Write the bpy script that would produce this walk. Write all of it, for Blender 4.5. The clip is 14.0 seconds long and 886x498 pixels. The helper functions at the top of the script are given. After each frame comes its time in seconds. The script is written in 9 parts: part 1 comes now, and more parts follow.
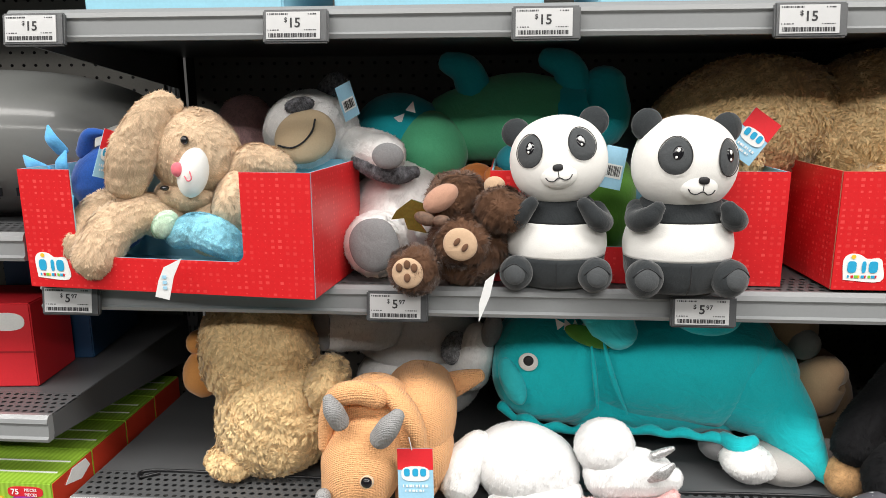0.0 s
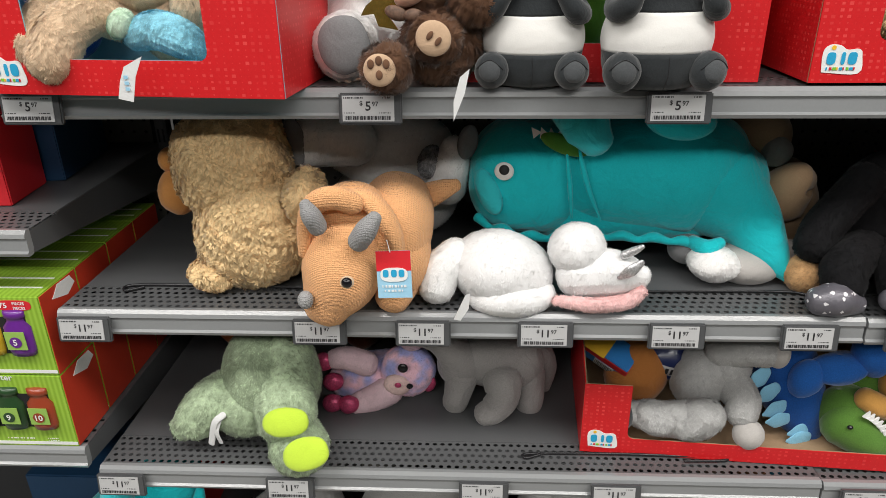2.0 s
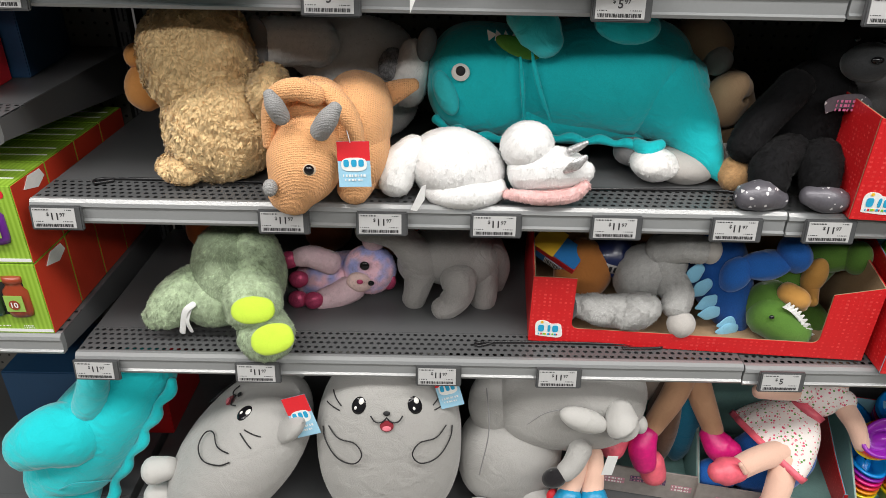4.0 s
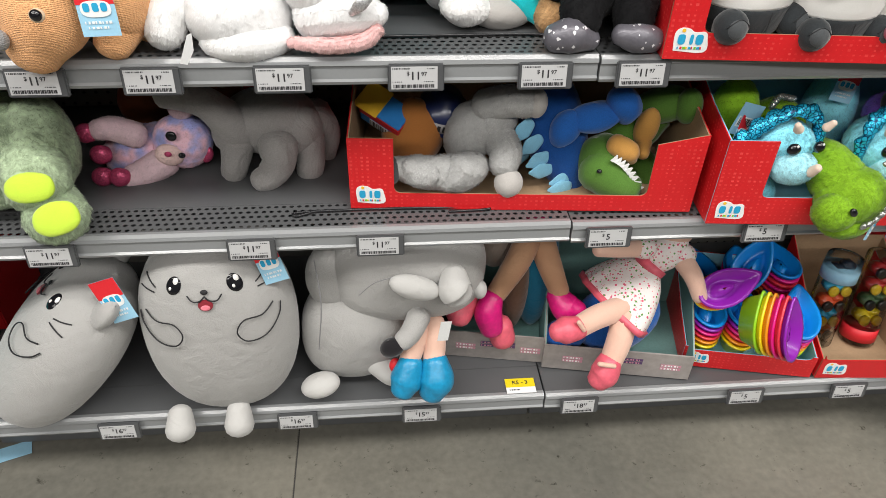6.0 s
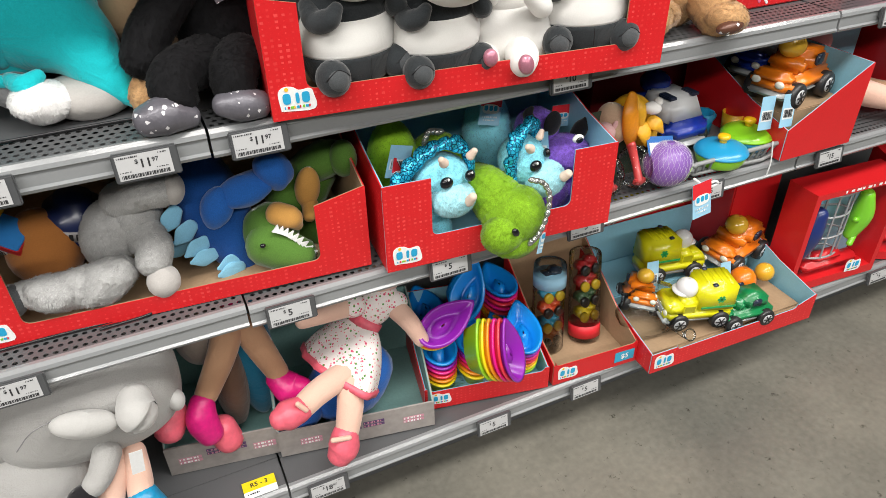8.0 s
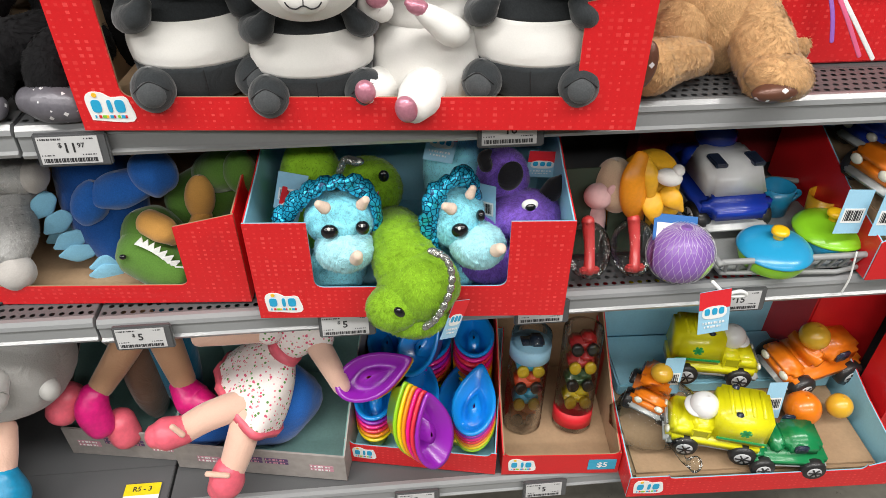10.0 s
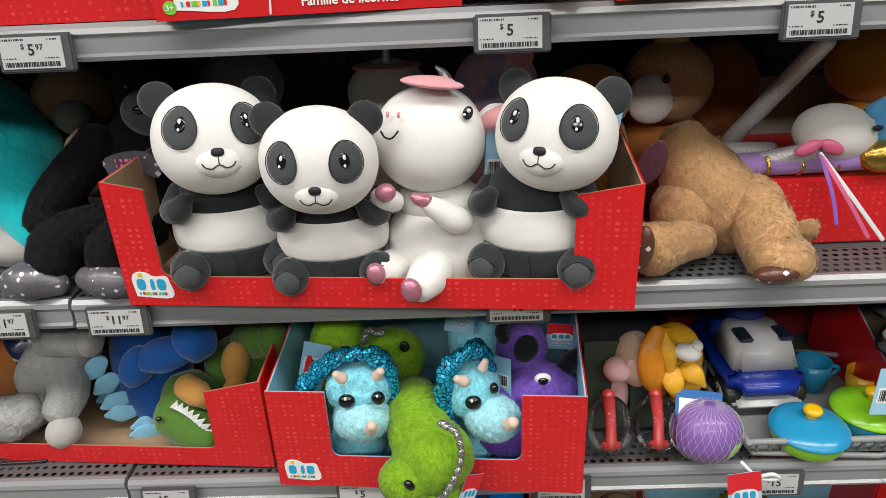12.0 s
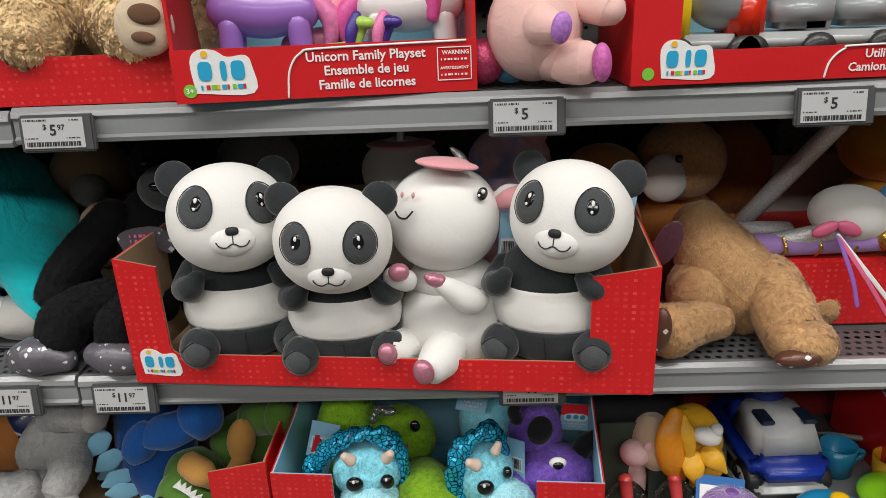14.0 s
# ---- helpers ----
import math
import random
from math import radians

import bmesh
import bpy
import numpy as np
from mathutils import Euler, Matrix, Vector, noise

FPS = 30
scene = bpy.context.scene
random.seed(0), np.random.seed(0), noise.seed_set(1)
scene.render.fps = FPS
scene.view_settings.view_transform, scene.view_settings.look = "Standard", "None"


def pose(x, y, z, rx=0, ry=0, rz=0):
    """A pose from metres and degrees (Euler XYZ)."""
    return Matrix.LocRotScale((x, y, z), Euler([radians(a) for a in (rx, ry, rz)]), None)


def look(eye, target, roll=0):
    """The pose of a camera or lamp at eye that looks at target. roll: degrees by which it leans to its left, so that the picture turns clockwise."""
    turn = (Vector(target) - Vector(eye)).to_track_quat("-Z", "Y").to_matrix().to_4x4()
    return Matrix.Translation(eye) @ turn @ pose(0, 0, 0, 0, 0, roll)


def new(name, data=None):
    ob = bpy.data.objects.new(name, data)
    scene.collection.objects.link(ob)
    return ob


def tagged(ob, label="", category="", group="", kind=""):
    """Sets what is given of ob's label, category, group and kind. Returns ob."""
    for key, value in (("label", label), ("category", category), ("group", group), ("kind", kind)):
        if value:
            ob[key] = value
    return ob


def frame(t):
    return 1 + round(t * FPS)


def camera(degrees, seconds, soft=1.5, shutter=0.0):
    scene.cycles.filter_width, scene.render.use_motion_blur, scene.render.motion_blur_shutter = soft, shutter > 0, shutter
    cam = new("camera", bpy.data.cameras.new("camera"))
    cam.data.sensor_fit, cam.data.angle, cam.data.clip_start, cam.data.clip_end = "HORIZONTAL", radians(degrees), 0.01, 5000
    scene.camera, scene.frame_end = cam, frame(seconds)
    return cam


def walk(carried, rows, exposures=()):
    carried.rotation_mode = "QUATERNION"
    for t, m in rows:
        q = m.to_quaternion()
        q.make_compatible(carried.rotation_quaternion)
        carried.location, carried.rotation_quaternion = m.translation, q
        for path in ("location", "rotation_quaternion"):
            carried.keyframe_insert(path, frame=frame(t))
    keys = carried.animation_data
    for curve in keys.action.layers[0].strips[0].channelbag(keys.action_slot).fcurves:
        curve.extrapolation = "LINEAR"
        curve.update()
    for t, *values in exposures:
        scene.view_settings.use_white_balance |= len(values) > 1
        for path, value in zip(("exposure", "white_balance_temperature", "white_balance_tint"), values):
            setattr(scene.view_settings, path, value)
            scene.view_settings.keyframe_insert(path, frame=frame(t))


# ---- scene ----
cam = camera(65.7, 14.0, soft=0.75)
PATH = [
    (0, (0.029, 0.114, 1.523), (-0.121, 2.066, 1.114), -0.2),
    (0.5, (0.033, 0.117, 1.505), (-0.113, 2.032, 0.947), 0.7),
    (1, (0.035, 0.114, 1.482), (-0.095, 1.988, 0.795), 0.3),
    (1.5, (0.044, 0.112, 1.462), (-0.085, 1.946, 0.675), -0.9),
    (2, (0.035, 0.098, 1.455), (-0.051, 1.925, 0.646), -0.7),
    (2.2, (0.037, 0.083, 1.452), (-0.052, 1.912, 0.647), -0.8),
    (4.3, (0.065, -0.005, 1.401), (0.088, 1.71, 0.371), 1.3),
    (4.5, (0.071, -0.009, 1.388), (0.108, 1.674, 0.308), 1.3),
    (5, (0.094, -0.007, 1.363), (0.211, 1.616, 0.2), 0.8),
    (5.5, (0.164, 0.015, 1.347), (0.31, 1.601, 0.137), 0.3),
    (6, (0.284, 0.039, 1.342), (0.451, 1.61, 0.115), 1.7),
    (6.5, (0.378, 0.067, 1.331), (0.593, 1.629, 0.102), 1.4),
    (7, (0.436, 0.089, 1.33), (0.727, 1.637, 0.097), 0.4),
    (7.5, (0.48, 0.093, 1.33), (0.875, 1.617, 0.097), -0.2),
    (8, (0.545, 0.085, 1.333), (1.232, 1.588, 0.206), -1.1),
    (8.2, (0.583, 0.106, 1.337), (1.335, 1.582, 0.217), -0.8),
    (10.3, (1.094, 0.252, 1.32), (1.156, 1.82, 0.079), -1.1),
    (10.5, (1.117, 0.242, 1.319), (1.14, 1.809, 0.076), -2.3),
    (11, (1.132, 0.228, 1.327), (1.103, 1.861, 0.173), -3.1),
    (11.5, (1.127, 0.222, 1.357), (1.103, 1.983, 0.409), -2.6),
    (12, (1.123, 0.226, 1.367), (1.078, 2.036, 0.517), -2.6),
    (12.5, (1.122, 0.238, 1.373), (1.066, 2.062, 0.554), -2.5),
    (13, (1.121, 0.24, 1.375), (1.033, 2.066, 0.564), -2.5),
    (13.5, (1.123, 0.24, 1.374), (1.031, 2.071, 0.574), -2.6),
    (14, (1.118, 0.242, 1.383), (1.053, 2.121, 0.701), -2.3),
]
walk(cam, [(t, look(eye, target, roll)) for t, eye, target, roll in PATH],
     [(0, 0.3), (1.0, 0.1), (2.0, -0.05), (4.3, 0.15), (5.5, 0.2), (7.5, 0.24), (8.2, 0.42), (10.3, 0.25), (11.0, 0.2), (12.0, -0.05), (14.0, -0.33)])

# ---- light ----
world = bpy.data.worlds.new("store_air")
scene.world = world
world.use_nodes = True
world.node_tree.nodes["Background"].inputs[0].default_value = (0.9, 0.95, 1.0, 1)
world.node_tree.nodes["Background"].inputs[1].default_value = 0.008


def strip(x, y, z, length, power):
    """One row of ceiling tubes, facing down."""
    d = bpy.data.lights.new("ceiling_tube", "AREA")
    d.shape, d.size, d.size_y, d.energy, d.color = "RECTANGLE", length, 0.7, power, (1.0, 0.968, 0.925)
    ob = new("ceiling_tube", d)
    ob.matrix_basis = pose(x, y, z)
    return ob


LIGHT = 38
for sy, share in ((-0.5, 0.9), (-3.4, 0.85)):
    for sx in (-4.2, -1.4, 1.4, 4.2):
        strip(sx, sy, 3.9, 2.4, LIGHT * 2.4 * share)

# ---- materials ----
MATS = {}


def mat(name, color, rough=0.6, var=0.1, scale=14.0, bump=0.15, grain=220.0, sheen=0.0, metal=0.0, coat=0.0, island=0.0, fold=0.22):
    """A painted, plastic, cloth or metal surface: colour drifting at two scales, fine relief."""
    if name in MATS:
        return MATS[name]
    m = bpy.data.materials.new(name)
    m.use_nodes = True
    nt = m.node_tree
    b = nt.nodes["Principled BSDF"]
    L = nt.links.new
    tc = nt.nodes.new("ShaderNodeTexCoord")
    n1 = nt.nodes.new("ShaderNodeTexNoise")
    n1.inputs["Scale"].default_value, n1.inputs["Detail"].default_value = scale, 4
    n2 = nt.nodes.new("ShaderNodeTexNoise")
    n2.inputs["Scale"].default_value, n2.inputs["Detail"].default_value = grain, 2
    L(tc.outputs["Object"], n1.inputs["Vector"])
    L(tc.outputs["Object"], n2.inputs["Vector"])
    add = nt.nodes.new("ShaderNodeMath")
    add.operation = "ADD"
    L(n1.outputs["Fac"], add.inputs[0])
    L(n2.outputs["Fac"], add.inputs[1])
    mr = nt.nodes.new("ShaderNodeMapRange")
    mr.inputs["From Min"].default_value, mr.inputs["From Max"].default_value = 0.6, 1.4
    mr.inputs["To Min"].default_value, mr.inputs["To Max"].default_value = 1 - var, 1 + var
    L(add.outputs[0], mr.inputs["Value"])
    hsv = nt.nodes.new("ShaderNodeHueSaturation")
    hsv.inputs["Color"].default_value = (*color, 1)
    if island:
        geo = nt.nodes.new("ShaderNodeNewGeometry")
        mi = nt.nodes.new("ShaderNodeMapRange")
        mi.inputs["To Min"].default_value, mi.inputs["To Max"].default_value = 1 - island, 1 + island
        L(geo.outputs["Random Per Island"], mi.inputs["Value"])
        mul = nt.nodes.new("ShaderNodeMath")
        mul.operation = "MULTIPLY"
        L(mr.outputs[0], mul.inputs[0])
        L(mi.outputs[0], mul.inputs[1])
        L(mul.outputs[0], hsv.inputs["Value"])
    else:
        L(mr.outputs[0], hsv.inputs["Value"])
    L(hsv.outputs[0], b.inputs["Base Color"])
    b.inputs["Roughness"].default_value = rough
    b.inputs["Metallic"].default_value = metal
    b.inputs["Coat Weight"].default_value = coat
    b.inputs["Coat Roughness"].default_value = 0.12
    if sheen:
        b.inputs["Sheen Weight"].default_value = sheen
        b.inputs["Sheen Roughness"].default_value = 0.45
        b.inputs["Specular IOR Level"].default_value = 0.2
    if bump:
        bp = nt.nodes.new("ShaderNodeBump")
        bp.inputs["Strength"].default_value, bp.inputs["Distance"].default_value = bump, 0.002
        L(n2.outputs["Fac"], bp.inputs["Height"])
        if sheen:
            n3 = nt.nodes.new("ShaderNodeTexNoise")
            n3.inputs["Scale"].default_value, n3.inputs["Detail"].default_value, n3.inputs["Distortion"].default_value = 24, 3, 1.2
            L(tc.outputs["Object"], n3.inputs["Vector"])
            soft = nt.nodes.new("ShaderNodeBump")
            soft.inputs["Strength"].default_value, soft.inputs["Distance"].default_value = fold, 0.02
            L(n3.outputs["Fac"], soft.inputs["Height"])
            L(soft.outputs[0], bp.inputs["Normal"])
        L(bp.outputs[0], b.inputs["Normal"])
    MATS[name] = m
    return m


def velvet(name, color, var=0.1, fold=0.16):
    return mat(name, color, 0.92, var, 9, 0.10, 520, sheen=0.35, fold=fold)


def furry(name, color, var=0.12, island=0.15):
    return mat(name, tuple(min(0.86, 1.22 * c) for c in color), 0.95, var, 16, 0.0, 120, sheen=0.25, island=island)


def plastic(name, color, rough=0.28):
    return mat(name, color, rough, 0.03, 8, 0.02, 150, coat=0.3)


def paper(name, color, rough=0.5):
    return mat(name, color, rough, 0.05, 30, 0.05, 300)


def clear(name, tint=(0.95, 0.97, 0.97)):
    """Thin clear plastic: mostly see-through, glossy at a glance."""
    if name in MATS:
        return MATS[name]
    m = bpy.data.materials.new(name)
    m.use_nodes = True
    nt = m.node_tree
    nt.nodes.remove(nt.nodes["Principled BSDF"])
    tr, gl, mx = (nt.nodes.new(k) for k in ("ShaderNodeBsdfTransparent", "ShaderNodeBsdfGlossy", "ShaderNodeMixShader"))
    tr.inputs[0].default_value = (*tint, 1)
    gl.inputs["Roughness"].default_value = 0.08
    lw = nt.nodes.new("ShaderNodeFresnel")
    lw.inputs[0].default_value = 1.25
    nz = nt.nodes.new("ShaderNodeTexNoise")
    nz.inputs["Scale"].default_value = 25
    bp = nt.nodes.new("ShaderNodeBump")
    bp.inputs["Strength"].default_value, bp.inputs["Distance"].default_value = 0.25, 0.004
    nt.links.new(nz.outputs["Fac"], bp.inputs["Height"])
    nt.links.new(bp.outputs[0], gl.inputs["Normal"])
    nt.links.new(bp.outputs[0], lw.inputs["Normal"])
    nt.links.new(lw.outputs[0], mx.inputs[0])
    nt.links.new(tr.outputs[0], mx.inputs[1])
    nt.links.new(gl.outputs[0], mx.inputs[2])
    nt.links.new(mx.outputs[0], nt.nodes["Material Output"].inputs[0])
    MATS[name] = m
    return m


def printed_red():
    """Glossy red card, printed all over with columns of small lighter dots, diamonds and triangles."""
    m = mat("printed_red_card", (0.62, 0.012, 0.016), 0.42, 0.05, 20, 0.05, 200, coat=0.12)
    nt = m.node_tree
    L = nt.links.new
    b = nt.nodes["Principled BSDF"]
    base = b.inputs["Base Color"].links[0].from_socket

    def node(kind, op=None, a=None, c=None):
        n = nt.nodes.new(kind)
        if op:
            n.operation = op
        for i, v in enumerate((a, c)):
            if v is None:
                continue
            if isinstance(v, (int, float)):
                n.inputs[i].default_value = v
            else:
                L(v, n.inputs[i])
        return n.outputs[0]
    tc = nt.nodes.new("ShaderNodeTexCoord")
    sep = nt.nodes.new("ShaderNodeSeparateXYZ")
    L(tc.outputs["Object"], sep.inputs[0])
    u = node("ShaderNodeMath", "MULTIPLY", node("ShaderNodeMath", "ADD", sep.outputs[0], sep.outputs[1]), 104.0)
    v = node("ShaderNodeMath", "MULTIPLY", sep.outputs[2], 130.0)
    cu, cv = node("ShaderNodeMath", "FLOOR", u), node("ShaderNodeMath", "FLOOR", v)
    fu = node("ShaderNodeMath", "ABSOLUTE", node("ShaderNodeMath", "SUBTRACT", node("ShaderNodeMath", "FRACT", u), 0.5))
    fv = node("ShaderNodeMath", "ABSOLUTE", node("ShaderNodeMath", "SUBTRACT", node("ShaderNodeMath", "FRACT", v), 0.5))
    cell = nt.nodes.new("ShaderNodeCombineXYZ")
    L(cu, cell.inputs[0])
    L(cv, cell.inputs[1])
    wn = nt.nodes.new("ShaderNodeTexWhiteNoise")
    L(cell.outputs[0], wn.inputs["Vector"])
    diamond = node("ShaderNodeMath", "ADD", fu, fv)
    square = node("ShaderNodeMath", "MAXIMUM", fu, fv)
    pick = node("ShaderNodeMath", "GREATER_THAN", wn.outputs["Value"], 0.5)
    mixd = nt.nodes.new("ShaderNodeMix")
    L(pick, mixd.inputs[0])
    L(diamond, mixd.inputs[2])
    L(square, mixd.inputs[3])
    colour = nt.nodes.new("ShaderNodeTexWhiteNoise")
    colour.noise_dimensions = "1D"
    L(cu, colour.inputs["W"])
    size = node("ShaderNodeMath", "MULTIPLY_ADD", wn.outputs["Value"], 0.22)
    size.node.inputs[2].default_value = 0.05
    on = node("ShaderNodeMath", "LESS_THAN", mixd.outputs[0], size)
    amount = node("ShaderNodeMath", "MULTIPLY", on, node("ShaderNodeMath", "MULTIPLY_ADD", colour.outputs["Value"], 0.32))
    amount.node.inputs[1].links[0].from_node.inputs[2].default_value = 0.14
    mx = nt.nodes.new("ShaderNodeMix")
    mx.data_type = "RGBA"
    L(amount, mx.inputs[0])
    L(base, mx.inputs[6])
    mx.inputs[7].default_value = (0.92, 0.12, 0.11, 1)
    L(mx.outputs[2], b.inputs["Base Color"])
    return m


def concrete():
    """Polished, stained concrete with dark flecks and scuffs."""
    m = mat("polished_concrete", (0.175, 0.168, 0.146), 0.32, 0.2, 5, 0.08, 60)
    nt = m.node_tree
    L = nt.links.new
    b = nt.nodes["Principled BSDF"]
    base = b.inputs["Base Color"].links[0].from_socket
    tc = nt.nodes.new("ShaderNodeTexCoord")
    vo = nt.nodes.new("ShaderNodeTexNoise")
    vo.inputs["Scale"].default_value, vo.inputs["Detail"].default_value, vo.inputs["Roughness"].default_value = 34, 6, 0.7
    L(tc.outputs["Object"], vo.inputs["Vector"])
    r = nt.nodes.new("ShaderNodeValToRGB")
    r.color_ramp.elements[0].position, r.color_ramp.elements[1].position = 0.31, 0.39
    r.color_ramp.elements[0].color, r.color_ramp.elements[1].color = (0.3, 0.29, 0.27, 1), (1, 1, 1, 1)
    L(vo.outputs["Fac"], r.inputs[0])
    big = nt.nodes.new("ShaderNodeTexNoise")
    big.inputs["Scale"].default_value, big.inputs["Detail"].default_value = 1.7, 5
    L(tc.outputs["Object"], big.inputs["Vector"])
    r2 = nt.nodes.new("ShaderNodeValToRGB")
    r2.color_ramp.elements[0].position, r2.color_ramp.elements[1].position = 0.35, 0.65
    r2.color_ramp.elements[0].color, r2.color_ramp.elements[1].color = (0.72, 0.73, 0.72, 1), (1.12, 1.1, 1.05, 1)
    L(big.outputs["Fac"], r2.inputs[0])
    for src in (r, r2):
        mx = nt.nodes.new("ShaderNodeMix")
        mx.data_type, mx.blend_type = "RGBA", "MULTIPLY"
        mx.inputs[0].default_value = 1.0
        L(base, mx.inputs[6])
        L(src.outputs[0], mx.inputs[7])
        base = mx.outputs[2]
    L(base, b.inputs["Base Color"])
    return m


STEEL = mat("grey_shelf_paint", (0.095, 0.098, 0.102), 0.38, 0.05, 6, 0.03, 400)
RAIL = mat("grey_price_channel", (0.25, 0.26, 0.266), 0.3, 0.04, 6, 0.02, 200, coat=0.4)
PEG = mat("beige_grey_pegboard", (0.14, 0.135, 0.122), 0.6, 0.06, 10, 0.08, 300)
# Black of some real parts, and shade painted into holes and recesses.
DARK = mat("black_and_painted_shade", (0.012, 0.012, 0.013), 0.7, 0.2)
BLACKWIRE = mat("black_coated_wire", (0.012, 0.012, 0.014), 0.35, 0.1)
TAGFRAME = mat("charcoal_label_frame", (0.075, 0.078, 0.082), 0.32, 0.05, coat=0.3)
LABEL = mat("label_white", (0.5, 0.505, 0.51), 0.22, 0.02, 12, 0.0, coat=0.5)
INK = mat("label_ink", (0.02, 0.02, 0.022), 0.6, 0.02)
REDCARD = printed_red()
REDPLAIN = mat("plain_red_card", (0.6, 0.012, 0.016), 0.4, 0.06, 18, 0.04, coat=0.15)
KRAFT = mat("brown_corrugated_card", (0.36, 0.24, 0.14), 0.85, 0.1, 30, 0.2, 180)
BLUECARD = mat("pale_blue_card", (0.27, 0.55, 0.68), 0.6, 0.06, 25, 0.05)
WHITECARD = paper("white_print", (0.82, 0.83, 0.82))
BLUEPRINT = paper("logo_blue", (0.02, 0.36, 0.62))
YELLOWPRINT = paper("print_yellow", (0.85, 0.5, 0.03))
GREENPRINT = paper("print_green", (0.2, 0.55, 0.05))
REDPRINT = paper("print_red", (0.65, 0.02, 0.03))
CLEAR = clear("clear_pack")

# ---- mesh kit ----
rng = np.random.default_rng(7)


def rot(rx=0, ry=0, rz=0):
    return np.array(Euler([radians(a) for a in (rx, ry, rz)]).to_matrix())


def grid_faces(nu, nv, wrap=True):
    f = []
    for i in range(nu - 1):
        for j in range(nv if wrap else nv - 1):
            k = (j + 1) % nv
            f.append((i * nv + j, i * nv + k, (i + 1) * nv + k, (i + 1) * nv + j))
    return f


def ell(c, r, turn=(0, 0, 0), n=22, lump=0.0, sq=1.0, seed=0):
    """A stuffed ball: an ellipsoid with soft lumps; sq under 1 makes it boxier."""
    m = max(8, n * 2 // 3)
    th = np.linspace(0.001, np.pi - 0.001, m)
    ph = np.linspace(0, 2 * np.pi, n, endpoint=False)
    T, P = np.meshgrid(th, ph, indexing="ij")

    def pw(a):
        return np.sign(a) * np.abs(a) ** sq
    v = np.stack([pw(np.sin(T)) * pw(np.cos(P)), pw(np.sin(T)) * pw(np.sin(P)), pw(np.cos(T))], -1).reshape(-1, 3)
    if lump:
        k = 1 + lump * (np.sin(3.1 * v[:, 0] + seed) * np.sin(2.7 * v[:, 2] + 1.3 * seed) + 0.6 * np.sin(5.3 * v[:, 0] - 4.1 * v[:, 2] + 2 * seed + v[:, 1] * 3))
        v = v * k[:, None]
    v = (v * np.array(r)) @ rot(*turn).T + np.array(c)
    f = grid_faces(m, n)
    f.append(tuple(range(n)))
    f.append(tuple(range((m - 1) * n, m * n))[::-1])
    return v, [tuple(reversed(q)) for q in f]


def smooth_line(pts, k=6):
    """A smooth curve through the points (rows may carry radii too)."""
    p = np.array(pts, float)
    q = np.vstack([2 * p[0] - p[1], p, 2 * p[-1] - p[-2]])
    out = []
    for i in range(1, len(q) - 2):
        for t in np.linspace(0, 1, k, endpoint=False):
            a, b, c, d = q[i - 1:i + 3]
            out.append(0.5 * (2 * b + (c - a) * t + (2 * a - 5 * b + 4 * c - d) * t * t + (3 * b - a - 3 * c + d) * t ** 3))
    out.append(p[-1])
    return np.array(out)


def tube(pts, rad, n=14, flat=1.0, k=6, up=(0, 0, 1), caps=True):
    """A stuffed limb or a wire: a round-ended tube along a smooth curve; flat squashes it along `up`."""
    rad = np.broadcast_to(np.array(rad, float), (len(pts),)) if np.ndim(rad) == 0 else np.array(rad, float)
    s = smooth_line(np.hstack([np.array(pts, float), rad[:, None]]), k)
    p, r = s[:, :3], np.maximum(s[:, 3], 1e-4)
    if caps:
        a = np.radians([78, 55, 30])
        d0, d1 = p[0] - p[1], p[-1] - p[-2]
        d0, d1 = d0 / np.linalg.norm(d0), d1 / np.linalg.norm(d1)
        p = np.vstack([p[0] + np.outer(np.sin(a) * r[0] * 0.8, d0), p, (p[-1] + np.outer(np.sin(a) * r[-1] * 0.8, d1))[::-1]])
        r = np.concatenate([np.cos(a) * r[0], r, (np.cos(a) * r[-1])[::-1]])
    t = np.gradient(p, axis=0)
    t /= np.linalg.norm(t, axis=1)[:, None] + 1e-9
    u = np.array(up, float)
    if abs(u @ t[0]) > 0.95:
        u = np.array((0.0, 1.0, 0.3))
    us = []
    for d in t:
        u = u - d * (u @ d)
        u /= np.linalg.norm(u) + 1e-9
        us.append(u)
    us = np.array(us)
    w = np.cross(t, us)
    a = np.linspace(0, 2 * np.pi, n, endpoint=False)
    v = p[:, None] + r[:, None, None] * (np.cos(a)[None, :, None] * w[:, None] + flat * np.sin(a)[None, :, None] * us[:, None])
    f = grid_faces(len(p), n)
    f.append(tuple(range(n))[::-1])
    f.append(tuple(range((len(p) - 1) * n, len(p) * n)))
    return v.reshape(-1, 3), [tuple(reversed(q)) for q in f]


def lathe(prof, n=28, sy=1.0, c=(0, 0, 0), turn=(0, 0, 0), k=4):
    """A turned body from (radius, height) pairs, squashed front to back by sy."""
    s = smooth_line(prof, k) if k else np.array(prof, float)
    a = np.linspace(0, 2 * np.pi, n, endpoint=False)
    v = np.stack([np.outer(s[:, 0], np.cos(a)), sy * np.outer(s[:, 0], np.sin(a)), np.repeat(s[:, 1:2], n, 1)], -1).reshape(-1, 3)
    f = grid_faces(len(s), n)
    f.append(tuple(range(n))[::-1])
    f.append(tuple(range((len(s) - 1) * n, len(s) * n)))
    return v @ rot(*turn).T + np.array(c), f


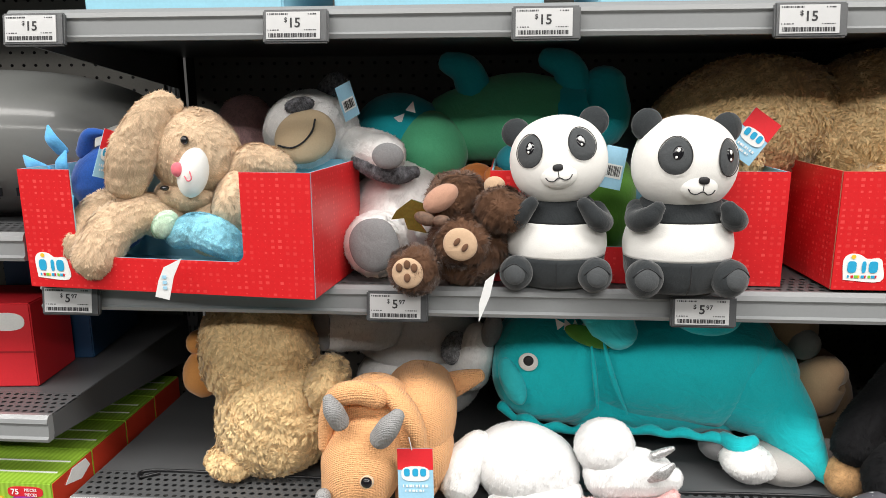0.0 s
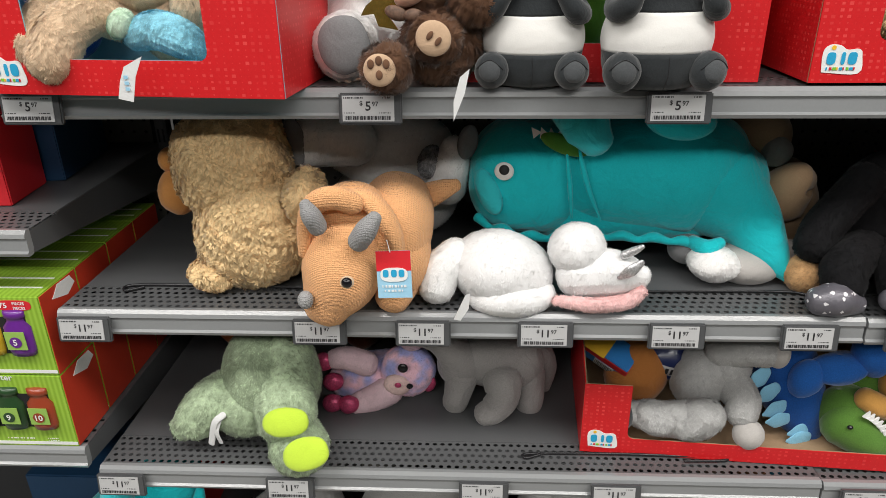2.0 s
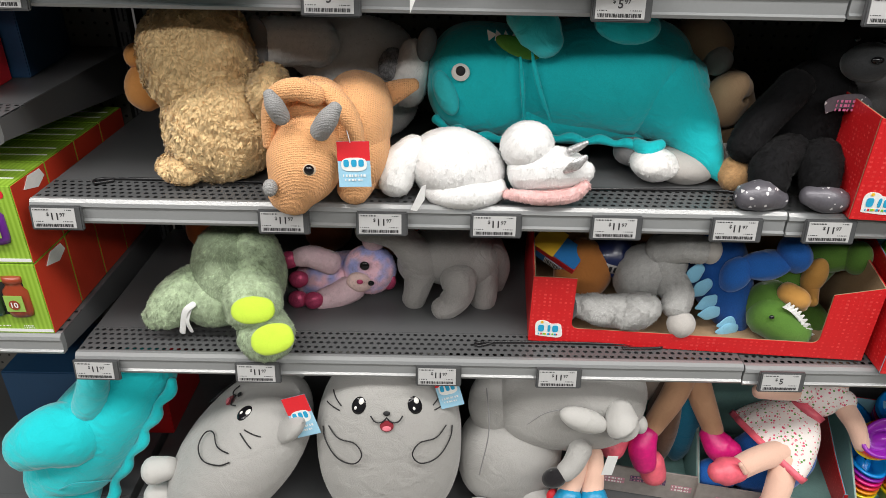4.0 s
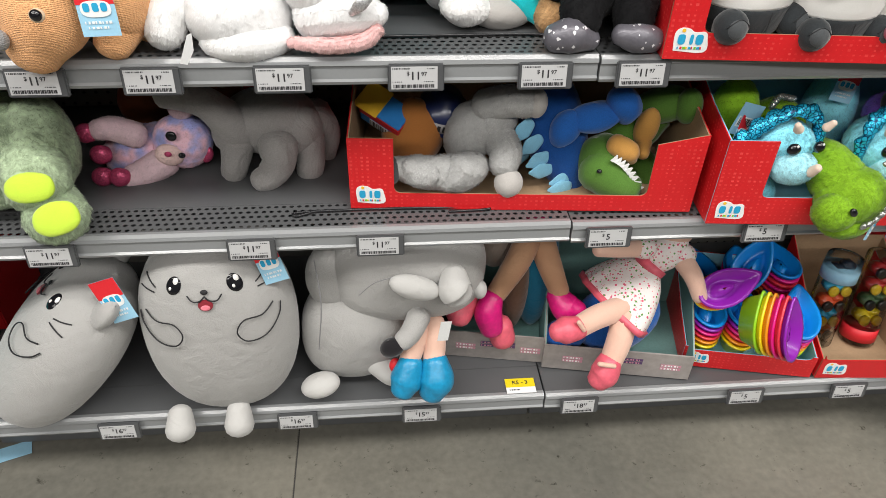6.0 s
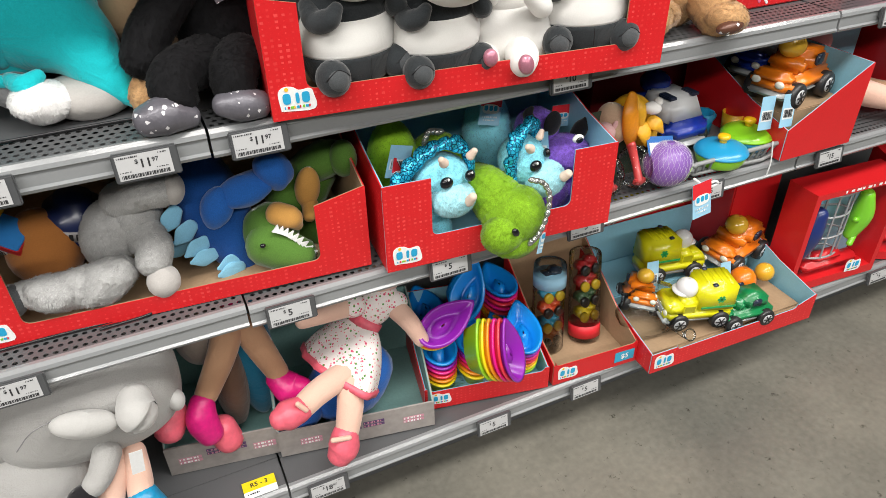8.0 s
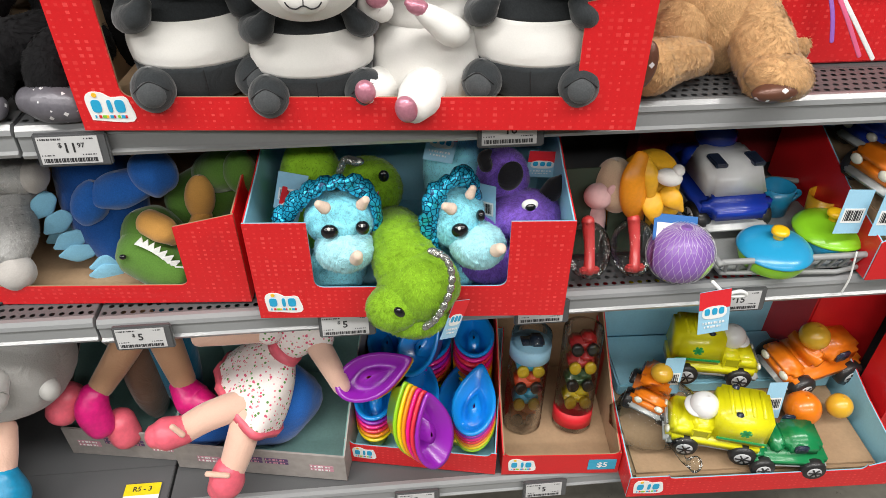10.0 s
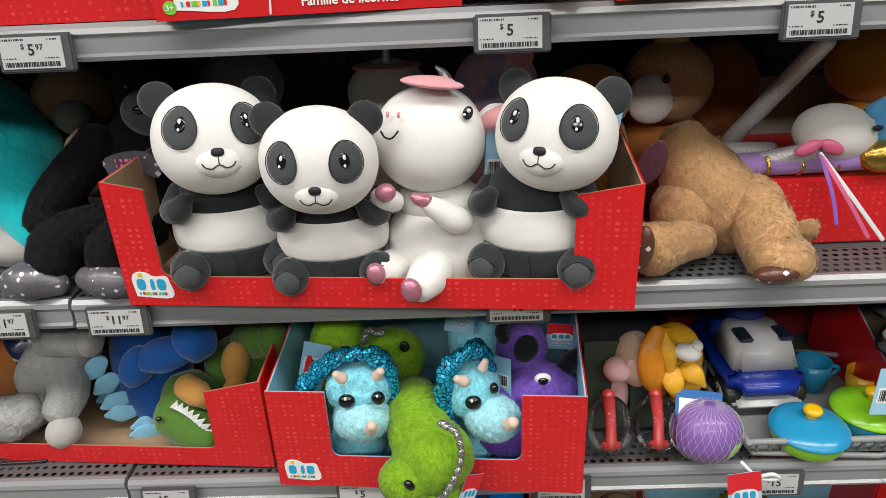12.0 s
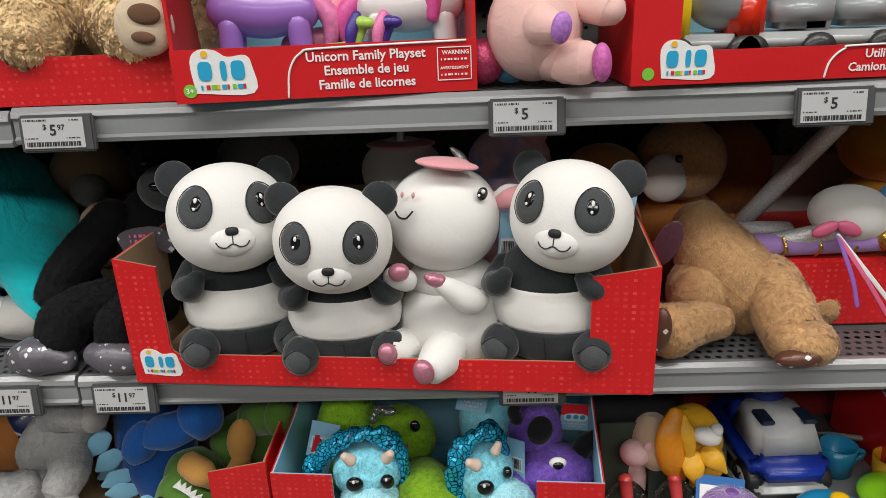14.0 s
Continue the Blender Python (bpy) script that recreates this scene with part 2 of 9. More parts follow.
def plate(outline, th, plane="xz", at=0.0):
    """A flat sheet of thickness th from an outline; it lies behind (or over) `at` along the third axis."""
    o = np.array(outline, float)
    n = len(o)
    cols = {"xz": (0, 2, 1), "xy": (0, 1, 2), "yz": (1, 2, 0)}[plane]
    v = np.zeros((2 * n, 3))
    v[:n, cols[0]] = v[n:, cols[0]] = o[:, 0]
    v[:n, cols[1]] = v[n:, cols[1]] = o[:, 1]
    v[:n, cols[2]], v[n:, cols[2]] = at, at + th
    f = [tuple(range(n)), tuple(range(n, 2 * n))[::-1]] + [(i, i + n, (i + 1) % n + n, (i + 1) % n) for i in range(n)]
    area = np.sum(o[:, 0] * np.roll(o[:, 1], -1) - np.roll(o[:, 0], -1) * o[:, 1])
    flip = (area < 0) != (plane != "xz")
    return v, [tuple(reversed(q)) for q in f] if flip else f


def box(c, s, bev=0.0, turn=(0, 0, 0), seg=2):
    bm = bmesh.new()
    bmesh.ops.create_cube(bm, size=1)
    bmesh.ops.scale(bm, vec=s, verts=bm.verts)
    if bev:
        bmesh.ops.bevel(bm, geom=bm.edges[:], offset=bev, segments=seg, affect="EDGES")
    bm.verts.index_update()
    v = np.array([x.co[:] for x in bm.verts])
    f = [tuple(x.index for x in q.verts) for q in bm.faces]
    bm.free()
    return v @ rot(*turn).T + np.array(c), f


def moved(g, m):
    v = np.hstack([g[0], np.ones((len(g[0]), 1))]) @ np.array(m).T
    return v[:, :3], g[1]


def ngon(w, h, n=24, round_=1.0):
    a = np.linspace(0, 2 * np.pi, n, endpoint=False) + np.pi / n
    c, s = np.cos(a), np.sin(a)
    return np.stack([0.5 * w * np.sign(c) * np.abs(c) ** round_, 0.5 * h * np.sign(s) * np.abs(s) ** round_], -1)


def surf(c, r, az, el, off=0.0):
    """A point on an ellipsoid: az 0 faces the aisle (-y), positive to the right, el up."""
    a, e = np.radians(az), np.radians(el)
    d = np.array([np.sin(a) * np.cos(e), -np.cos(a) * np.cos(e), np.sin(e)])
    return np.array(c) + d * (np.array(r) + off)


def patch(c, r, az, el, w, h, tilt=0.0, off=0.001, n=22, rings=5, dome=0.0):
    """A sewn-on oval that follows an ellipsoid, w by h degrees."""
    v, t = [surf(c, r, az, el, off + dome)], radians(tilt)
    for i in range(1, rings + 1):
        for a in np.linspace(0, 2 * np.pi, n, endpoint=False):
            x, y = w / 2 * i / rings * math.cos(a), h / 2 * i / rings * math.sin(a)
            o = off + dome * math.sqrt(max(0, 1 - (i / rings) ** 2)) - (0.002 if i == rings else 0)
            v.append(surf(c, r, az + x * math.cos(t) - y * math.sin(t), el + x * math.sin(t) + y * math.cos(t), o))
    f = [(0, 1 + j, 1 + (j + 1) % n) for j in range(n)]
    for i in range(rings - 1):
        f += [(1 + i * n + j, 1 + (i + 1) * n + j, 1 + (i + 1) * n + (j + 1) % n, 1 + i * n + (j + 1) % n) for j in range(n)]
    return np.array(v), f


def stroke(c, r, pts, rad=0.0012, off=0.0008, k=6):
    """A stitched line on an ellipsoid through (az, el) pairs."""
    s = smooth_line(pts, k)
    return tube([surf(c, r, a, e, off) for a, e in s], rad, n=6, k=1)


def tufts(g, count, length, width, comb=(0, 0, -0.3), wild=0.5, bend=True):
    """Pile on a surface: many small tapering tufts, growing outward and combed."""
    v, f = g
    tri = np.array([t for q in f for t in [(q[0], q[i], q[i + 1]) for i in range(1, len(q) - 1)]])
    a, b, c = v[tri[:, 0]], v[tri[:, 1]], v[tri[:, 2]]
    nrm = np.cross(b - a, c - a)
    ar = np.linalg.norm(nrm, axis=1)
    ok = ar > 1e-12
    pick = rng.choice(len(tri), count, p=(ar * ok) / (ar * ok).sum())
    u, w = rng.random(count), rng.random(count)
    sw = u + w > 1
    u[sw], w[sw] = 1 - u[sw], 1 - w[sw]
    p = a[pick] + u[:, None] * (b - a)[pick] + w[:, None] * (c - a)[pick]
    n = nrm[pick] / ar[pick][:, None]
    clump = np.stack([np.sin(p @ np.array(k) * 110 + j) for j, k in enumerate(((1, .7, .4), (-.5, 1, .8), (.6, -.4, 1)))], -1)
    lay = np.array(comb) + 0.35 * wild * clump + wild * rng.normal(0, 0.22, (count, 3))
    lay -= n * (lay * n).sum(1)[:, None]
    lay /= np.linalg.norm(lay, axis=1)[:, None] + 1e-9
    curl = np.stack([np.sin(p @ np.array(k) * 340 + j + 2.0 * clump[:, j]) for j, k in enumerate(((1, .6, -.5), (-.6, 1, .7), (.5, -.7, 1)))], -1)
    rise = 0.5 + 0.5 * curl[:, :1] * curl[:, 1:2]
    d = lay + n * (0.16 + 0.22 * wild + 0.35 * wild * rise) + 0.22 * wild * curl
    d /= np.linalg.norm(d, axis=1)[:, None]
    L = length * rng.uniform(0.6, 1.25, (count, 1))
    side = np.cross(n, d) + rng.normal(0, 0.08, (count, 3))
    side -= d * (side * d).sum(1)[:, None]
    side /= np.linalg.norm(side, axis=1)[:, None] + 1e-9
    flip = (np.cross(side, d) * n).sum(1) < 0
    side[flip] *= -1
    W = width * rng.uniform(0.7, 1.3, (count, 1))
    p = p + n * length * (0.55 * wild * rise - 0.15)
    nn = n + 0.34 * wild * curl + rng.normal(0, 0.13, n.shape)
    nn /= np.linalg.norm(nn, axis=1)[:, None]
    if not bend:
        vv = np.stack([p - side * W, p + side * W, p + d * L], 1).reshape(-1, 3)
        return vv, [(3 * i, 3 * i + 1, 3 * i + 2) for i in range(count)], np.repeat(nn, 3, 0)
    d2 = lay + n * 0.06 + rng.normal(0, 0.15, (count, 3))
    d2 /= np.linalg.norm(d2, axis=1)[:, None]
    m = p + d * L * 0.55
    vv = np.stack([p - side * W, p + side * W, m + side * W * 0.8, m - side * W * 0.8, m + d2 * L * 0.5], 1).reshape(-1, 3)
    ff = []
    for i in range(0, 5 * count, 5):
        ff += [(i, i + 1, i + 2, i + 3), (i + 3, i + 2, i + 4)]
    return vv, ff, np.repeat(nn, 5, 0)


def corner_normals(v, f):
    n = np.zeros_like(v)
    for q in f:
        c = np.cross(v[q[1]] - v[q[0]], v[q[2]] - v[q[0]])
        for i in q:
            n[i] += c
    return n / (np.linalg.norm(n, axis=1)[:, None] + 1e-12)


def mesh_of(name, geos, material, smooth=True):
    """One mesh from pieces; material may be a list, one for each piece."""
    geos = geos if isinstance(geos, list) else [geos]
    V, F, I, n = [], [], [], 0
    N = []
    for i, g in enumerate(geos):
        v, f = g[0], g[1]
        N.append(g[2] if len(g) > 2 else None)
        V.append(v)
        F += [tuple(a + n for a in q) for q in f]
        I += [i] * len(f)
        n += len(v)
    me = bpy.data.meshes.new(name)
    me.from_pydata(np.vstack(V).tolist(), [], F)
    mats = material if isinstance(material, list) else [material]
    slots = []
    for m in mats:
        if m not in slots:
            slots.append(m)
            me.materials.append(m)
    if len(mats) > 1:
        me.polygons.foreach_set("material_index", [slots.index(mats[i]) for i in I])
    me.polygons.foreach_set("use_smooth", [smooth] * len(F))
    me.update()
    if any(len(g) > 2 for g in geos):
        N = [corner_normals(g[0], g[1]) if n is None else n for g, n in zip(geos, N)]
        me.normals_split_custom_set_from_vertices(np.vstack(N).tolist())
    return me


def part(name, geos, material, parent=None, label="", smooth=True):
    ob = new(name, mesh_of(name, geos, material, smooth))
    if parent:
        ob.parent = parent
    if label:
        ob["label"] = label
    return ob


def thing(name, at, label, category, group="", kind=""):
    """An empty at a thing's base, at a pose."""
    ob = new(name)
    ob.empty_display_size = 0.02
    ob.matrix_basis = at
    return tagged(ob, label, category, group, kind)


def solid(name, geos, material, label, category, kind="", at=None, smooth=False, group=""):
    ob = part(name, geos, material, None, "", smooth)
    if at is not None:
        ob.matrix_basis = at
    return tagged(ob, label, category, group, kind)


TEXTS = {}


def lettering(string, size, at, align="CENTER"):
    """Flat letters in the built-in font, upright and facing the aisle, laid at a point."""
    key = (string, size, align)
    if key not in TEXTS:
        cu = bpy.data.curves.new("letters", "FONT")
        cu.body, cu.size, cu.align_x, cu.align_y, cu.resolution_u, cu.offset = string, size, align, "CENTER", 2, size * 0.02
        ob = bpy.data.objects.new("letters", cu)
        me = bpy.data.meshes.new_from_object(ob)
        v = np.array([x.co[:] for x in me.vertices])
        TEXTS[key] = (np.stack([v[:, 0], -0 * v[:, 0], v[:, 1]], -1), [tuple(q.vertices) for q in me.polygons])
        bpy.data.objects.remove(ob)
    v, f = TEXTS[key]
    return v + np.array(at), f


def bars(x0, x1, z0, z1, n, y, fill=0.6):
    """A row of thin upright bars: a barcode, or writing too small to read."""
    w = (x1 - x0) / n
    return [plate([(x0 + i * w, z0), (x0 + i * w + w * fill * (0.5 + (i * 7 % 5) / 5), z0), (x0 + i * w + w * fill * (0.5 + (i * 7 % 5) / 5), z1), (x0 + i * w, z1)], 0.0004, "xz", y) for i in range(n)]


def rect(x0, x1, z0, z1, y, th=0.0004):
    return plate([(x0, z0), (x1, z0), (x1, z1), (x0, z1)], th, "xz", y)


# ---- the setting ----
BAYS = [(-1.825, -0.622), (-0.605, 0.613), (0.617, 1.833), (1.839, 3.055)]
BACK = 1.50


def perforated(x0, x1, y0, y1, nx, ny, r, z, plane="xy", stagger=True):
    """Sheet with round holes punched right through."""
    dx, dy = (x1 - x0) / nx, (y1 - y0) / ny
    a = np.radians([0, 45, 90, 135, 180, 225, 270, 315])
    out = np.array([(0.5, 0), (0.5, 0.5), (0, 0.5), (-0.5, 0.5), (-0.5, 0), (-0.5, -0.5), (0, -0.5), (0.5, -0.5)]) * (dx, dy)
    inn = np.stack([1.15 * np.cos(a), np.sin(a)], -1) * r
    ring = np.vstack([out, inn])
    fr = [(i, (i + 1) % 8, 8 + (i + 1) % 8, 8 + i) for i in range(8)]
    V, F, n = [], [], 0
    for j in range(ny):
        s = 0.5 * dx if (stagger and j % 2) else 0.0
        m = nx - 1 if s else nx
        for i in range(m):
            q = ring + (x0 + s + (i + 0.5) * dx, y0 + (j + 0.5) * dy)
            V.append(q)
            F += [tuple(k + n for k in f) for f in fr]
            n += 16
        if s:
            for e0, e1 in ((x0, x0 + s), (x1 - s, x1)):
                V.append(np.array([(e0, y0 + j * dy), (e1, y0 + j * dy), (e1, y0 + (j + 1) * dy), (e0, y0 + (j + 1) * dy)]))
                F.append((n, n + 1, n + 2, n + 3))
                n += 4
    p = np.vstack(V)
    zz = np.full((len(p), 1), z)
    v = np.hstack([p, zz]) if plane == "xy" else np.stack([p[:, 0], zz[:, 0], p[:, 1]], -1)
    return v, F


def prism_x(prof, x0, x1):
    """A (y, z) outline drawn out along x."""
    o = np.array(prof, float)
    n = len(o)
    v = np.vstack([np.hstack([np.full((n, 1), x), o]) for x in (x0, x1)])
    return v, [tuple(range(n)), tuple(range(n, 2 * n))[::-1]] + [(i, i + n, (i + 1) % n + n, (i + 1) % n) for i in range(n)]


def shelf(x0, x1, z, front=1.0, base=False):
    s = thing("shelf", pose(0, 0, 0), "grey steel shop shelf with a perforated front edge", "shelf", "shelves of the toy aisle", "structure")
    f = front + 0.012
    nx = round((x1 - x0) / 0.0135)
    if base:
        part("front_deck", box(((x0 + x1) / 2, f + 0.036, z - 0.003), (x1 - x0, 0.072, 0.006), 0.0015), STEEL, s, "", False)
    else:
        part("front_deck", perforated(x0, x1, f, f + 0.072, nx, 5, 0.0036, z), STEEL, s, "perforated strip", False)
    part("deck", [box(((x0 + x1) / 2, (f + 0.072 + BACK) / 2, z - 0.003), (x1 - x0, BACK - f - 0.072, 0.006), 0.001),
                  box(((x0 + x1) / 2, (f + 0.04 + BACK) / 2, z - 0.024), (x1 - x0 - 0.004, BACK - f - 0.05, 0.004))], STEEL, s, "", False)
    part("lip", prism_x([(f + 0.001, z), (f - 0.007, z + 0.001), (f - 0.012, z - 0.004), (f - 0.014, z - 0.010), (f - 0.011, z - 0.013), (f - 0.012, z - 0.031),
                         (f - 0.016, z - 0.034), (f - 0.014, z - 0.039), (f - 0.002, z - 0.039), (f + 0.001, z - 0.03)], x0, x1), RAIL, s, "price channel", False)
    for x in (x0 + 0.002, x1 - 0.002):
        part("bracket", plate([(f, z - 0.003), (f, z - 0.038), (f + 0.12, z - 0.05), (BACK, z - 0.09), (BACK, z - 0.003)], 0.003, "yz", x - 0.0015), STEEL, s, "", False)
    if base:
        part("kick_plate", box(((x0 + x1) / 2, f + 0.10, z / 2 - 0.02), (x1 - x0, 0.02, z - 0.045), 0.002), STEEL, s, "", False)
    return s


LEVELS = {0: (0.195, 0.68, 1.078, 1.352, 1.9), 1: (0.195, 0.640, 0.947, 1.284, 1.645), 2: (0.192, 0.636, 0.945, 1.287, 1.645), 3: (0.192, 0.636, 0.945, 1.287, 1.645)}
for b, (bx0, bx1) in enumerate(BAYS):
    for i, z in enumerate(LEVELS[b]):
        shelf(bx0, bx1, z, 0.986 if i == 0 else 1.0, i == 0)
for i, (bx0, bx1) in enumerate(BAYS):
    nx = round((bx1 - bx0 - 0.05) / 0.0254)
    w = thing("wall_shelf_back_%d" % i, pose(0, 0, 0), "perforated beige-grey back panel of the shelving", "back panel", "", "structure")
    part("pegboard", perforated(bx0 + 0.025, bx1 - 0.025, 0.1, 2.05, nx, 77, 0.0032, BACK + 0.004, "xz", False), PEG, w, "", False)
    # Added black sheet: gives the peg holes their shade as colour.
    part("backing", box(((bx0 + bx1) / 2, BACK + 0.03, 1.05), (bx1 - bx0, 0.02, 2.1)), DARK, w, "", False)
for bx in (-1.825, -0.6135, 0.615, 1.836, 3.055):
    u = thing("upright", pose(bx, BACK, 0), "slotted steel upright between shelf bays", "upright", "uprights of the shelving", "structure")
    part("post", box((0, -0.012, 1.05), (0.024, 0.03, 2.1), 0.002), STEEL, u, "", False)
    for sx in (-0.005, 0.005):
        # Slots are black blocks on the post, painting the shade of openings.
        part("slots", [box((sx, -0.0275, 0.25 + 0.05 * j), (0.003, 0.002, 0.028)) for j in range(37)], DARK, u, "", False)

CONC = concrete()
JOINT = 0.066
solid("floor", [box((JOINT - 5.0315, -1.5, -0.05), (10.06, 12, 0.1), 0.001), box((JOINT + 5.0315, -1.5, -0.05), (10.06, 12, 0.1), 0.001)], CONC, "polished grey concrete floor with stains and a saw joint", "floor", "structure")
solid("floor_joint", box((0.066, -1.5, -0.0225), (0.03, 12, 0.04)), mat("joint_filler", (0.05, 0.048, 0.045), 0.8), "dark filler in the saw joint", "floor joint", "structure")
WALLPAINT = mat("store_paint", (0.16, 0.16, 0.16), 0.7, 0.05, 2)
solid("ceiling", box((0, -1.5, 4.55), (20, 12, 0.1)), WALLPAINT, "plain dark grey store ceiling", "ceiling", "structure")
AISLE = mat("far_aisle_shelving", (0.1, 0.1, 0.1), 0.6, 0.25, 3)
solid("wall_aisle_south", box((0, -2.05, 1.0), (16, 0.5, 2.0), 0.01), AISLE, "plain grey shelving across the aisle", "wall", "structure")
solid("wall_south", box((0, -7.55, 2.25), (20, 0.1, 4.5)), WALLPAINT, "plain store wall", "wall", "structure")
solid("wall_north", box((0, 4.55, 2.25), (20, 0.1, 4.5)), WALLPAINT, "plain store wall", "wall", "structure")
solid("wall_west", box((-10.05, -1.5, 2.25), (0.1, 12, 4.5)), WALLPAINT, "plain store wall", "wall", "structure")
solid("wall_east", box((10.05, -1.5, 2.25), (0.1, 12, 4.5)), WALLPAINT, "plain store wall", "wall", "structure")


def price_tag(x, z, dollars, cents="", y=0.992, tilt=8):
    """An electronic shelf label in its clip frame; x, z is its top left corner."""
    W, H = 0.083, 0.041
    t = thing("price_tag", pose(x, y, z, -tilt), "electronic price label showing $%s in a charcoal frame" % (dollars + ("." + cents if cents else "")), "price tag", "price tags along the shelf edges")
    part("frame", [box((W / 2, 0, -H / 2), (W, 0.008, H), 0.002), box((W / 2, 0.006, -H * 0.3), (W * 0.9, 0.006, H * 0.4))], TAGFRAME, t, "", False)
    part("screen", rect(0.005, W - 0.010, -H + 0.0045, -0.0035, -0.0052, 0.0012), LABEL, t, "white label face", False)
    y1 = -0.0056
    ink = [lettering("$", 0.008, (W * 0.36, y1, -0.0135)), lettering(dollars, 0.0165, (W * 0.47 if len(dollars) == 1 else W * 0.49, y1, -0.0175))]
    if cents:
        ink.append(lettering(cents, 0.0085, (W * 0.64 if len(dollars) > 1 else W * 0.58, y1, -0.0145)))
    part("price", ink, INK, t, "", False)
    part("writing", bars(0.007, 0.034, -0.0072, -0.0052, 11, y1) + bars(W - 0.025, W - 0.013, -0.0072, -0.0056, 4, y1) + bars(0.007, 0.022, -0.0262, -0.025, 5, y1)
         + bars(W - 0.03, W - 0.013, -0.0262, -0.025, 6, y1) + bars(0.008, W - 0.014, -0.0345, -0.0295, 34, y1, 0.7), INK, t, "", False)
    return t


for z, row in ((1.640, ((-0.603, "15"), (-0.262, "15"), (0.046, "15"), (0.354, "15"))),
               (1.281, ((-0.596, "5", "97"), (-0.141, "5", "97"), (0.257, "5", "97"), (0.631, "5", "97"), (1.147, "5"), (1.473, "5"))),
               (0.942, ((-0.601, "11", "97"), (-0.237, "11", "97"), (-0.08, "11", "97"), (0.103, "11", "97"), (0.296, "11", "97"), (0.489, "11", "97"), (0.639, "11", "97"), (1.155, "10"), (1.943, "10"))),
               (0.634, ((-0.606, "11", "97"), (-0.313, "11", "97"), (0.015, "11", "97"), (0.234, "11", "97"), (0.640, "5"), (0.931, "5"), (1.222, "5"), (1.53, "15"), (1.886, "15"))),
               (0.188, ((-0.606, "16", "97"), (-0.313, "16", "97"), (0.047, "16", "97"), (0.307, "15", "97"), (0.649, "18", "97"), (1.025, "5"), (1.266, "5"), (1.945, "5"), (2.25, "5")))):
    for x, *p in row:
        price_tag(x, z, *p, y=0.978 if z < 0.3 else 0.992)


def badge(parent, x, z, w, y=-0.0008, m=None):
    """The maker's badge as plain shapes: a white cloud plaque with blue blocks, a sun and a coloured bar."""
    h = w * 0.72
    q = m if m is not None else pose(0, 0, 0)
    out = [(x - 0.5 * w, z - 0.5 * h), (x + 0.5 * w, z - 0.55 * h), (x + 0.52 * w, z + 0.1 * h), (x + 0.42 * w, z + 0.36 * h), (x + 0.1 * w, z + 0.34 * h), (x - 0.1 * w, z + 0.5 * h), (x - 0.38 * w, z + 0.52 * h), (x - 0.54 * w, z + 0.25 * h)]
    o = part("badge", moved(plate(smooth_line(out + out[:1], 4)[:-1], 0.0006, "xz", y), q), WHITECARD, parent, "white cloud-shaped maker's badge", False)
    y -= 0.0008
    for i, k in enumerate((-0.3, 0.02, 0.27)):
        part("block", moved(plate(ngon(w * (0.24 if i != 1 else 0.11), h * 0.46, 16, 0.6) + (x + k * w, z + 0.02 * h), 0.0006, "xz", y), q), BLUEPRINT, o, "blue printed shape", False)
    part("bar", [moved(g, q) for g in bars(x - 0.4 * w, x + 0.42 * w, z - 0.42 * h, z - 0.31 * h, 9, y, 0.8)], [BLUEPRINT, REDPRINT, GREENPRINT, YELLOWPRINT, BLUEPRINT, REDPRINT, GREENPRINT, BLUEPRINT, REDPRINT], o, "", False)
    part("sun", moved(plate(ngon(0.12 * w, 0.12 * w) + (x - 0.28 * w, z + 0.42 * h), 0.0006, "xz", y), q), YELLOWPRINT, o, "", False)
    return o


def tray(at, w, d, low, tab_l, tab_r, h_l, h_r, h_back, label, inside=None, logo=True, h_l2=None, h_r2=None, outer=None, group="printed display trays", logo_w=0.046, slant=False):
    """A card display tray: front with a dip between two tabs, sides, back and base; origin at its front left foot."""
    t = thing("display_tray", at, label, "display tray", group)
    outer, inside, th = outer or REDCARD, inside or KRAFT, 0.004
    hl2, hr2 = h_l2 or h_l, h_r2 or h_r
    r = min(0.012, low * 0.4)

    def arc(cx, cz, a0, a1):
        return [(cx + r * math.cos(radians(a)), cz + r * math.sin(radians(a))) for a in np.linspace(a0, a1, 5)]
    out = [(0, 0), (w, 0), (w, h_r2 or h_r), (w - tab_r, h_r)] + arc(w - tab_r - r, low + r, 0, -90) + arc(tab_l + r, low + r, -90, -180) + [(tab_l, hl2), (0, h_l)]
    if slant:
        out = [(0, 0), (w, 0), (w, hr2), (0, h_l)]
    part("front_panel", [plate(out, th * 0.5, "xz", 0), plate(out, th * 0.5, "xz", th * 0.5)], [outer, inside], t, "", False)
    for x, h0 in ((0, h_l), (w - th, hr2)):
        so = [(0.004, 0), (d, 0), (d, h_back), (d * 0.35, h0 + (h_back - h0) * 0.25), (0.004, h0)]
        a, b = (outer, inside) if x == 0 else (inside, outer)
        part("side_panel", [plate(so, th * 0.5, "yz", x), plate(so, th * 0.5, "yz", x + th * 0.5)], [a, b], t, "", False)
    part("back_panel", [rect(th, w - th, 0, h_back, d - th, th * 0.5), rect(th, w - th, 0, h_back, d - th / 2, th * 0.5)], [inside, outer], t, "", False)
    part("base_panel", box((w / 2, d / 2, 0.0015), (w - 0.009, d - 0.009, 0.003)), inside, t, "", False)
    if logo:
        badge(t, 0.036, 0.03, logo_w)
    return t


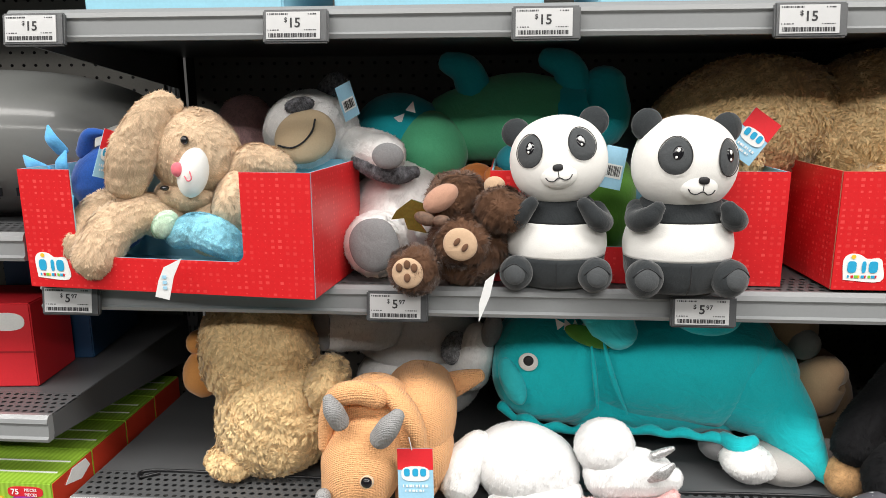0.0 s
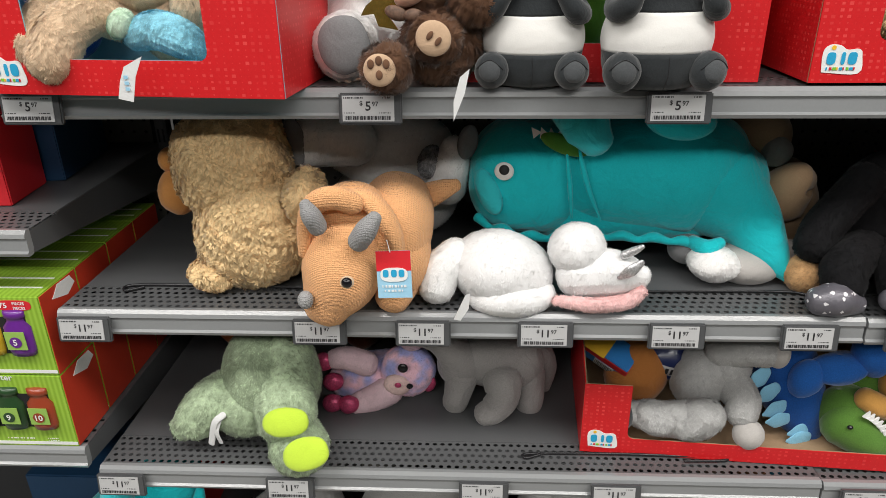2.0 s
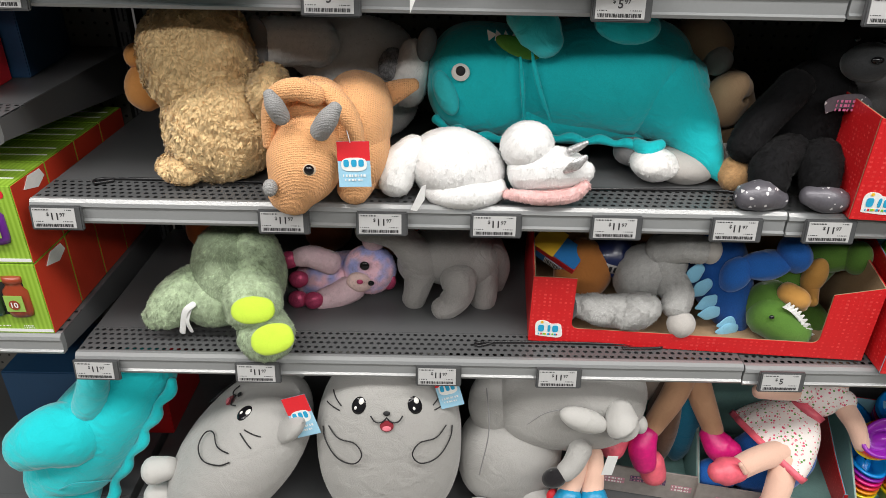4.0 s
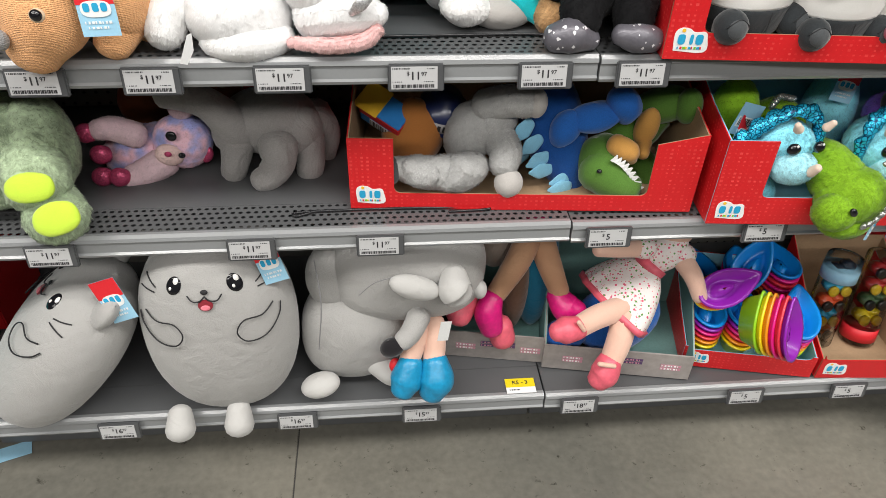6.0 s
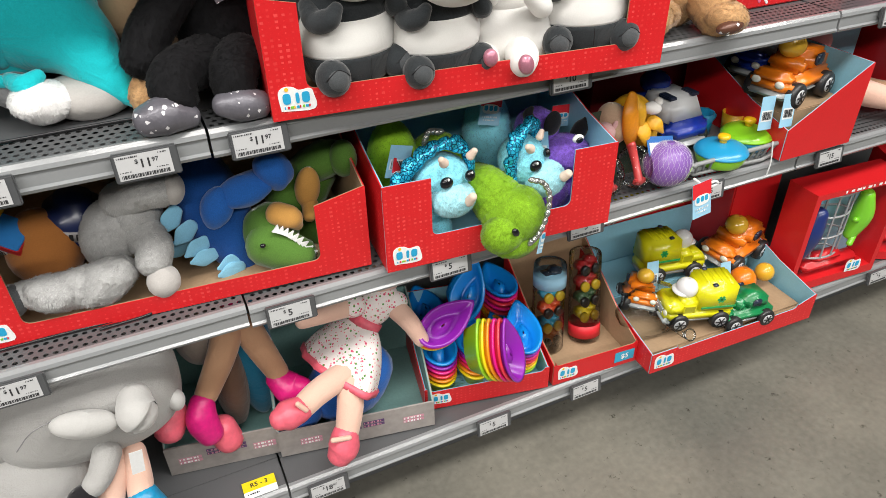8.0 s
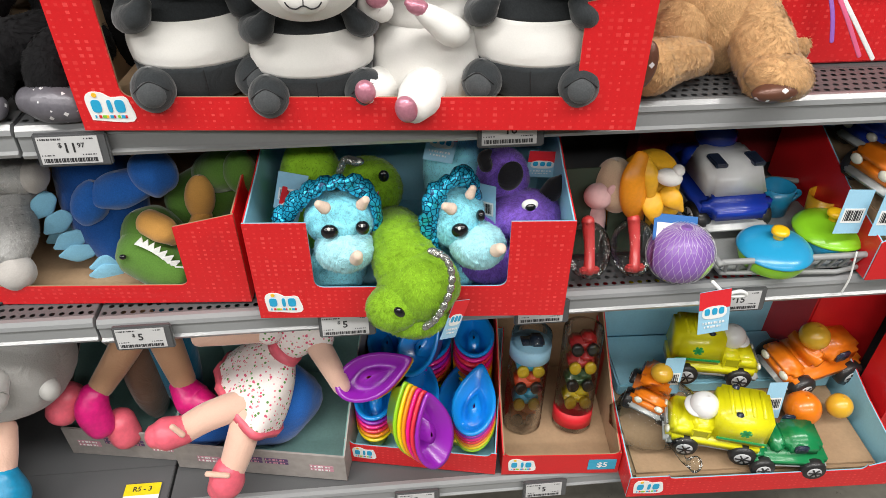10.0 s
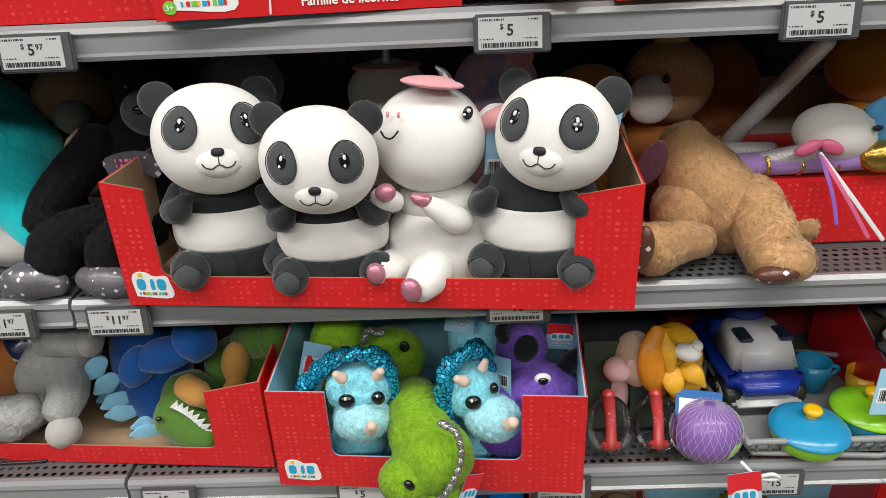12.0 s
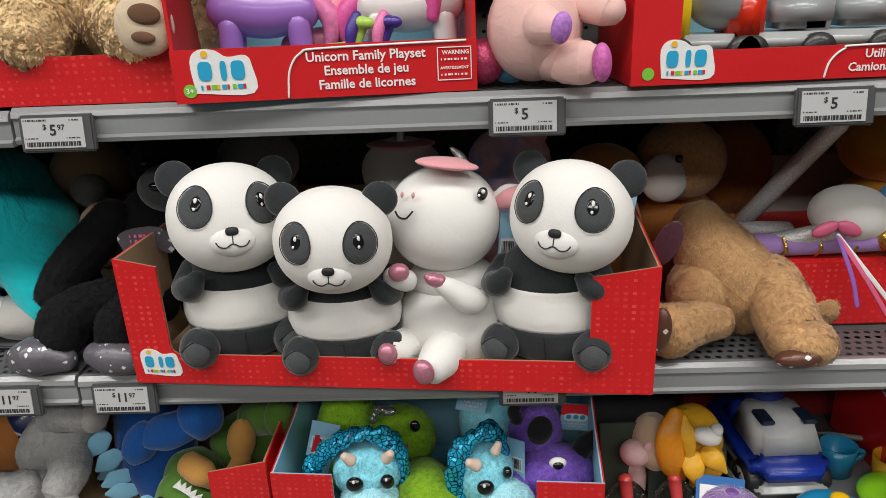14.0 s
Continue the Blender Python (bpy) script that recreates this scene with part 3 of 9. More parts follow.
T_B1 = tray(pose(-0.595, 0.968, 1.286, 0, 0, -6.0), 0.403, 0.20, 0.044, 0.075, 0.092, 0.158, 0.158, 0.16, "red patterned card tray holding a tan rabbit, overhanging the shelf edge", BLUECARD)
T_B2 = tray(pose(0.022, 1.035, 1.286, 0, 0, -1), 0.386, 0.30, 0.05, 0.10, 0.10, 0.152, 0.152, 0.155, "red patterned card tray behind two sitting pandas", BLUECARD)
T_B3 = tray(pose(0.462, 1.005, 1.289, 0, 0, 0), 0.345, 0.32, 0.052, 0.075, 0.03, 0.152, 0.06, 0.16, "red patterned card tray with furry tan bears", KRAFT, h_r2=0.1)
T_C = tray(pose(0.703, 0.985, 0.947, 0, 0, -4.9), 0.628, 0.30, 0.04, 0.052, 0.073, 0.165, 0.145, 0.175, "red patterned card tray with sitting pandas and a unicorn", KRAFT, h_l2=0.155, h_r2=0.158)
T_D1 = tray(pose(0.225, 1.064, 0.642, 0, 0, -4.2), 0.612, 0.30, 0.032, 0.078, 0.085, 0.14, 0.135, 0.23, "long red patterned card tray with grey, blue and green dinosaurs", KRAFT, h_r2=0.155)
T_D2 = tray(pose(0.852, 0.985, 0.640, 0, 0, -4.3), 0.434, 0.30, 0.055, 0.083, 0.085, 0.165, 0.165, 0.235, "red patterned card tray full of small dinosaurs", BLUECARD)

# ---- plush kit ----
WHITE = velvet("white_plush", (0.80, 0.79, 0.76), 0.03, 0.06)
COAL = velvet("charcoal_plush", (0.026, 0.03, 0.033), 0.3)
COALPAD = velvet("charcoal_sole_plush", (0.062, 0.067, 0.071), 0.25)
BLACKSTITCH = mat("black_thread", (0.012, 0.012, 0.014), 0.6, 0.1)
GLOSSBLACK = plastic("glossy_black_eye", (0.008, 0.008, 0.01), 0.08)
PINKSATIN = mat("pink_metallic_cloth", (0.50, 0.20, 0.27), 0.3, 0.15, 30, 0.3, 300, metal=0.35)
TAGBLUE = paper("tag_blue", (0.33, 0.60, 0.78))
TAGRED = paper("tag_red", (0.7, 0.02, 0.03))
RIBBON = mat("white_satin_ribbon", (0.75, 0.76, 0.76), 0.4, 0.04)


def fluff(name, geos, material, parent, count, length, width=0.0016, comb=(0, 0, -0.3), wild=0.5, label="", bend=True):
    """A furry part: its stuffed shape with pile on it."""
    geos = geos if isinstance(geos, list) else [geos]
    area = [len(g[0]) * float(np.prod(np.ptp(g[0], axis=0) + 0.01) ** (2 / 3)) / len(g[0]) for g in geos]
    out = list(geos)
    for g, a in zip(geos, area):
        curly = wild >= 0.95
        out.append(tufts(g, max(60, int((5.0 if curly else 5.6) * count * a / sum(area))), length * (0.42 if curly else 0.62 if wild > 0.8 else 0.55), width * (0.56 if curly else 0.5), comb, wild, curly))
    return part(name, out, material, parent, label)


def hang_tag(p, at, w=0.032, h=0.052, kind="card", y=0.0):
    """A card tag: red head, pale blue foot with print; at is its pose, its middle at the origin."""
    t = part("hang_tag", moved(rect(-w / 2, w / 2, -h / 2, h / 2, 0, 0.0008), at), TAGBLUE, p, "red and pale blue card tag", False)
    if kind == "back":
        part("barcode", [moved(g, at) for g in [rect(-w * 0.4, w * 0.4, -h * 0.25, h * 0.08, -0.0006)]], WHITECARD, t, "", False)
        part("bars", [moved(g, at) for g in bars(-w * 0.34, w * 0.34, -h * 0.2, h * 0.04, 12, -0.0012)], INK, t, "", False)
        return t
    part("head", moved(rect(-w / 2, w / 2, h * 0.08, h / 2, -0.0006), at), TAGRED, t, "", False)
    part("badge", moved(plate(ngon(w * 0.8, h * 0.3, 16, 0.7), 0.0005, "xz", -0.0012), at), WHITECARD, t, "", False)
    part("block", [moved(plate(ngon(w * 0.17, h * 0.16, 12, 0.6) + (k * w, 0.03 * h), 0.0005, "xz", -0.0018), at) for k in (-0.24, 0, 0.22)], BLUEPRINT, t, "", False)
    part("writing", [moved(g, at) for g in bars(-w * 0.36, w * 0.36, -h * 0.27, -h * 0.22, 8, -0.0012) + bars(-w * 0.3, w * 0.3, -h * 0.36, -h * 0.32, 6, -0.0012)], WHITECARD, t, "", False)
    return t


def panda(at, size=1.0, nod=0, turn=0, lean=0, tag=0, arms=0, fwd=0.0, low=0.0, side=0.0):
    """A small sitting panda in short plush, about 23 cm."""
    t = thing("panda_plush", at, "sitting black and white velvety panda plush toy", "plush toy", "velvety sitting plush toys")
    t.scale = (size, size, size)
    hd = Matrix.Translation((side, -0.006 - fwd, 0.198 - low)) @ pose(0, 0, 0, nod, lean, turn)

    def H(g):
        return moved(g, hd)
    o, r = (0, 0, 0), (0.075, 0.060, 0.069)
    head = part("head", H(ell(o, r, n=44, sq=0.95)), WHITE, t)
    part("seat", lathe([(0.01, 0.0), (0.058, 0.002), (0.074, 0.024), (0.078, 0.052)], sy=0.78), COAL, t)
    part("belly", lathe([(0.078, 0.052), (0.080, 0.068), (0.0775, 0.086), (0.070, 0.106)], sy=0.77), WHITE, t)
    part("chest", lathe([(0.070, 0.106), (0.064, 0.122), (0.052, 0.14), (0.02, 0.152)], sy=0.77), COAL, t)
    for s in (-1, 1):
        part("ear", H(ell((s * 0.060, 0.008, 0.052), (0.023, 0.011, 0.023), n=18)), COAL, head)
        part("eye_patch", H(patch(o, r, s * 33, 15, 36, 43, s * -16, 0.0034)), COALPAD, head, "dark grey eye patch")
        part("rim", H(tube([surf(o, r, s * 33 + 18 * math.cos(a) * math.cos(radians(s * -16)) - 21.5 * math.sin(a) * math.sin(radians(s * -16)), 15 + 18 * math.cos(a) * math.sin(radians(s * -16)) + 21.5 * math.sin(a) * math.cos(radians(s * -16)), 0.0028) for a in np.linspace(0, 2 * np.pi, 25)], 0.0006, n=5, k=2)), BLACKSTITCH, head)
        part("eye", H(patch(o, r, s * 30, 17, 12, 17, 0, 0.0046)), GLOSSBLACK, head, "black embroidered eye")
        part("glint", [H(patch(o, r, s * 30, 20, 4.2, 6.5, 0, 0.0058, 12, 2)), H(patch(o, r, s * 30 - 1, 12, 3.2, 4.0, 0, 0.0058, 12, 2))], WHITE, head)
        part("arm", tube([(s * 0.062, 0.004, 0.122), (s * 0.068, -0.028, 0.108), (s * 0.058, -0.05, 0.116), (s * (0.048 - arms * 0.5), -0.055, 0.13 + arms * 0.5)], [0.014, 0.0175, 0.0175, 0.011], flat=0.9, n=18), COAL, t)
        fc, fr_ = (s * 0.060, -0.049, 0.028), (0.026, 0.028, 0.0275)
        leg = part("foot", ell(fc, fr_, (0, 0, s * -10), 22, 0.02), COAL, t)
        part("sole", patch(fc, fr_, s * 6, 8, 96, 84, 0, 0.0006, 22, 4), COALPAD, leg, "dark grey sole")
        part("crease", stroke(fc, fr_, [(s * 6 - 48, 12), (s * 6 - 24, 34), (s * 6, 44), (s * 6 + 24, 34), (s * 6 + 48, 12)], 0.0007, 0.0008), BLACKSTITCH, leg)
    part("seat_seam", tube([(0.0, -0.064, 0.05), (0.001, -0.0612, 0.022), (0.0, -0.05, 0.003)], 0.0006, n=5), BLACKSTITCH, t)
    mc, mr = (0, -0.0475, -0.024), (0.0285, 0.0165, 0.0205)
    part("muzzle", H(ell(mc, mr, n=24)), WHITE, head)
    part("nose", H(ell((0, -0.0625, -0.0135), (0.0078, 0.0036, 0.0052), n=14, sq=0.75)), BLACKSTITCH, head)
    part("mouth", [H(stroke(mc, mr, [(0, 20), (0, 4), (0, -12)], 0.0006, 0.0004)), H(stroke(mc, mr, [(-42, -6), (-34, -20), (-18, -24), (0, -12), (18, -24), (34, -20), (42, -6)], 0.0008, 0.0004))], BLACKSTITCH, head)
    if tag:
        hang_tag(t, pose(tag * 0.086, 0.014, 0.185, -8, tag * 12, tag * 14), 0.034, 0.066, "back")
    return t


SH_B = 1.2865
panda(pose(0.111, 1.03, SH_B, 2, 0, -4), 0.842, nod=-9, turn=-2, lean=-9, tag=1, arms=0.02)
panda(pose(0.266, 1.010, SH_B - 0.001, 0, 0, 4), 0.885, nod=4, turn=8, lean=3, low=0.012)

# ---- shelf beside eye height ----
TAN = furry("tan_rabbit_fur", (0.58, 0.43, 0.29))
CREAM = velvet("cream_plush", (0.62, 0.47, 0.32))
rb = thing("rabbit_plush", pose(-0.38, 1.05, 1.30), "tan furry rabbit plush slumped in a red tray", "plush toy")
fluff("body", [ell((0.003, 0.030, 0.064), (0.0526, 0.06, 0.0563), (0, 0, 0), 24, 0.03), ell((0.048, -0.010, 0.091), (0.0285, 0.045, 0.0466), (0, 8, 0), 22, 0.03)], TAN, rb, 3200, 0.009)
rh = fluff("head", [ell((-0.010, 0.000, 0.162), (0.0631, 0.056, 0.0601), (0, 28, 0), 28, 0.02), ell((-0.023, 0.000, 0.101), (0.0466, 0.045, 0.0255), (0, 6, 0), 22, 0.03)], TAN, rb, 4200, 0.008, comb=(0.1, 0, -0.3))
fluff("ear", tube([(-0.024, -0.020, 0.222), (-0.037, -0.030, 0.224), (-0.051, -0.050, 0.199), (-0.067, -0.060, 0.161), (-0.081, -0.060, 0.123)], [0.012, 0.0195, 0.027, 0.0316, 0.0255], flat=0.55, up=(0, -1, 0.2), n=18), TAN, rh, 2800, 0.009)
part("muzzle", ell((0.007, -0.048, 0.137), (0.0203, 0.02, 0.0346), (0, 14, 0), 24), WHITE, rh, "white velvety muzzle")
part("nose", ell((-0.007, -0.062, 0.142), (0.009, 0.008, 0.0098), n=16), velvet("pink_nose", (0.75, 0.16, 0.2)), rh, "pink nose")
part("mouth", tube([(0.004, -0.068, 0.134), (0.009, -0.070, 0.128), (0.014, -0.070, 0.131), (0.012, -0.069, 0.140)], 0.0009, n=5), velvet("pink_nose", (0.75, 0.16, 0.2)), rh)
part("eye", ell((0.003, -0.057, 0.180), (0.0053, 0.006, 0.006), n=14), GLOSSBLACK, rh, "glossy black eye")
part("eye", ell((-0.033, -0.050, 0.116), (0.006, 0.006, 0.0038), n=14), GLOSSBLACK, rh, "glossy black eye")
fluff("arm", tube([(-0.045, -0.020, 0.069), (-0.074, -0.040, 0.080), (-0.102, -0.065, 0.063), (-0.116, -0.085, 0.032), (-0.121, -0.088, 0.023)], [0.027, 0.0285, 0.03, 0.03, 0.027], n=18), TAN, rb, 3200, 0.010)
fluff("leg", tube([(-0.099, -0.020, 0.099), (-0.131, -0.040, 0.082), (-0.143, -0.065, 0.051), (-0.150, -0.070, 0.032)], [0.0195, 0.0255, 0.0255, 0.021], n=18), TAN, rb, 2000, 0.010)
fluff("arm", tube([(0.049, 0.000, 0.137), (0.074, 0.000, 0.149), (0.101, 0.010, 0.143), (0.112, 0.020, 0.135)], [0.0195, 0.024, 0.021, 0.015], n=18), TAN, rb, 1500, 0.010)
hang_tag(rb, Matrix.Translation((-0.106, -0.050, 0.160)) @ pose(0, 0, 0, 5, 18, 62), 0.03, 0.065)

AQUA = mat("aqua_tie_dye_fur", (0.30, 0.68, 0.82), 0.95, 0.35, 22, 0, 60, sheen=0.2, island=0.2)
LEMON = furry("lemon_fur", (0.55, 0.70, 0.55))
cat_ = thing("small_dinosaur_plush", pose(-0.37, 0.985, 1.335), "small sky-blue furry dinosaur plush lying in a red tray", "plush toy")
fluff("body", tube([(-0.027, 0.010, 0.019), (0.003, 0.005, 0.026), (0.035, 0.000, 0.016), (0.054, 0.005, 0.002)], [0.0196, 0.0241, 0.0241, 0.0181], n=18), AQUA, cat_, 2800, 0.006)
fluff("head", ell((-0.039, 0.000, 0.034), (0.0151, 0.02, 0.0196), (0, 30, 0)), LEMON, cat_, 1100, 0.006)
rt = part("ribbon_tag", plate([(-0.012, -0.008), (0.012, 0.004), (0.0, -0.02), (-0.008, -0.05), (-0.026, -0.046), (-0.02, -0.025)], 0.0008, "xz", -0.068), RIBBON, cat_, "white printed fabric label", False)
part("print", [rect(-0.014, -0.009, -0.036 + 0.007 * i, -0.032 + 0.007 * i, -0.0695) for i in range(3)], TAGBLUE, rt, "", False)

NAVY = velvet("royal_blue_plush", (0.015, 0.075, 0.32), 0.25)
SKY = velvet("sky_blue_felt", (0.12, 0.42, 0.75), 0.12)
dr = thing("dragon_plush", pose(-0.535, 1.06, 1.31), "royal blue dragon plush with pale blue spikes, behind a rabbit", "plush toy")
part("head", ell((0.005, 0, 0.11), (0.045, 0.04, 0.05), (0, 10, 0), lump=0.04), NAVY, dr)
part("body", ell((0.0, 0.015, 0.05), (0.05, 0.045, 0.05)), NAVY, dr)
part("horn", tube([(-0.015, -0.01, 0.15), (0.0, -0.02, 0.175), (0.025, -0.02, 0.178)], [0.012, 0.009, 0.003]), NAVY, dr)
for k, (x, z, a) in enumerate(((-0.055, 0.125, -50), (-0.03, 0.155, -20), (-0.03, 0.12, 15), (-0.05, 0.1, -75), (0.04, 0.15, 60), (-0.02, 0.03, -10), (-0.03, 0.06, 20))):
    part("spike", tube([(x, -0.04, z), (x + 0.018 * math.sin(radians(a)), -0.05, z + 0.018 * math.cos(radians(a))), (x + 0.035 * math.sin(radians(a)), -0.045, z + 0.035 * math.cos(radians(a)))], [0.010, 0.009, 0.002], flat=0.35, up=(0, 1, 0)), SKY, dr)

SLOTHW = furry("white_grey_fur", (0.70, 0.69, 0.68), 0.05, 0.08)
SOLE = velvet("grey_sole_plush", (0.20, 0.20, 0.205), 0.2)
FACE = velvet("tan_face_plush", (0.52, 0.40, 0.26), 0.08)
SPECK = mat("speckled_dark_fur", (0.10, 0.10, 0.11), 0.95, 0.9, 90, 0, 200, sheen=0.2, island=0.5)
sl = thing("sloth_plush", pose(-0.2, 1.17, SH_B), "white and grey furry sloth plush with a tan smiling face", "plush toy")
fluff("body", [ell((0.078, 0.000, 0.065), (0.0799, 0.07, 0.0883), (0, 0, 0), 26, 0.03)], SLOTHW, sl, 3600, 0.008)
sh = fluff("head", ell((-0.052, -0.010, 0.199), (0.074, 0.062, 0.0622), (0, -8, 0), 28), SLOTHW, sl, 3200, 0.007)
part("face", ell((-0.047, -0.068, 0.193), (0.0471, 0.014, 0.0378), (-4, -22, 0), 26), FACE, sh, "tan velvety face")
part("mouth", tube([(-0.084, -0.078, 0.181), (-0.064, -0.082, 0.178), (-0.046, -0.083, 0.186), (-0.032, -0.083, 0.202), (-0.028, -0.080, 0.218)], 0.0014, n=6), BLACKSTITCH, sh)
fluff("eye_patch", ell((-0.054, -0.065, 0.238), (0.0219, 0.008, 0.0109), (0, -10, 0)), SPECK, sh, 300, 0.006)
fluff("ear", tube([(-0.027, -0.020, 0.260), (-0.005, -0.030, 0.269), (0.002, -0.030, 0.255)], [0.0134, 0.0168, 0.0101], flat=0.5, up=(0, 1, 0)), SPECK, sh, 600, 0.007)
fluff("arm", tube([(0.009, -0.020, 0.176), (0.045, -0.050, 0.174), (0.075, -0.070, 0.167)], [0.0303, 0.0303, 0.0286]), SLOTHW, sl, 1500, 0.007)
fluff("cuff", tube([(0.028, -0.065, 0.158), (0.058, -0.080, 0.146), (0.090, -0.075, 0.139), (0.112, -0.060, 0.142)], [0.0101, 0.0126, 0.0126, 0.0084]), SPECK, sl, 700, 0.006)
part("palm", ell((0.079, -0.102, 0.168), (0.0227, 0.008, 0.0185)), SOLE, sl, "grey sole")
fluff("leg", tube([(0.070, -0.040, 0.032), (0.061, -0.100, 0.042), (0.059, -0.115, 0.045)], [0.0471, 0.0488, 0.0454]), SLOTHW, sl, 2000, 0.007)
part("foot_sole", ell((0.066, -0.152, 0.051), (0.0345, 0.012, 0.037), (0, -16, 0), 24, 0.02, 0.9), SOLE, sl, "grey velvety sole")
hang_tag(sl, Matrix.Translation((0.018, -0.070, 0.243)) @ pose(0, 0, 0, 0, -22, 55), 0.03, 0.05, "back")

PINKF = furry("dusty_pink_fur", (0.55, 0.35, 0.35))
pb = thing("pink_rabbit_plush", pose(-0.395, 1.275, SH_B), "dusty pink fluffy plush at the back of the shelf", "plush toy")
fluff("head", ell((0, 0, 0.2), (0.05, 0.045, 0.055)), PINKF, pb, 1500, 0.012)
fluff("body", ell((0, 0.01, 0.08), (0.06, 0.05, 0.09)), PINKF, pb, 1200, 0.012)

TEALG = velvet("green_pillow_plush", (0.09, 0.42, 0.22), 0.12)
TEALB = velvet("dark_teal_plush", (0.01, 0.36, 0.42), 0.12)
td = thing("dinosaur_pillow", pose(0.0, 1.27, SH_B), "green and dark teal dinosaur pillow lying on the shelf back", "plush toy")
part("head", ell((-0.12, -0.02, 0.185), (0.085, 0.07, 0.07), (0, 25, 0), 26), TEALB, td)
part("cheek", ell((-0.08, -0.045, 0.165), (0.065, 0.06, 0.065), (0, 10, 0), 26), TEALG, td, "green cheek")
for i in range(6):
    a = radians(-65 + 28 * i)
    part("tooth", plate([(-0.008, 0), (0.008, 0), (0.0, 0.016)], 0.002, "xz", 0), WHITECARD, td, "white felt tooth", False).matrix_basis = pose(-0.088 - 0.052 * math.cos(a), -0.105 + 0.03 * abs(math.cos(a)), 0.168 + 0.062 * math.sin(a), 0, 90 + math.degrees(-a), 0)
part("body", tube([(-0.04, 0, 0.2), (0.06, 0.0, 0.215), (0.15, 0.0, 0.215)], [0.062, 0.075, 0.06]), TEALG, td)
part("tail", tube([(0.14, -0.01, 0.215), (0.19, -0.015, 0.22), (0.2, -0.02, 0.27)], [0.06, 0.055, 0.035]), TEALB, td)
for x, z in ((-0.02, 0.29), (0.14, 0.295)):
    part("foot", tube([(x - 0.03, -0.01, z + 0.015), (x, -0.02, z), (x + 0.02, -0.02, z - 0.045)], [0.018, 0.026, 0.03]), TEALB, td)
part("foot", ell((0.065, -0.06, 0.15), (0.036, 0.03, 0.03)), velvet("aqua_foot", (0.03, 0.33, 0.42)), td)

BROWN = furry("dark_brown_fur", (0.115, 0.058, 0.033))
PAD = velvet("tan_pad", (0.55, 0.38, 0.25))
GOLD = mat("gold_foil_cloth", (0.55, 0.36, 0.08), 0.25, 0.2, 40, 0.3, 200, metal=0.9)
mk = thing("brown_monster_plush", pose(-0.012, 1.03, SH_B), "shaggy dark brown plush with tan pads and a gold wing", "plush toy")
mb = fluff("body", ell((0.005, 0.0, 0.05), (0.052, 0.045, 0.052)), BROWN, mk, 2600, 0.016, 0.0014, wild=0.9)
mh = fluff("head", ell((-0.012, 0.005, 0.115), (0.04, 0.035, 0.032), (0, -20, 0)), BROWN, mk, 1600, 0.014, 0.0014, wild=0.9)
fluff("snout", ell((-0.002, -0.045, 0.062), (0.034, 0.022, 0.03)), BROWN, mk, 1100, 0.014, 0.0014, wild=0.9)
sn = part("snout_pad", ell((-0.002, -0.073, 0.066), (0.022, 0.005, 0.021), (0, 35, 0)), PAD, mk, "tan snout pad")
for x, z in ((-0.006, 0.070), (0.004, 0.063)):
    part("nostril", ell((x, -0.0785, z), (0.0035, 0.002, 0.006), (0, 35, 0), 10), BROWN, sn)
fluff("foot", ell((-0.062, -0.055, 0.028), (0.032, 0.026, 0.03)), BROWN, mk, 1100, 0.013, 0.0013, wild=0.9)
part("sole", ell((-0.068, -0.082, 0.03), (0.02, 0.005, 0.02)), PAD, mk, "tan sole")
part("sole_spot", [ell((-0.068 + a, -0.0868, 0.03 + b), (0.0045, 0.002, 0.006), n=10) for a, b in ((-0.01, 0.008), (0.0, 0.012), (0.009, 0.008), (0.0, -0.005))], BROWN, mk)
fluff("arm", ell((0.048, -0.035, 0.105), (0.032, 0.024, 0.028)), BROWN, mk, 1100, 0.013, 0.0013, wild=0.9)
part("face", ell((-0.03, -0.03, 0.118), (0.026, 0.012, 0.016), (0, -35, 0)), velvet("pink_tan_face", (0.48, 0.27, 0.19)), mk, "pinkish face")
part("ear", ell((0.04, -0.025, 0.135), (0.014, 0.006, 0.012)), PAD, mk)
part("wing", plate([(-0.09, 0.1), (-0.07, 0.115), (-0.055, 0.11), (-0.045, 0.09), (-0.06, 0.085), (-0.05, 0.07), (-0.075, 0.075), (-0.08, 0.09), (-0.097, 0.088)], 0.006, "xz", -0.02), GOLD, mk, "gold foil wing", False)
part("fabric_label", plate([(0.03, 0.02), (0.042, 0.03), (0.036, 0.0), (0.022, -0.035), (0.022, -0.01)], 0.0008, "xz", -0.075), RIBBON, mk, "white fabric label", False)
part("bow", [ell((-0.05, -0.035, 0.092), (0.015, 0.006, 0.009), (0, 20, 0)), ell((-0.028, -0.04, 0.09), (0.012, 0.006, 0.008))], mat("checked_ribbon", (0.13, 0.075, 0.05), 0.7, 0.5, 160), mk)

ORANGEP = velvet("orange_plush", (0.60, 0.20, 0.05))
LEAF = velvet("grass_green_plush", (0.09, 0.24, 0.03))
og = thing("orange_duck_plush", pose(0.0, 1.18, SH_B), "small orange plush behind the tray edge", "plush toy")
part("body", ell((0.0, 0, 0.075), (0.05, 0.04, 0.075)), ORANGEP, og)
part("foot", ell((0.028, -0.05, 0.135), (0.016, 0.014, 0.014)), ORANGEP, og)
gg = thing("green_plush", pose(0.185, 1.13, SH_B + 0.003), "grass green plush lying in a tray behind pandas", "plush toy")
part("body", ell((0, 0, 0.085), (0.05, 0.05, 0.085), lump=0.05), LEAF, gg)
hang_tag(gg, pose(0.125, -0.03, 0.1, 0, 10, 0), 0.04, 0.08, "back")

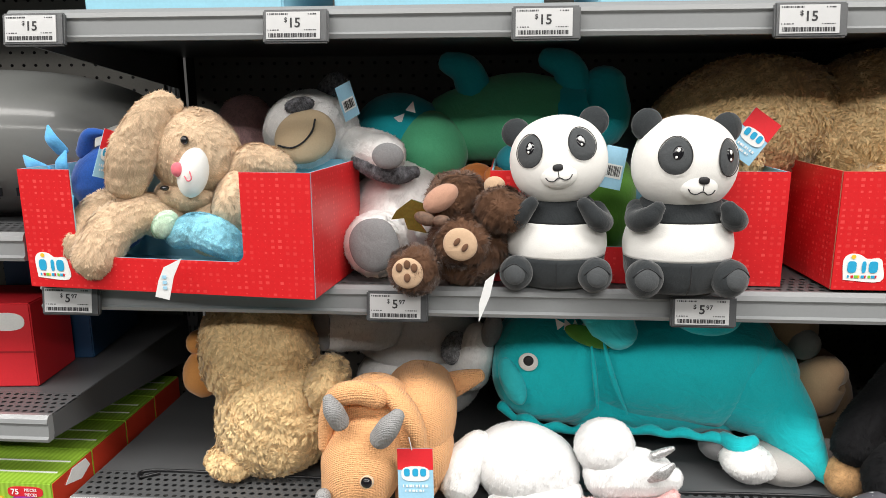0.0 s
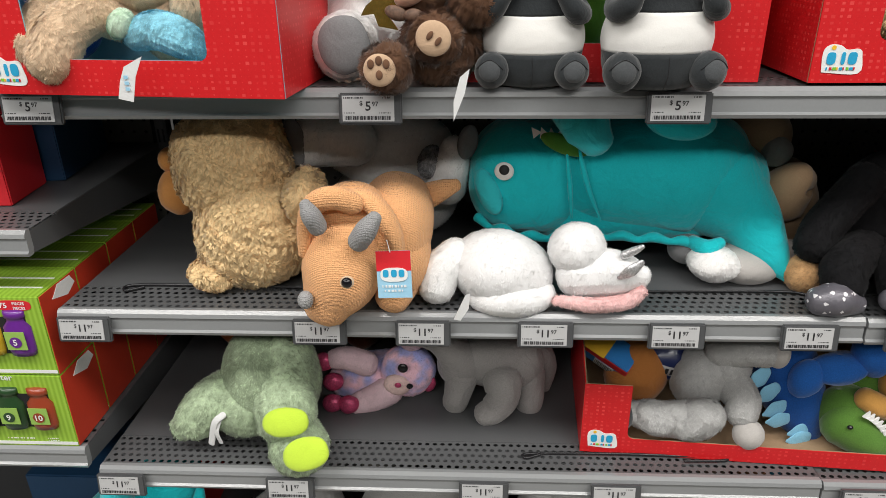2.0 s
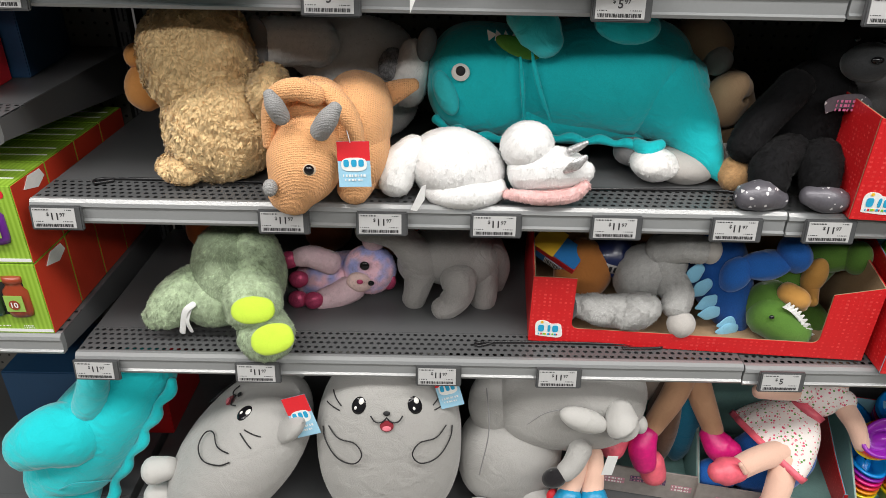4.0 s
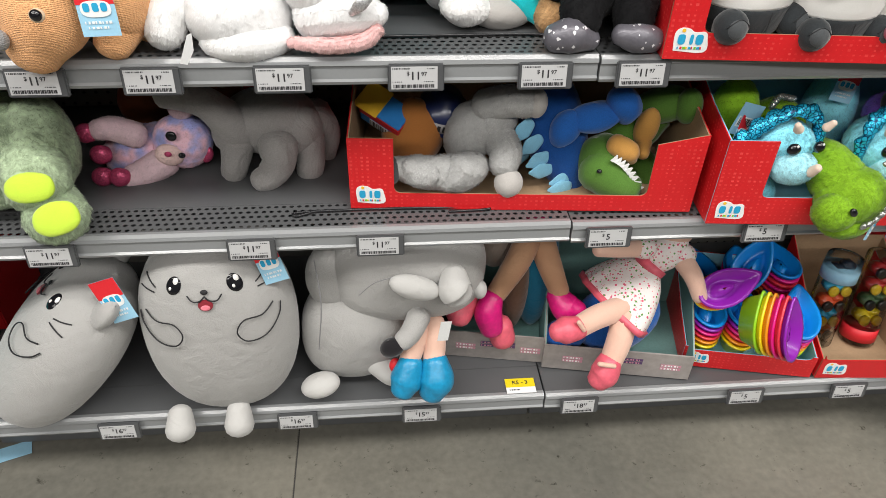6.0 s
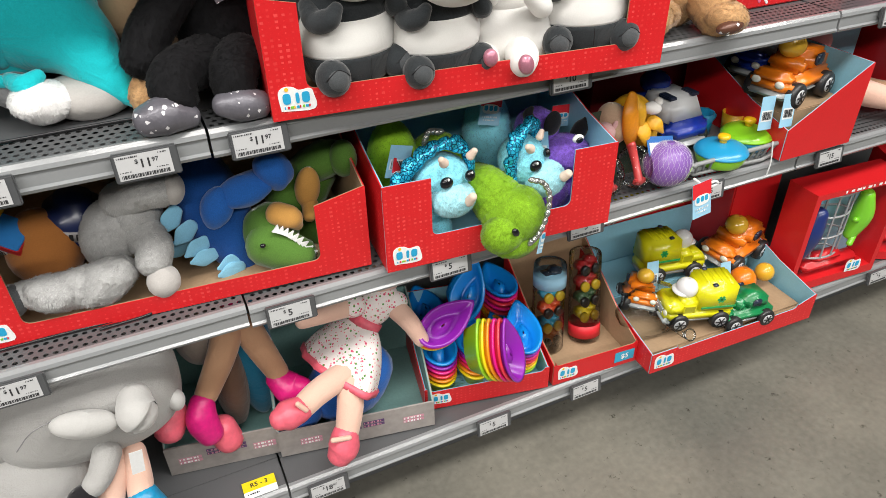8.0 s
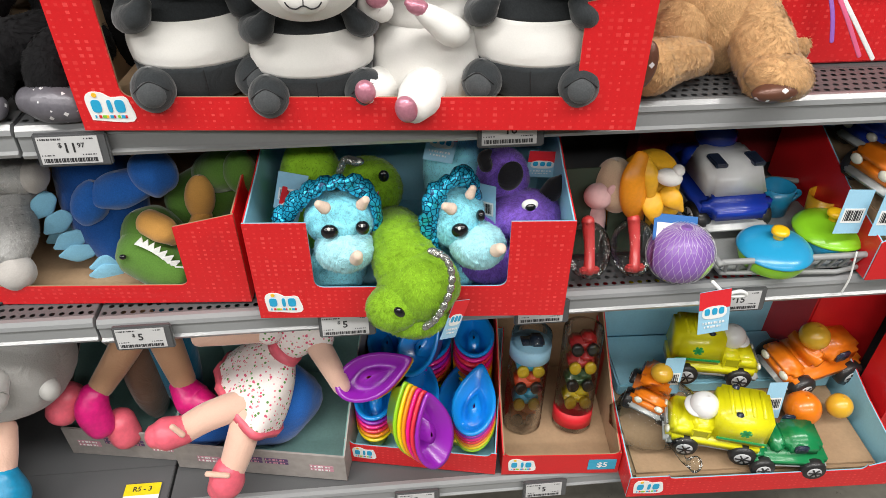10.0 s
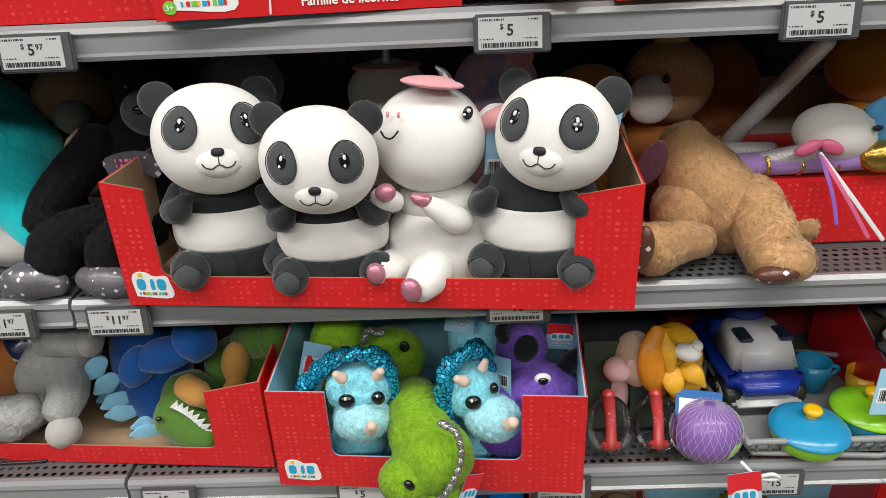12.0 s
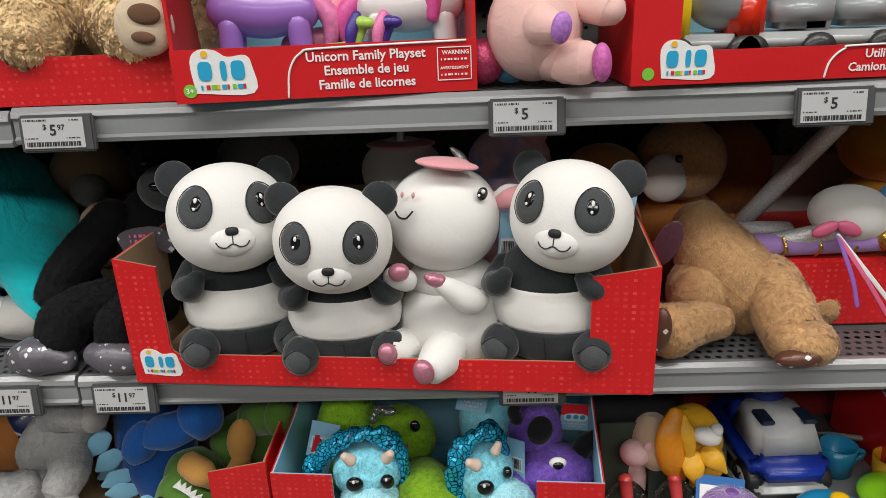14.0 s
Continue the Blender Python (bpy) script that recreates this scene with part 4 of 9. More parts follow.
SHERPA = furry("golden_tan_sherpa", (0.69, 0.50, 0.265), 0.1, 0.16)
sb = thing("large_bear_plush", pose(0.45, 1.24, SH_B + 0.02), "big curly golden tan bear plush lying across the shelf", "plush toy")
fluff("rump", ell((-0.04, 0, 0.18), (0.15, 0.11, 0.105), (0, -12, 0), 28, 0.03), SHERPA, sb, 6000, 0.018, 0.0028, wild=1.0)
fluff("body", ell((0.17, 0.0, 0.175), (0.15, 0.12, 0.12), n=28, lump=0.03), SHERPA, sb, 6000, 0.018, 0.0028, wild=1.0)
fluff("leg", tube([(-0.09, -0.06, 0.15), (-0.095, -0.13, 0.14)], [0.05, 0.045]), SHERPA, sb, 1400, 0.016, 0.0026, wild=1.0)
hang_tag(sb, pose(-0.085, -0.185, 0.175, 0, 35, 0), 0.042, 0.064)
fluff("paw", tube([(0.13, -0.06, 0.09), (0.115, -0.185, 0.075)], [0.055, 0.05]), SHERPA, sb, 1600, 0.016, 0.0026, wild=1.0)
GREYP = plastic("grey_toy_plastic", (0.12, 0.124, 0.12), 0.5)
pl = thing("toy_plane", pose(-0.86, 1.18, 1.352), "large glossy grey toy aeroplane nose on the shelf", "toy vehicle")
part("hull", ell((0.08, 0.02, 0.115), (0.29, 0.16, 0.115), n=36, sq=0.9), GREYP, pl)
part("nose_panel", ell((0.33, -0.03, 0.09), (0.07, 0.09, 0.06), n=24), plastic("pale_grey_plastic", (0.5, 0.5, 0.48)), pl)
for i in range(4):
    part("window", box((0.13 + 0.035 * i, -0.138 + 0.012 * i, 0.05), (0.018, 0.012, 0.02), 0.004, (0, 0, 18)), GLOSSBLACK, pl, "", False)
part("stand", box((0.06, 0.03, 0.012), (0.3, 0.14, 0.024), 0.006), DARK, pl, "", False)
gh = thing("grey_plush", pose(0.24, 1.38, SH_B), "grey plush in the shade at the shelf back", "plush toy")
part("body", ell((0, 0, 0.12), (0.07, 0.06, 0.12), lump=0.04), SOLE, gh)

# ---- middle shelf, soft toys ----
SH_C = 0.949
ck = thing("chick_plush", pose(-0.312, 1.115, SH_C), "big curly golden tan chick plush with orange feet, seen from behind", "plush toy")
fluff("body", [ell((-0.005, 0.010, 0.092), (0.0934, 0.085, 0.0969), (0, -4, 0), 30, 0.03, 0.82), ell((-0.034, 0.020, 0.200), (0.0891, 0.08, 0.0891), (0, -8, 0), 30, 0.03, 0.82)], SHERPA, ck, 11500, 0.018, 0.0028, wild=1.0)
fluff("wing", ell((0.087, -0.025, 0.157), (0.0311, 0.045, 0.0415), (0, 12, 0), lump=0.04), SHERPA, ck, 1700, 0.018, 0.0028, wild=1.0)
fluff("tail", ell((-0.069, -0.040, 0.027), (0.0363, 0.035, 0.0225), (0, 15, 0)), SHERPA, ck, 1500, 0.017, 0.0028, wild=1.0)
ORF = velvet("soft_orange_plush", (0.60, 0.27, 0.08))
part("foot", [ell((-0.140, 0.045, 0.138), (0.0346, 0.035, 0.0398), (0, -12, 0), 20, 0.04), ell((-0.148, 0.050, 0.191), (0.019, 0.025, 0.0208), n=16)], ORF, ck, "orange foot")
sw = thing("sloth_plush", pose(-0.09, 1.30, SH_C), "white and grey sloth plush lying behind other toys", "plush toy")
fluff("body", [ell((-0.027, 0.010, 0.170), (0.1222, 0.07, 0.0704), (0, 4, 0), 26, 0.04), ell((-0.021, 0.020, 0.071), (0.1173, 0.07, 0.0782), n=24)], SLOTHW, sw, 3400, 0.008)
fluff("arm", tube([(-0.076, -0.060, 0.201), (-0.118, -0.090, 0.209), (-0.146, -0.110, 0.213)], [0.043, 0.0411, 0.0411], n=20), SLOTHW, sw, 1500, 0.008)
part("palm", ell((-0.162, -0.135, 0.220), (0.0215, 0.012, 0.0391), (0, -8, -25), 22), SOLE, sw, "grey sole")
fluff("hair", ell((0.053, -0.080, 0.171), (0.0215, 0.02, 0.0293), (0, 20, 0)), mat("speckled_grey_fur", (0.22, 0.22, 0.23), 0.95, 0.6, 90, 0, 200, sheen=0.2, island=0.4), sw, 500, 0.008)
fluff("leg", [tube([(0.079, -0.060, 0.120), (0.089, -0.080, 0.168), (0.095, -0.080, 0.195)], [0.0352, 0.0313, 0.0254])], SLOTHW, sw, 900, 0.008)
part("foot_sole", ell((0.116, -0.100, 0.210), (0.0176, 0.012, 0.0293), (0, 12, 20)), SOLE, sw, "grey sole")

def knit(name, color):
    """Chunky knitted cloth: small V stitches in rows."""
    m = mat(name, color, 0.9, 0.08, 12, 0, 200, sheen=0.15)
    nt = m.node_tree
    tc = nt.nodes.new("ShaderNodeTexCoord")
    vo = nt.nodes.new("ShaderNodeTexVoronoi")
    mp = nt.nodes.new("ShaderNodeMapping")
    mp.inputs["Scale"].default_value = (300, 300, 420)
    bp = nt.nodes.new("ShaderNodeBump")
    bp.inputs["Strength"].default_value, bp.inputs["Distance"].default_value = 0.9, 0.0025
    bp.invert = True
    vo.inputs["Scale"].default_value, vo.inputs["Randomness"].default_value = 1.0, 0.25
    nt.links.new(tc.outputs["Object"], mp.inputs[0])
    nt.links.new(mp.outputs[0], vo.inputs["Vector"])
    nt.links.new(vo.outputs["Distance"], bp.inputs["Height"])
    nt.links.new(bp.outputs[0], nt.nodes["Principled BSDF"].inputs["Normal"])
    return m


KNIT, KNITG = knit("peach_knit", (0.82, 0.43, 0.20)), knit("grey_knit", (0.33, 0.33, 0.33))
kd = thing("knit_dinosaur_plush", pose(-0.135, 1.02, SH_C), "peach knitted triceratops plush with grey horns on the shelf edge", "plush toy")
part("body", [ell((0.047, 0.070, 0.108), (0.0626, 0.10, 0.0803), (0, 8, 0), 30, 0.02, 0.92), ell((0.067, 0.040, 0.066), (0.0401, 0.07, 0.061), (0, 4, 0), 24, 0.02)], KNIT, kd)
kh = part("head", tube([(-0.001, 0.010, 0.122), (-0.016, -0.010, 0.088), (-0.028, -0.025, 0.054), (-0.045, -0.035, 0.021)], [0.0498, 0.0594, 0.0562, 0.0369], n=28), KNIT, kd)
part("tail", tube([(0.092, 0.110, 0.139), (0.124, 0.100, 0.156), (0.143, 0.100, 0.163)], [0.0225, 0.0161, 0.0104]), KNIT, kd)
part("frill", tube([(-0.073, -0.030, 0.102), (-0.067, -0.030, 0.145), (-0.050, -0.035, 0.180), (-0.020, -0.040, 0.191), (0.007, -0.035, 0.180)], [0.008, 0.012, 0.0161, 0.0177, 0.0161], flat=0.8), KNIT, kh, "folded neck frill")
part("frill", tube([(-0.013, -0.020, 0.183), (0.018, -0.020, 0.183), (0.043, -0.030, 0.165), (0.059, -0.035, 0.135), (0.067, -0.035, 0.103)], [0.0145, 0.0177, 0.0177, 0.0161, 0.0096], flat=0.8), KNIT, kh, "folded neck frill")
part("neck", ell((-0.006, 0.015, 0.141), (0.058, 0.045, 0.055), n=24), KNIT, kd)
part("horn", tube([(-0.043, -0.055, 0.154), (-0.049, -0.065, 0.176), (-0.055, -0.065, 0.191)], [0.0136, 0.0136, 0.008]), KNITG, kh, "grey knitted horn")
part("horn", tube([(0.014, -0.065, 0.137), (0.028, -0.075, 0.159), (0.040, -0.075, 0.176)], [0.0153, 0.0153, 0.0096]), KNITG, kh, "grey knitted horn")
part("eye_ring", ell((-0.000, -0.094, 0.089), (0.0096, 0.004, 0.0088), (-20, 0, 10), 18), CREAM, kh)
part("eye", ell((0.000, -0.097, 0.090), (0.0076, 0.006, 0.0076), n=16), GLOSSBLACK, kh, "glossy black eye")
part("nose_horn", ell((-0.065, -0.075, 0.051), (0.0112, 0.012, 0.0136), n=16), KNITG, kh, "grey knitted nose horn")
part("leg", tube([(0.057, 0.010, 0.037), (0.050, -0.010, 0.021)], [0.0337, 0.0273]), KNIT, kd)
part("leg", tube([(0.089, 0.050, 0.047), (0.089, 0.040, 0.022)], [0.0273, 0.0241]), KNIT, kd)
hang_tag(kd, Matrix.Translation((0.061, -0.065, 0.087)) @ pose(0, 0, 0, -8, -2, 0), 0.0482, 0.069)
part("tag_string", tube([(0.056, -0.062, 0.120), (0.052, -0.060, 0.137)], 0.0008, n=5), RIBBON, kd)

SNOW = furry("snow_white_fur", (0.80, 0.80, 0.80), 0.02, 0.05)
ub = thing("white_unicorn_plush", pose(0.1, 1.035, SH_C), "fluffy snow white unicorn plush with a pale pink mane", "plush toy")
fluff("body", [ell((-0.019, 0.035, 0.040), (0.0815, 0.07, 0.0628), (0, 20, 0), 28, 0.03), ell((-0.005, 0.005, 0.014), (0.0696, 0.05, 0.0323), (0, 0, 0), 24, 0.03)], SNOW, ub, 6200, 0.009, 0.0013, wild=0.28)
PALEPINK = furry("pale_pink_fur", (0.74, 0.46, 0.45))
fluff("leg", [tube([(-0.088, 0.035, 0.067), (-0.112, 0.015, 0.047), (-0.120, -0.005, 0.026)], [0.0289, 0.0323, 0.0272])], furry("blush_white_fur", (0.80, 0.73, 0.70), 0.04, 0.06), ub, 1900, 0.009, 0.0013, wild=0.28)
uh = fluff("head", ell((0.094, 0.025, 0.082), (0.0441, 0.045, 0.0407), lump=0.02), SNOW, ub, 2400, 0.009, 0.0013, wild=0.28)
fluff("snout", tube([(0.094, 0.015, 0.044), (0.134, 0.005, 0.052), (0.168, -0.005, 0.054), (0.186, -0.010, 0.053)], [0.039, 0.0374, 0.0289, 0.017]), SNOW, ub, 2200, 0.009, 0.0013, wild=0.28)
SILVER = mat("silver_sequin_cloth", (0.55, 0.55, 0.56), 0.35, 0.5, 300, 0.5, 400, metal=0.6)
part("horn", tube([(0.156, -0.015, 0.090), (0.170, -0.020, 0.100), (0.179, -0.025, 0.108)], [0.0068, 0.0059, 0.0034]), SILVER, uh, "silver horn")
part("ear_lining", tube([(0.148, -0.035, 0.063), (0.162, -0.043, 0.078), (0.177, -0.037, 0.088)], [0.0042, 0.0093, 0.0051], flat=0.4, up=(0, 1, 0)), SILVER, uh, "silver ear lining")
fluff("mane", [tube([(0.061, -0.025, 0.019), (0.114, -0.035, 0.018), (0.164, -0.030, 0.023), (0.184, -0.025, 0.037)], [0.0068, 0.0102, 0.011, 0.0085])], PALEPINK, ub, 1500, 0.010, 0.0013, label="pale pink mane")
part("fabric_label", plate([(-0.075, 0.042), (-0.068, 0.045), (-0.07, 0.02), (-0.082, 0.0), (-0.092, 0.002)], 0.0008, "xz", -0.055), RIBBON, ub, "white fabric label", False)

TEAL = velvet("bright_teal_plush", (0.012, 0.54, 0.59), 0.12, 0.34)
TEALL = velvet("light_teal_plush", (0.035, 0.55, 0.60), 0.12, 0.34)
wh = thing("dinosaur_pillow", pose(0.272, 1.185, SH_C), "big bright teal dinosaur pillow lying on its side over other toys", "plush toy")
wb = part("body", tube([(-0.093, 0.055, 0.147), (-0.022, 0.050, 0.150), (0.062, 0.045, 0.155), (0.142, 0.040, 0.151), (0.192, 0.030, 0.134)], [0.0765, 0.0983, 0.1074, 0.1074, 0.0747], n=36, flat=0.97), TEAL, wh)
whd = part("head", ell((-0.141, 0.050, 0.145), (0.1038, 0.092, 0.0965), (0, 4, 0), 44, 0.0, 0.78), TEAL, wh)
part("tail", tube([(0.165, 0.015, 0.130), (0.211, -0.015, 0.092), (0.233, -0.045, 0.061), (0.250, -0.065, 0.034), (0.263, -0.080, 0.012)], [0.0874, 0.0564, 0.0382, 0.0237, 0.0055], n=26), TEAL, wh)
part("eye", ell((-0.188, -0.044, 0.179), (0.0155, 0.004, 0.0146), (-6, 0, -8), 22), WHITE, whd, "white felt eye")
part("pupil", ell((-0.188, -0.047, 0.182), (0.0082, 0.004, 0.0082), (-6, 0, -8), 18), BLACKSTITCH, whd, "black pupil")
part("beak", ell((-0.212, -0.027, 0.139), (0.0209, 0.014, 0.0401), (-5, -30, -30), 24), TEALL, whd, "paler teal beak")
part("frill", ell((-0.094, -0.033, 0.219), (0.0419, 0.006, 0.0146), (-10, 22, 8), 20), LEAF, whd, "green felt frill")
for i in range(4):
    part("tooth", plate([(-0.008, 0), (0.008, 0), (0.0, 0.016)], 0.002, "xz", 0), WHITECARD, wh, "white felt tooth", False).matrix_basis = Matrix.Translation((-0.137, -0.035, 0.234)) @ pose(0.011 * i, 0.002, -0.002 * i, -20, -40 + 18 * i, 0)
part("seam", tube([(-0.228, -0.005, 0.086), (-0.207, -0.020, 0.073), (-0.187, -0.030, 0.076), (-0.163, -0.035, 0.064), (-0.140, -0.037, 0.067), (-0.114, -0.037, 0.061), (-0.090, -0.037, 0.070), (-0.067, -0.038, 0.067), (-0.044, -0.039, 0.072), (-0.019, -0.040, 0.065), (0.007, -0.040, 0.069), (0.033, -0.041, 0.062), (0.057, -0.042, 0.067), (0.084, -0.043, 0.060), (0.106, -0.045, 0.062), (0.130, -0.047, 0.051)], [0.009, 0.006, 0.009, 0.006, 0.009, 0.006, 0.009, 0.006, 0.009, 0.006, 0.009, 0.006, 0.009, 0.006, 0.009, 0.006], n=10, k=5), TEAL, wh, "ruffled seam")
part("crease", [tube([(-0.072, -0.039, 0.216), (-0.065, -0.049, 0.184), (-0.051, -0.050, 0.142), (-0.030, -0.040, 0.095)], [0.002, 0.005, 0.005, 0.002], n=8, flat=0.6), tube([(-0.090, -0.039, 0.204), (-0.084, -0.048, 0.156), (-0.076, -0.035, 0.098)], [0.002, 0.004, 0.002], n=8, flat=0.6)], TEAL, wh, "gathered folds")
part("belly", tube([(-0.185, 0.040, 0.103), (-0.088, 0.035, 0.095), (0.037, 0.030, 0.095), (0.135, 0.025, 0.096)], [0.0419, 0.0564, 0.0601, 0.0564], n=28), TEAL, wh)
part("foot", tube([(-0.094, -0.015, 0.265), (-0.067, -0.045, 0.253), (-0.049, -0.055, 0.231)], [0.0237, 0.0364, 0.0273]), TEALL, wh)
part("foot", ell((0.079, -0.035, 0.259), (0.0546, 0.04, 0.031), (0, 6, 0)), TEAL, wh)
part("fin", tube([(0.120, -0.045, 0.061), (0.137, -0.065, 0.058), (0.158, -0.065, 0.068)], [0.0109, 0.0146, 0.0091]), TEAL, wh)
gs = thing("koala_plush", pose(0.44, 1.10, SH_C), "grey and white plush squashed under a teal pillow", "plush toy")
KB = (0.272 - 0.44, 1.185 - 1.10, 0)


def beside(p):
    """A place given from the pillow's foot, as seen from the koala's."""
    return tuple(np.array(p) + np.array(KB))


part("head", ell(beside((0.205, -0.045, 0.023)), (0.0601, 0.05, 0.031), (0, 8, 0), 24, 0.03), velvet("pale_grey_plush", (0.42, 0.40, 0.38)), gs)
fluff("cheek", ell(beside((0.152, -0.065, 0.032)), (0.0419, 0.04, 0.0282), (0, 10, 0), 22, 0.05), SLOTHW, gs, 1500, 0.009, wild=0.3)
part("ear", ell(beside((0.275, -0.045, 0.038)), (0.0273, 0.014, 0.0273), (0, -30, 0)), velvet("pale_grey_plush", (0.42, 0.40, 0.38)), gs)
part("bag", ell(beside((0.251, -0.060, 0.064)), (0.0127, 0.008, 0.0382), (0, -24, 0), 18, 0.08), RIBBON, gs, "white satin tag")
part("tail", ell(beside((0.119, -0.025, 0.040)), (0.031, 0.03, 0.0255)), SOLE, gs)
fluff("paw", ell(beside((0.287, -0.085, 0.024)), (0.0291, 0.03, 0.031)), furry("honey_paw_fur", (0.46, 0.275, 0.13)), gs, 900, 0.008)
PEACHY = velvet("pale_tan_plush", (0.48, 0.32, 0.19))
tb = thing("tan_plush", pose(0.53, 1.2, SH_C), "pale tan plush in the shade behind a pillow", "plush toy")
part("body", ell((0.056, 0.100, 0.059), (0.0714, 0.07, 0.102), (0, -10, 0), 24, 0.05), PEACHY, tb)
part("head", ell((-0.003, 0.100, 0.196), (0.0612, 0.06, 0.0561)), PEACHY, tb)
part("muzzle", ell((0.016, 0.050, 0.181), (0.0286, 0.025, 0.0265)), velvet("pale_grey_plush", (0.42, 0.40, 0.38)), tb)
part("leg", tube([(0.034, 0.040, 0.102), (0.047, 0.020, 0.139), (0.061, 0.020, 0.141)], [0.0469, 0.0347, 0.0204]), PEACHY, tb)

GORILLA = mat("black_fur", (0.007, 0.007, 0.008), 0.9, 0.2, 16, 0, 120, sheen=0.04, island=0.2)
GREYMUZ = velvet("dark_grey_muzzle", (0.055, 0.058, 0.062), 0.3)


def starry(name="star_print_satin"):
    """Shiny grey satin sprinkled with small white stars."""
    m = mat(name, (0.13, 0.125, 0.145), 0.35, 0.15, 30, 0.25, 200, metal=0.2)
    nt = m.node_tree
    b = nt.nodes["Principled BSDF"]
    base = b.inputs["Base Color"].links[0].from_socket
    tc = nt.nodes.new("ShaderNodeTexCoord")
    vo = nt.nodes.new("ShaderNodeTexVoronoi")
    vo.distance = "MANHATTAN"
    vo.inputs["Scale"].default_value = 75
    lt = nt.nodes.new("ShaderNodeMath")
    lt.operation = "LESS_THAN"
    lt.inputs[1].default_value = 0.36
    mx = nt.nodes.new("ShaderNodeMix")
    mx.data_type = "RGBA"
    mx.inputs[7].default_value = (0.75, 0.74, 0.76, 1)
    nt.links.new(tc.outputs["Object"], vo.inputs["Vector"])
    nt.links.new(vo.outputs["Distance"], lt.inputs[0])
    nt.links.new(lt.outputs[0], mx.inputs[0])
    nt.links.new(base, mx.inputs[6])
    nt.links.new(mx.outputs[2], b.inputs["Base Color"])
    return m


STAR = starry()
go = thing("gorilla_plush", pose(0.67, 1.14, SH_C), "sitting black furry gorilla plush with star-print satin feet", "plush toy")
fluff("body", ell((0.02, 0.02, 0.1), (0.075, 0.065, 0.11)), GORILLA, go, 3400, 0.009, 0.0013)
goh = fluff("head", ell((0.05, 0.02, 0.235), (0.055, 0.05, 0.055)), GORILLA, go, 2000, 0.008, 0.0013)
part("muzzle", ell((0.062, -0.03, 0.215), (0.042, 0.03, 0.032)), GREYMUZ, goh, "dark grey muzzle")
part("nose", ell((0.058, -0.06, 0.225), (0.01, 0.005, 0.006)), GLOSSBLACK, goh)
for s in (0.035, 0.078):
    part("eye", ell((s, -0.03, 0.25), (0.005, 0.004, 0.005), n=10), GLOSSBLACK, goh)
fluff("arm", tube([(-0.03, -0.01, 0.17), (-0.09, -0.035, 0.11), (-0.11, -0.05, 0.075)], [0.03, 0.03, 0.03]), GORILLA, go, 1600, 0.009, 0.0013)
fluff("leg", tube([(-0.02, -0.03, 0.06), (-0.075, -0.085, 0.06), (-0.085, -0.11, 0.035)], [0.036, 0.034, 0.03]), GORILLA, go, 1700, 0.009, 0.0013)
fluff("leg", tube([(0.02, -0.05, 0.06), (0.0, -0.095, 0.055), (-0.005, -0.115, 0.03)], [0.036, 0.033, 0.028]), GORILLA, go, 1400, 0.009, 0.0013)
part("foot", tube([(-0.125, -0.125, 0.02), (-0.1, -0.128, 0.024), (-0.07, -0.125, 0.016)], [0.022, 0.026, 0.016]), STAR, go, "star-print satin foot")
part("foot", tube([(-0.028, -0.13, 0.026), (-0.005, -0.133, 0.023), (0.022, -0.13, 0.018)], [0.016, 0.023, 0.02]), STAR, go, "star-print satin foot")
tg = part("tag", plate(smooth_line([(0.0, 0.14), (0.03, 0.15), (0.062, 0.135), (0.07, 0.155), (0.05, 0.172), (0.015, 0.17), (-0.005, 0.16), (0.0, 0.14)], 3)[:-1], 0.001, "xz", -0.062), STAR, go, "grey star-shaped card tag", False)
part("writing", [g for k in range(3) for g in bars(0.012, 0.05, 0.145 + 0.007 * k, 0.149 + 0.007 * k, 6, -0.064)], paper("tag_pink", (0.75, 0.2, 0.4)), tg, "", False)

# ---- the tray of pandas and the unicorn ----
TZ = 0.951
part("insert", box((0.314, 0.155, 0.012), (0.60, 0.27, 0.018)), KRAFT, T_C, "card insert under the toys", False)
panda(pose(0.835, 1.038, TZ + 0.021, 2, 0, 14), 0.926, nod=-15, turn=6, lean=3, fwd=0.028)
panda(pose(0.966, 1.020, TZ + 0.013, 2, 0, 5), 0.881, nod=3, turn=-2, lean=2, fwd=0.055)
panda(pose(1.223, 1.008, TZ + 0.02, 2, -2, -16), 0.913, nod=-13, turn=-9, lean=4, tag=1, fwd=0.02, side=0.031)
un = thing("unicorn_plush", pose(1.098, 1.022, TZ + 0.021), "sitting white velvety unicorn plush with pink shiny hooves", "plush toy", "velvety sitting plush toys")
uhd = part("head", ell((-0.005, 0.013, 0.163), (0.0673, 0.06, 0.0639), (0, 0, 0), 40, 0.0, 0.93), WHITE, un)
part("body", ell((0.006, 0.018, 0.024), (0.0720, 0.058, 0.0700), (0, 0, 0), 36, 0.01, 0.9), WHITE, un)
part("neck", ell((0.002, 0.022, 0.083), (0.0545, 0.047, 0.030), n=28), WHITE, un)
part("eye", ell((0.041, -0.028, 0.203), (0.0074, 0.004, 0.0081), (8, 0, 38), 18), GLOSSBLACK, uhd, "black embroidered eye")
part("glint", [ell((0.042, -0.033, 0.207), (0.0024, 0.002, 0.0024), n=10), ell((0.037, -0.034, 0.203), (0.0016, 0.002, 0.0016), n=10)], WHITE, uhd)
part("smile", tube([(-0.058, -0.037, 0.188), (-0.054, -0.040, 0.182), (-0.047, -0.043, 0.181), (-0.042, -0.045, 0.185), (-0.038, -0.046, 0.190)], 0.0012, n=6), BLACKSTITCH, uhd)
PINK = velvet("soft_pink_plush", (0.72, 0.33, 0.36))
